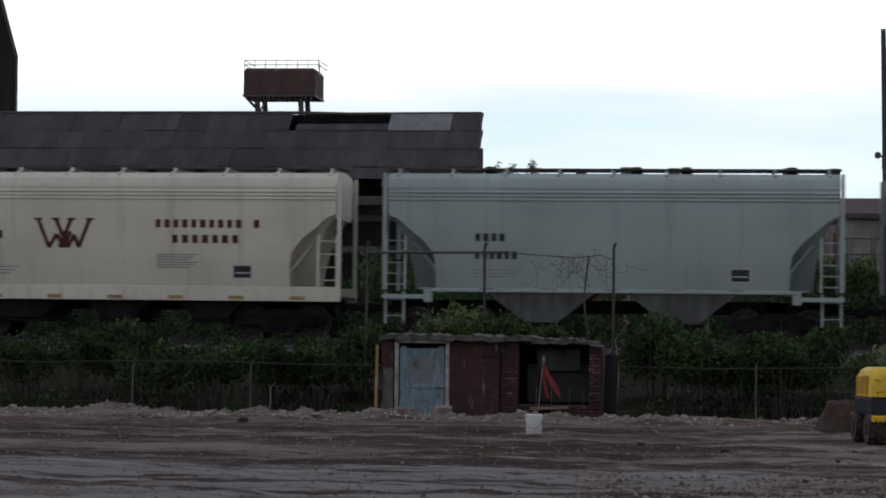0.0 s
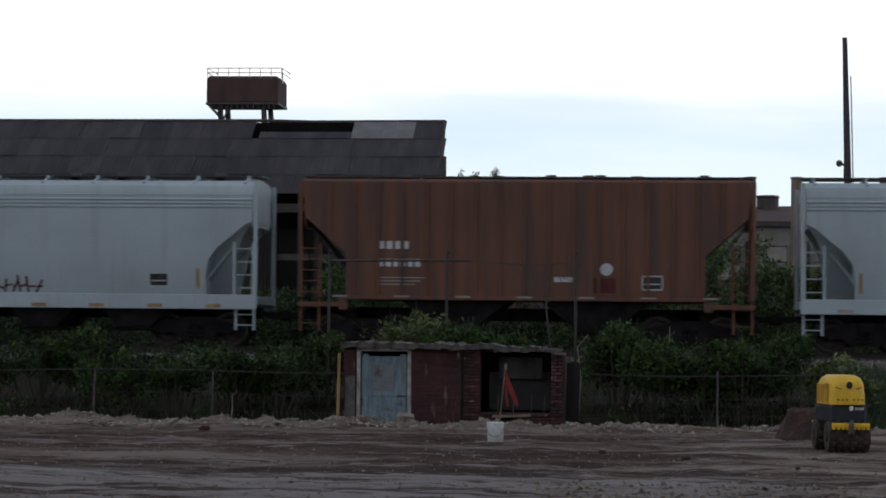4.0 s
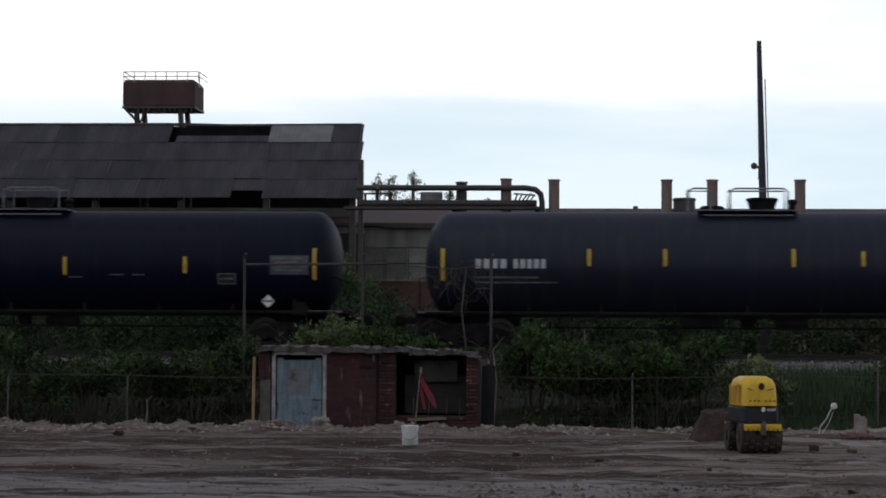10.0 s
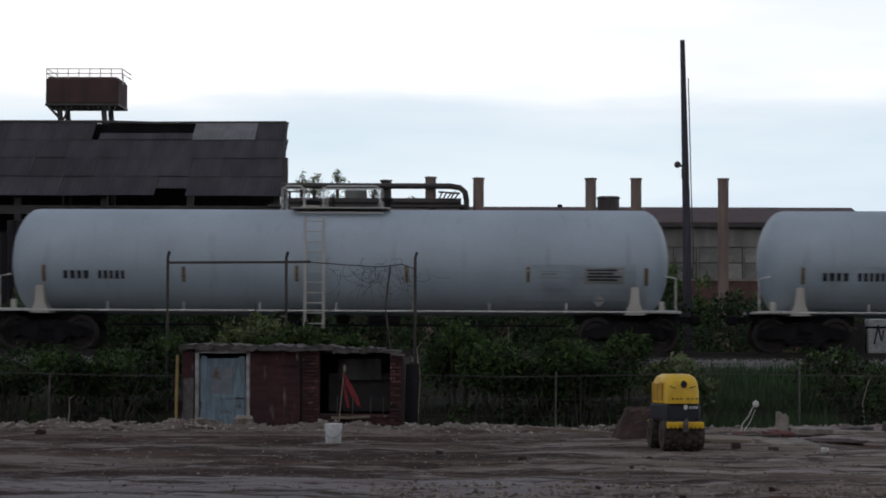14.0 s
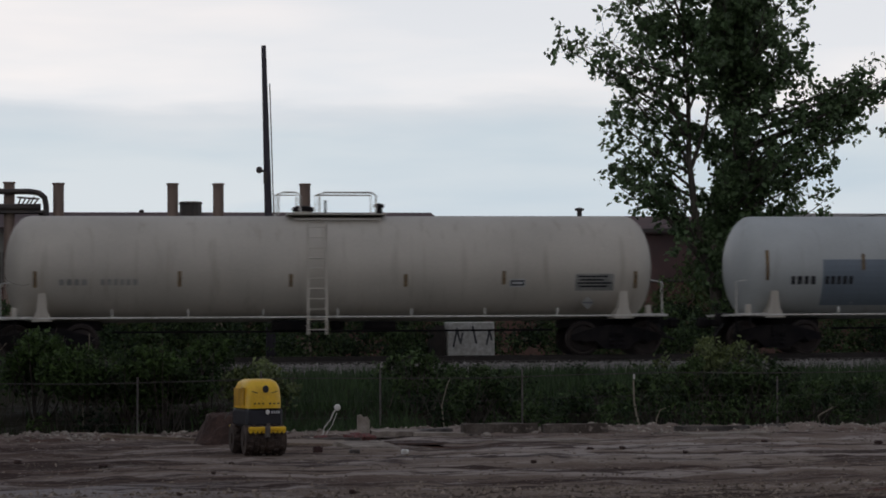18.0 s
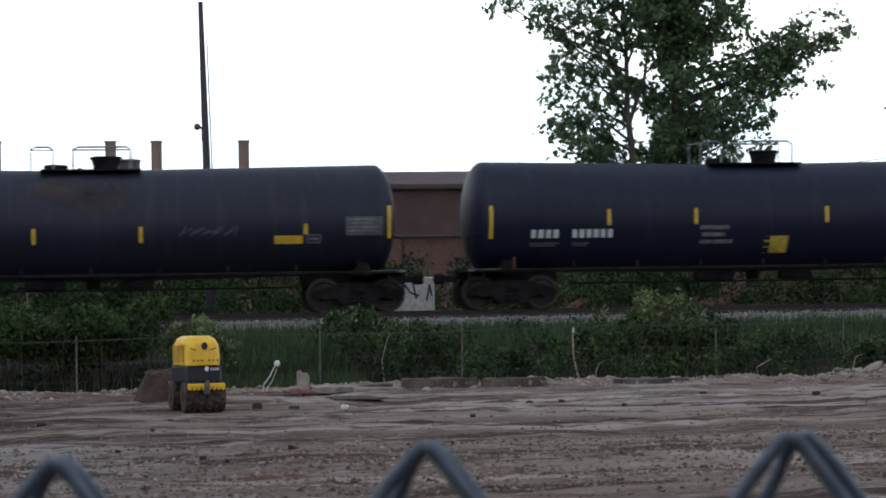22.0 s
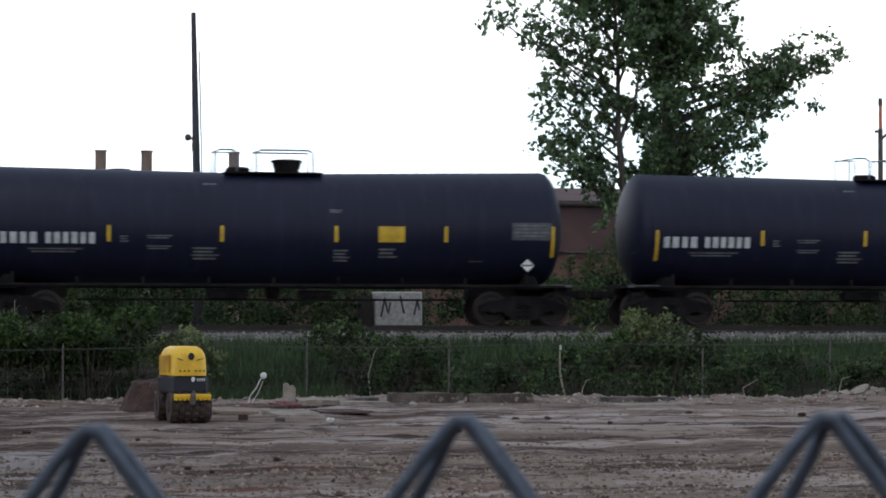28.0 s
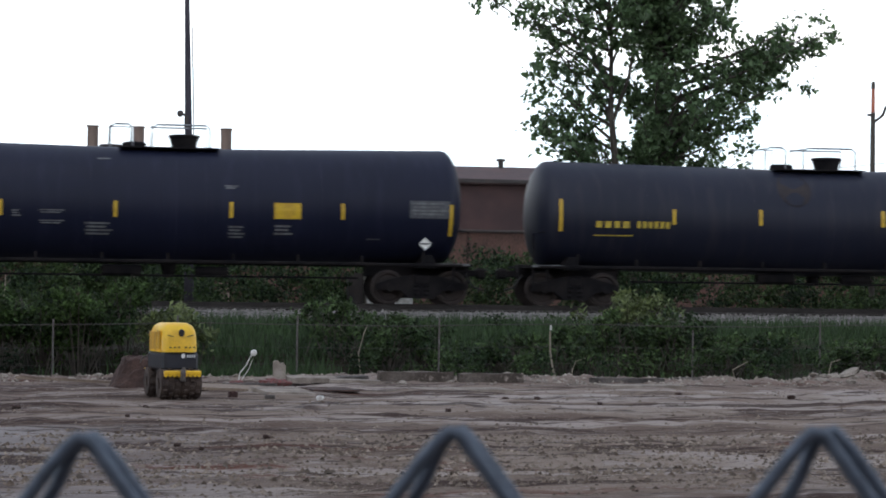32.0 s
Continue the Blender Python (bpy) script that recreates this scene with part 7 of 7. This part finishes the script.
# painted marks of the tank cars: strips (x, low, high), words (x0, x1, low, high, letters), small print (x0, x1, low, high, rows)
SIGNS = {
    "old_one": dict(strips=((-8.2, 1.95, 2.82), (-4.25, 2.36, 2.82), (-2.21, 2.36, 2.82), (1.22, 2.35, 2.83), (3.07, 2.37, 2.77), (4.85, 2.33, 2.77), (8.14, 1.87, 2.74)),
                    words=((-7.35, -6.45, 2.29, 2.54, 4), (-6.32, -5.39, 2.29, 2.54, 5)), small=((-7.34, -5.38, 1.98, 2.07, 1), (-7.34, -4.8, 1.86, 1.93, 1), (-7.3, -6.9, 1.70, 1.76, 1)),
                    plate=(6.39, 6.91, 1.9, 2.17), stencil=(6.91, 7.99, 2.13, 2.69), panel=(3.83, 4.71, 1.61, 1.82), panel_paint="dim_yellow", diamond=(7.95, 1.46)),
    "old_two": dict(strips=((-8.08, 1.98, 2.85), (-5.43, 2.14, 2.59), (-3.24, 2.12, 2.56), (-1.35, 2.16, 2.57), (1.51, 2.08, 2.57), (4.82, 2.13, 2.58), (8.36, 1.96, 2.82)),
                    words=((-7.37, -6.62, 2.15, 2.37, 4), (-6.52, -5.77, 2.15, 2.37, 5)), small=((-7.33, -6.54, 1.8, 1.96, 2), (1.59, 2.04, 1.98, 2.03, 1), (2.73, 3.2, 2.05, 2.10, 1), (3.35, 3.75, 2.05, 2.10, 1)),
                    plate=(5.71, 6.21, 1.83, 2.13), stencil=(7.15, 8.2, 2.1, 2.62), panel=(-5.14, -4.34, 1.84, 2.12), panel_paint="yellow_post", diamond=(7.07, 1.38)),
    "white": dict(strips=((-7.95, 1.85, 2.3), (-4.14, 1.85, 2.26), (-1.07, 1.87, 2.3), (1.91, 1.85, 2.31), (5.19, 1.87, 2.28), (8.37, 1.79, 2.26)), words=((-7.45, -6.7, 1.93, 2.15, 4), (-6.5, -5.72, 1.93, 2.15, 5)),
                  small=((5.5, 6.1, 1.95, 2.2, 3),), plate=None, stencil=(6.71, 7.77, 1.83, 2.27), panel=None, panel_paint="", diamond=(7.09, 1.38)),
    "white_patched": dict(strips=((-8.14, 2.04, 2.88), (-5.37, 2.31, 2.77), (-1.65, 2.31, 2.77), (1.69, 2.34, 2.77), (5.48, 2.36, 2.76), (8.22, 2.09, 2.95)), words=((-7.49, -6.72, 1.92, 2.15, 4), (-6.5, -5.64, 1.92, 2.15, 5)), small=(),
                          plate=(6.35, 6.79, 1.83, 2.08), stencil=(6.72, 8.02, 2.37, 2.92), panel=None, panel_paint="", diamond=(6.9, 1.41)),
    "white_tan": dict(strips=((-8.1, 1.9, 2.34), (-4.27, 1.91, 2.33), (-1.28, 1.9, 2.25), (1.85, 1.89, 2.24), (4.56, 1.95, 2.31), (8.25, 1.83, 2.3)), words=((-7.5, -6.7, 1.96, 2.12, 4), (-6.4, -5.37, 1.96, 2.12, 6)), small=(),
                      plate=(4.72, 5.16, 1.88, 2.09), stencil=(6.56, 7.64, 1.77, 2.23), panel=None, panel_paint="", diamond=(6.93, 1.44)),
    "black_satin": dict(strips=((-7.78, 1.99, 2.82), (-4.29, 2.37, 2.71), (-1.5, 2.37, 2.78), (1.49, 2.38, 2.72), (4.8, 2.39, 2.82), (8.14, 2.27, 3.0)), words=((-6.77, -5.85, 1.93, 2.14, 4), (-5.45, -4.24, 1.93, 2.14, 6)),
                        small=((-6.77, -6.3, 1.68, 1.76, 1), (-6.05, -5.5, 1.66, 1.76, 1), (-5.2, -4.7, 1.66, 1.78, 2), (-1.86, -1.05, 1.99, 2.32, 3), (0.1, 0.75, 1.75, 1.85, 1), (6.3, 6.9, 2.05, 2.12, 1)), plate=(5.41, 5.94, 1.71, 1.97), stencil=(6.86, 7.93, 2.29, 2.83),
                        panel=(0.98, 1.61, 1.67, 2.23), panel_paint="lettering_yellow", second=(1.68, 2.41, 1.62, 1.92), diamond=(6.43, 1.53)),
    "black_satin_low": dict(strips=((-7.8, 1.95, 2.85), (-4.47, 2.29, 2.73), (-1.98, 2.29, 2.73), (1.83, 2.3, 2.76), (4.84, 2.3, 2.77), (8.1, 2.2, 3.0)), words=((-6.71, -5.86, 1.95, 2.18, 4), (-5.54, -4.33, 1.95, 2.18, 6)),
                            small=((-6.71, -5.75, 1.7, 1.82, 2), (-5.5, -4.95, 1.7, 1.82, 2), (-1.85, -0.9, 1.66, 2.25, 3), (6.1, 6.6, 2.36, 2.43, 1)), plate=(5.5, 6.1, 1.62, 1.93), stencil=(6.75, 7.79, 2.31, 2.85),
                            panel=(0.03, 0.72, 1.47, 1.94), panel_paint="lettering_yellow", diamond=(6.43, 1.52)),
    "black_yellow": dict(strips=((-7.9, 1.83, 2.71), (-4.27, 1.93, 2.36), (-1.5, 1.93, 2.35), (1.33, 1.95, 2.38), (5.77, 2.13, 2.42), (8.06, 2.0, 2.89)), words=((-6.81, -6.0, 2.13, 2.37, 4), (-5.85, -4.95, 2.13, 2.37, 6)),
                         small=((-6.78, -5.6, 2.46, 2.52, 1), (-6.78, -5.35, 1.85, 2.0, 2)), plate=(5.80, 6.18, 1.89, 2.13), stencil=(6.86, 7.88, 2.09, 2.6), panel=(4.92, 5.69, 1.88, 2.1), panel_paint="reflector_yellow", diamond=None),
    "black_yellow_plain": dict(strips=((-7.72, 2.07, 2.97), (-4.48, 2.3, 2.73), (-1.96, 2.32, 2.77), (1.65, 2.33, 2.79), (4.18, 2.36, 2.79), (7.73, 2.16, 3.01)), words=((-6.76, -5.73, 2.19, 2.37, 4), (-5.57, -4.58, 2.19, 2.38, 6)),
                               small=((-6.78, -5.49, 1.94, 1.99, 1),), plate=(5.6, 6.05, 1.79, 2.05), stencil=(6.43, 7.52, 2.21, 2.66), panel=(4.54, 5.35, 1.91, 2.17), panel_paint="dim_yellow", diamond=(7.2, 1.57)),
    "black_big": dict(strips=((-7.5, 1.81, 2.66), (-4.45, 2.24, 2.67), (-1.43, 2.25, 2.68), (1.67, 2.27, 2.7), (4.7, 2.28, 2.71), (7.7, 1.88, 2.73)), words=((-7.35, -6.31, 2.18, 2.48, 4), (-6.16, -4.78, 2.18, 2.48, 6)),
                      small=((-6.57, -4.94, 1.91, 2.06, 2), (-4.15, -3.92, 2.2, 2.4, 3), (-3.44, -2.69, 2.3, 2.42, 2), (-3.44, -2.69, 2.02, 2.14, 2), (-2.23, -1.49, 1.73, 2.1, 4), (1.49, 1.89, 3.04, 3.15, 2), (1.6, 2.05, 1.7, 2.06, 4), (2.85, 3.35, 1.8, 2.1, 3), (5.4, 5.8, 1.72, 1.78, 1), (-1.9, -1.5, 3.78, 3.85, 1)),
                      plate=None, stencil=(6.54, 7.66, 2.35, 2.83), panel=(2.83, 3.56, 2.27, 2.7), panel_paint="reflector_yellow", diamond=(7.02, 1.66)),
}


def tank_car(left, right, colour, label, style):
    """Tank car: domed-end shell on stub sills with a top fittings deck; the later cars dip a little towards the middle."""
    half = (right - left) / 2
    car = thing("tank_car", pose((left + right) / 2, TRACK_Y, RAIL_Z), label, "railway wagon", "cars of the train")
    car["middle"] = (left + right) / 2 + AHEAD
    white, old = style.startswith("white"), style.startswith("old")
    R, C, sag = (1.46, 2.43, 0.0) if white or old else (1.58, 2.73, 0.125) if style == "black_big" else (1.54, 2.61, 0.115) if style.startswith("black_satin") else (1.52, 2.57, 0.125)
    th = half - 0.12
    hd = 0.72 if white or old else 0.55
    sink = lambda x: sag * (1 - min(1.0, abs(x) / th))

    def shell():
        prof = [(-th, 0.02)]
        for i in range(1, 9):
            a = math.pi / 2 * i / 8
            prof.append((-th + hd * (1 - math.cos(a)), R * math.sin(a)))
        prof += [(x * (th - hd), R) for x in (-0.6, -0.2, 0.0, 0.2, 0.6)]
        for i in range(8, 0, -1):
            a = math.pi / 2 * i / 8
            prof.append((th - hd * (1 - math.cos(a)), R * math.sin(a)))
        prof.append((th, 0.02))
        s = Shape().lathe(prof, 56, "x", (0, 0, C))
        s.v = [(x, y, z - sink(x)) for x, y, z in s.v]
        return s.mesh("shell", colour, True)

    def marks(lift=0.0):
        return Marks(None, R + lift, C, sag=sag, reach=th)

    part("shell", cached(("shell", colour, round(half, 1), style), shell), colour, car, smooth=True)
    for f in (-0.62, -0.25, 0.12, 0.5):
        x = f * half
        part("weld_band", Shape().lathe([(x - 0.03, R - 0.02), (x - 0.02, R + 0.004), (x + 0.02, R + 0.004), (x + 0.03, R - 0.02)], 48, "x", (0, 0, C - sink(x))), colour, car, smooth=True)
    if style == "white_patched":
        marks().field(-6.54, -0.97, 1.34, 2.61).field(-0.22, 7.85, 1.34, 2.45).put("grey_patch", "primer_grey", car, "dull grey repainted lower side")
    if style == "black_yellow":
        rnd = jitter(41)
        m = marks(0.002)
        for x, z, r in ((0.55, 3.24, 0.46), (0.2, 3.3, 0.5), (-0.2, 3.34, 0.46), (-0.6, 3.36, 0.42), (-0.95, 3.42, 0.33), (-1.25, 3.46, 0.24), (0.0, 3.06, 0.3)):
            m.r += 0.0006
            m.disc(x, z, r)
        m.put("dust_patch", "dust_brown", car, "dusty brown stain below the hatch")
        m = marks(0.004)
        for i in range(16):
            x = 2.35 + 0.1 * i
            m.bar(x, 2.12 + 0.05 * (i % 3), x + rnd.uniform(0.05, 0.22), 2.2 + rnd.uniform(0.0, 0.2), 0.05)
        m.put("painted_tag", "graffiti_dim", car, "faint grey sprayed scrawl")
    if style == "black_yellow_plain":
        marks(0.002).disc(-0.9, 3.35, 0.5).put("dust_patch", "dust_brown", car, "dusty brown stain below the hatch")
    # underframe
    sill = "white_post" if white else "bogie_black"
    part("running_line", Shape().tube([(-half + 0.2, -1.35, 1.08), (half - 0.2, -1.35, 1.08)], 0.026 if white else 0.05, 6), sill, car, "painted side rail" if white else "")
    part("running_line", Shape().tube([(-half + 0.2, 1.35, 1.08), (half - 0.2, 1.35, 1.08)], 0.05, 6), sill, car)
    for i in range(7):
        x = -half + 3.0 + (2 * half - 6.0) * i / 6
        part("rail_bracket", Shape().box((x, -1.28, 1.18), (0.035 if white else 0.07, 0.14, 0.26)), sill, car)
    for k in (-1, 1):
        part("stub_sill", Shape().box((k * (half - 1.3), 0, 0.95), (2.9, 0.55, 0.4), bevel=0.03), "bogie_black", car)
        cx, top = k * (half - 1.15), 1.75 if white else 1.36
        part("bolster_plate", Shape().slab([(cx - 0.28, 1.0), (cx + 0.28, 1.0), (cx + 0.14, 1.28), (cx + 0.10, top), (cx - 0.10, top), (cx - 0.14, 1.28)], -1.36, 1.36), "tan_paint" if white else "bogie_black", car)
        part("end_platform", Shape().box((k * (half - 0.55), 0, 1.08), (1.3, 2.7, 0.06)), sill if white else "bogie_black", car)
        part("platform_edge", Shape().box((k * (half - 0.45), -1.36, 1.10), (0.9, 0.04, 0.06)), "white_post" if white else "lettering_dim", car)
        part("hand_rail", Shape().tube([(k * (half - 0.05), -1.3, 1.1), (k * (half - 0.05), -1.3, 2.0), (k * (half - 0.35), -1.32, 2.05)], 0.022, 6), sill, car)
        part("step", ladder(k * (half - 0.25), -1.3, 0.45, 1.08, 0.4, 2), "bogie_black", car)
        if not white:
            part("saddle_post", Shape().box((k * (half - 1.3), -1.34, 1.26), (0.08, 0.07, 0.36), bevel=0.012), "maroon" if style.startswith("black_satin") else "bogie_black", car)
        else:
            part("valve_box", Shape().box((k * (half - 0.42), -1.2, 1.24), (0.14, 0.16, 0.26), bevel=0.02), "tan_paint", car)
    part("brake_gear", Shape().box((-1.2, -0.5, 0.85), (1.1, 0.4, 0.3), bevel=0.05).lathe([(-0.4, 0.15), (0.5, 0.15)], 12, "x", (1.2, -0.4, 0.82)).tube([(-half + 3, -0.6, 0.7), (half - 3, -0.6, 0.7)], 0.03, 5), "bogie_black", car)
    part("bottom_outlet", Shape().lathe([(0.66, 0.16), (0.9, 0.2), (1.15, 0.26)], 14, at=(0.1, 0, 0)), "bogie_black", car)
    # top fittings
    T = C + R - sag
    deck = "tan_paint" if white else "bogie_black"
    plate = Shape().box((0.05, 0, T + (0.02 if white or old else -0.005)), (2.7, 1.5, 0.035))
    if white or old:
        plate.box((0.05, -0.8, T - 0.12), (2.4, 0.05, 0.04))
    part("top_deck", plate, deck if white else "lettering_dim" if old else "bogie_black", car)
    hatch = [(T - 0.1, 0.34), (T + 0.10, 0.35), (T + 0.30, 0.41), (T + 0.32, 0.44), (T + 0.37, 0.44), (T + 0.39, 0.38)]
    if not white:
        part("manway", Shape().lathe(hatch, 18, at=(0.48, 0, 0)), deck, car, smooth=True)
        part("manway_cover", Shape().lathe([(T - 0.05, 0.32), (T + 0.12, 0.34), (T + 0.17, 0.28)], 14, at=(-0.88, 0, 0)), "bogie_black", car)
    else:
        part("manway", Shape().lathe([(T - 0.1, 0.25), (T + 0.12, 0.25), (T + 0.14, 0.20)], 18, at=(-0.82, 0, 0)), deck, car, smooth=True)
        part("manway_cover", Shape().lathe([(T + 0.12, 0.27), (T + 0.15, 0.31), (T + 0.24, 0.30), (T + 0.28, 0.16)], 14, at=(-0.82, 0, 0)), "bogie_black", car)
        part("vent_pipe", Shape().tube([(-0.2, 0, T - 0.05), (-0.2, 0, T + 0.44)], 0.035, 8), "bogie_black", car)
    if style == "white_patched":
        part("valve_dome", Shape().lathe([(T - 0.05, 0.18), (T + 0.10, 0.18), (T + 0.14, 0.22), (T + 0.46, 0.22), (T + 0.54, 0.18), (T + 0.57, 0.06)], 18, at=(0.46, 0, 0)), "stencil_grey", car, "grey domed valve cover", smooth=True)
    if white or old:
        part("valve", Shape().lathe([(T - 0.05, 0.10), (T + 0.22, 0.10), (T + 0.26, 0.15), (T + 0.32, 0.15), (T + 0.36, 0.05)], 10, at=(1.3, 0, 0)), "bogie_black", car)
    rail = "rail_grey" if not white else "white_post"
    for x0, x1 in ((-1.55, -0.95), (-0.42, 1.14)):
        part("top_rail", Shape().tube([(x0, -0.6, T), (x0, -0.6, T + 0.54), (x0 + 0.12, -0.6, T + 0.62), (x1 - 0.12, -0.6, T + 0.62), (x1, -0.6, T + 0.54), (x1, -0.6, T)], 0.026, 6), rail, car)
        part("top_rail", Shape().tube([(x0, 0.6, T), (x0, 0.6, T + 0.62), (x1, 0.6, T + 0.62), (x1, 0.6, T)], 0.024, 6), rail, car)
        part("top_rail", Shape().tube([(x0, -0.6, T + 0.59), (x0, 0.6, T + 0.59)], 0.018, 6), rail, car)
    if white:
        part("side_ladder", ladder(-0.58, -R - 0.12, 0.6, T - 0.25, 0.5, 11), "tan_paint", car)
    else:
        part("weld_band", Shape().lathe([(-0.22, R - 0.02), (-0.2, R + 0.008), (0.2, R + 0.008), (0.22, R - 0.02)], 48, "x", (0, 0, C - sag)), colour, car, smooth=True)
    # markings
    sign = SIGNS[style]
    strip = "reflector_yellow" if not white else "reflector_dull"
    for x, low, high in sign["strips"]:
        marks(0.004).field(x - 0.05, x + 0.05, low, high).put("reflector_strip", strip, car)
    ink = "lettering_yellow" if style.startswith("black_yellow") else "lettering_black" if style in ("white", "white_patched") else "lettering_faded" if white else "lettering_white"
    m = marks(0.006)
    for word in sign["words"]:
        m.word(*word)
    m.put("reporting_mark", ink, car)
    small = "lettering_faded" if white else "lettering_yellow" if style.startswith("black_yellow") else "lettering_dim"
    for rows in sign["small"]:
        marks().print_rows(*rows).put("small_print", small, car)
    x0, x1, z0, z1 = sign["stencil"]
    part("stencil_panel", marks(0.004).field(x0, x1, z0, z1).s, "lettering_faded" if white else "stencil_grey", car)
    marks(0.010).print_rows(x0 + 0.06, x1 - 0.06, z0 + 0.05, z1 - 0.05, 4).put("stencil_block", "lettering_black" if white else "lettering_dim", car)
    if sign["diamond"]:
        dx, dz = sign["diamond"]
        m = marks(0.006)
        m.s.add([(dx + a, m.depth(dx, dz + 0.18) - 0.02, dz + b) for a, b in ((-0.18, 0), (0, -0.18), (0.18, 0), (0, 0.18))], [(0, 1, 2, 3)])
        m.put("hazard_diamond", "lettering_faded" if white else "white_plastic", car, "small white diamond placard")
        flat = m.depth(dx, dz + 0.18) - 0.024
        band = marks(0.006)
        band.s.add([(dx + a, flat, dz + b) for a, b in ((-0.15, -0.025), (0.15, -0.025), (0.15, 0.025), (-0.15, 0.025))], [(0, 1, 2, 3)])
        band.put("placard_bar", "lettering_dim", car)
    if sign["panel"]:
        marks().field(*sign["panel"]).put("yellow_panel", sign["panel_paint"], car, "plain yellow panel")
    if "second" in sign:
        marks().field(*sign["second"]).put("dim_panel", "dim_yellow", car, "faded dark yellow panel")
    if sign["plate"]:
        x0, x1, z0, z1 = sign["plate"]
        marks().field(x0, x1, z0, z1).put("data_plate", "lettering_black", car)
        marks(0.006).outline(x0, x1, z0, z1).field(x0 + 0.07, x1 - 0.07, (z0 + z1) / 2 - 0.03, (z0 + z1) / 2 + 0.03).put("plate_border", "lettering_white" if white else "lettering_dim", car)
    wheels = add_bogies(car, (-(half - 1.3), half - 1.3))
    add_couplers(car, half - 0.05)
    return car, wheels


TRAIN = []


def build_train():
    hop = lambda l, r, c, lab, st: TRAIN.append(hopper_car(l, r, c, lab, st))
    tank = lambda l, r, c, lab, st: TRAIN.append(tank_car(l, r, c, lab, st))
    hop(0.15, 12.6, "green_grey_paint", "grey green covered hopper car", "plain")
    hop(-13.41, -0.96, "green_grey_paint", "grey green covered hopper car", "plain")
    hop(-27.07, -14.52, "cream_paint", "cream covered hopper car with dark red emblem", "cream")
    hop(-40.55, -28.04, "cream_paint", "cream covered hopper car with blue sprayed tag", "cream")
    graffiti(TRAIN[-1][0], "blue", 6.25)
    hop(-53.75, -41.8, "blue_grey_paint", "pale blue grey covered hopper car", "sill")
    hop(-67.31, -54.9, "rust_paint", "rusty brown ribbed covered hopper car", "rust")
    hop(-80.54, -68.4, "blue_grey_paint", "pale blue grey hopper car with a dark red tag", "graffiti")
    graffiti(TRAIN[-1][0], "red", 6.1)
    hop(-94.10, -81.82, "blue_grey_paint", "pale blue grey covered hopper car with dark lettering", "grey_named")
    hop(-107.33, -95.13, "blue_grey_paint", "pale blue grey covered hopper car", "sill")
    hop(-120.65, -108.52, "pale_green_paint", "pale green grey covered hopper car with stains", "tall")
    tank(-139.96, -122.21, "black_paint_worn", "worn black tank car with small yellow strips", "old_one")
    tank(-160.25, -142.02, "black_deep", "black tank car with white stencils", "old_two")
    tank(-180.56, -162.24, "white_paint", "bluish white tank car with a side ladder", "white")
    side = TRAIN[-1][0]
    rnd = jitter(23)
    m = Marks(None, 1.463, 2.43)
    for i in range(13):
        x, z = 1.15 + 0.085 * i, 2.72 + 0.13 * math.sin(i * 1.9)
        m.bar(x, z, x + rnd.uniform(-0.12, 0.2), z + rnd.uniform(0.12, 0.3), 0.06)
    m.put("painted_tag", "graffiti_blue", side, "small blue sprayed scrawl")
    Marks(None, 1.461, 2.43).field(-7.6, 3.36, 1.22, 2.32).put("grime_patch", "white_dull", side, "dull overpainted lower side")
    tank(-201.14, -182.7, "white_paint", "bluish white tank car with a side ladder", "white")
    Marks(None, 1.461, 2.43).field(4.6, 8.1, 1.22, 2.35).put("grime_patch", "white_dull", TRAIN[-1][0], "dull grimy lower corner")
    tank(-221.23, -203.11, "white_dusty", "white tank car with dull grey lower side", "white_patched")
    tank(-241.39, -223.25, "tan_paint", "dusty cream tank car with a side ladder", "white_tan")
    tank(-260.32, -243.34, "black_paint", "black tank car with yellow panels", "black_satin")
    tank(-278.94, -262.05, "black_paint", "black tank car with one low yellow panel", "black_satin_low")
    tank(-297.69, -280.67, "black_paint_worn", "worn black tank car with yellow lettering blocks", "black_yellow")
    for l, r in ((-315.94, -299.35), (-334.11, -317.65), (-352.38, -335.8), (-370.54, -353.98), (-388.70, -372.28)):
        tank(l, r, "black_paint", "black tank car with white lettering blocks and yellow panel", "black_big")
    tank(-407.41, -390.42, "black_paint_worn", "worn black tank car with dim yellow lettering blocks", "black_yellow_plain")
    tank(-425.7, -409.16, "black_paint", "black tank car with white lettering blocks and yellow panel", "black_big")


build_train()


def run(t):
    """Metres that the train has run by t seconds."""
    for (t0, s0), (t1, s1) in zip(HEAD, HEAD[1:]):
        if t <= t1:
            return s0 + (s1 - s0) * (t - t0) / (t1 - t0)
    return HEAD[-1][1]


def motions():
    for ob, px, pz, swing in RIBBONS:
        walk(ob, [(t, pose(px, 0, pz, 0, swing * a, 0)) for t, a in BREEZE])
    for car, wheels in TRAIN:
        mid = car["middle"]
        walk(car, [(t, pose(mid + s, TRACK_Y, RAIL_Z)) for t, s in HEAD])
        # wheels turn while their car is near
        near = [k / 20 for k in range(641) if abs(mid + run(k / 20) - 3) < 29]
        for w in wheels:
            base = w.matrix_basis.translation.copy()
            turn = lambda t: pose(*base, 0, math.degrees(run(t) / 0.46) % 360, 0)
            rows = [(t, turn(t)) for t in near]
            if near and near[0] > 0:
                rows.insert(0, (0, turn(near[0])))
            if near and near[-1] < 32:
                rows.append((32, turn(near[-1])))
            if rows:
                walk(w, rows)


motions()
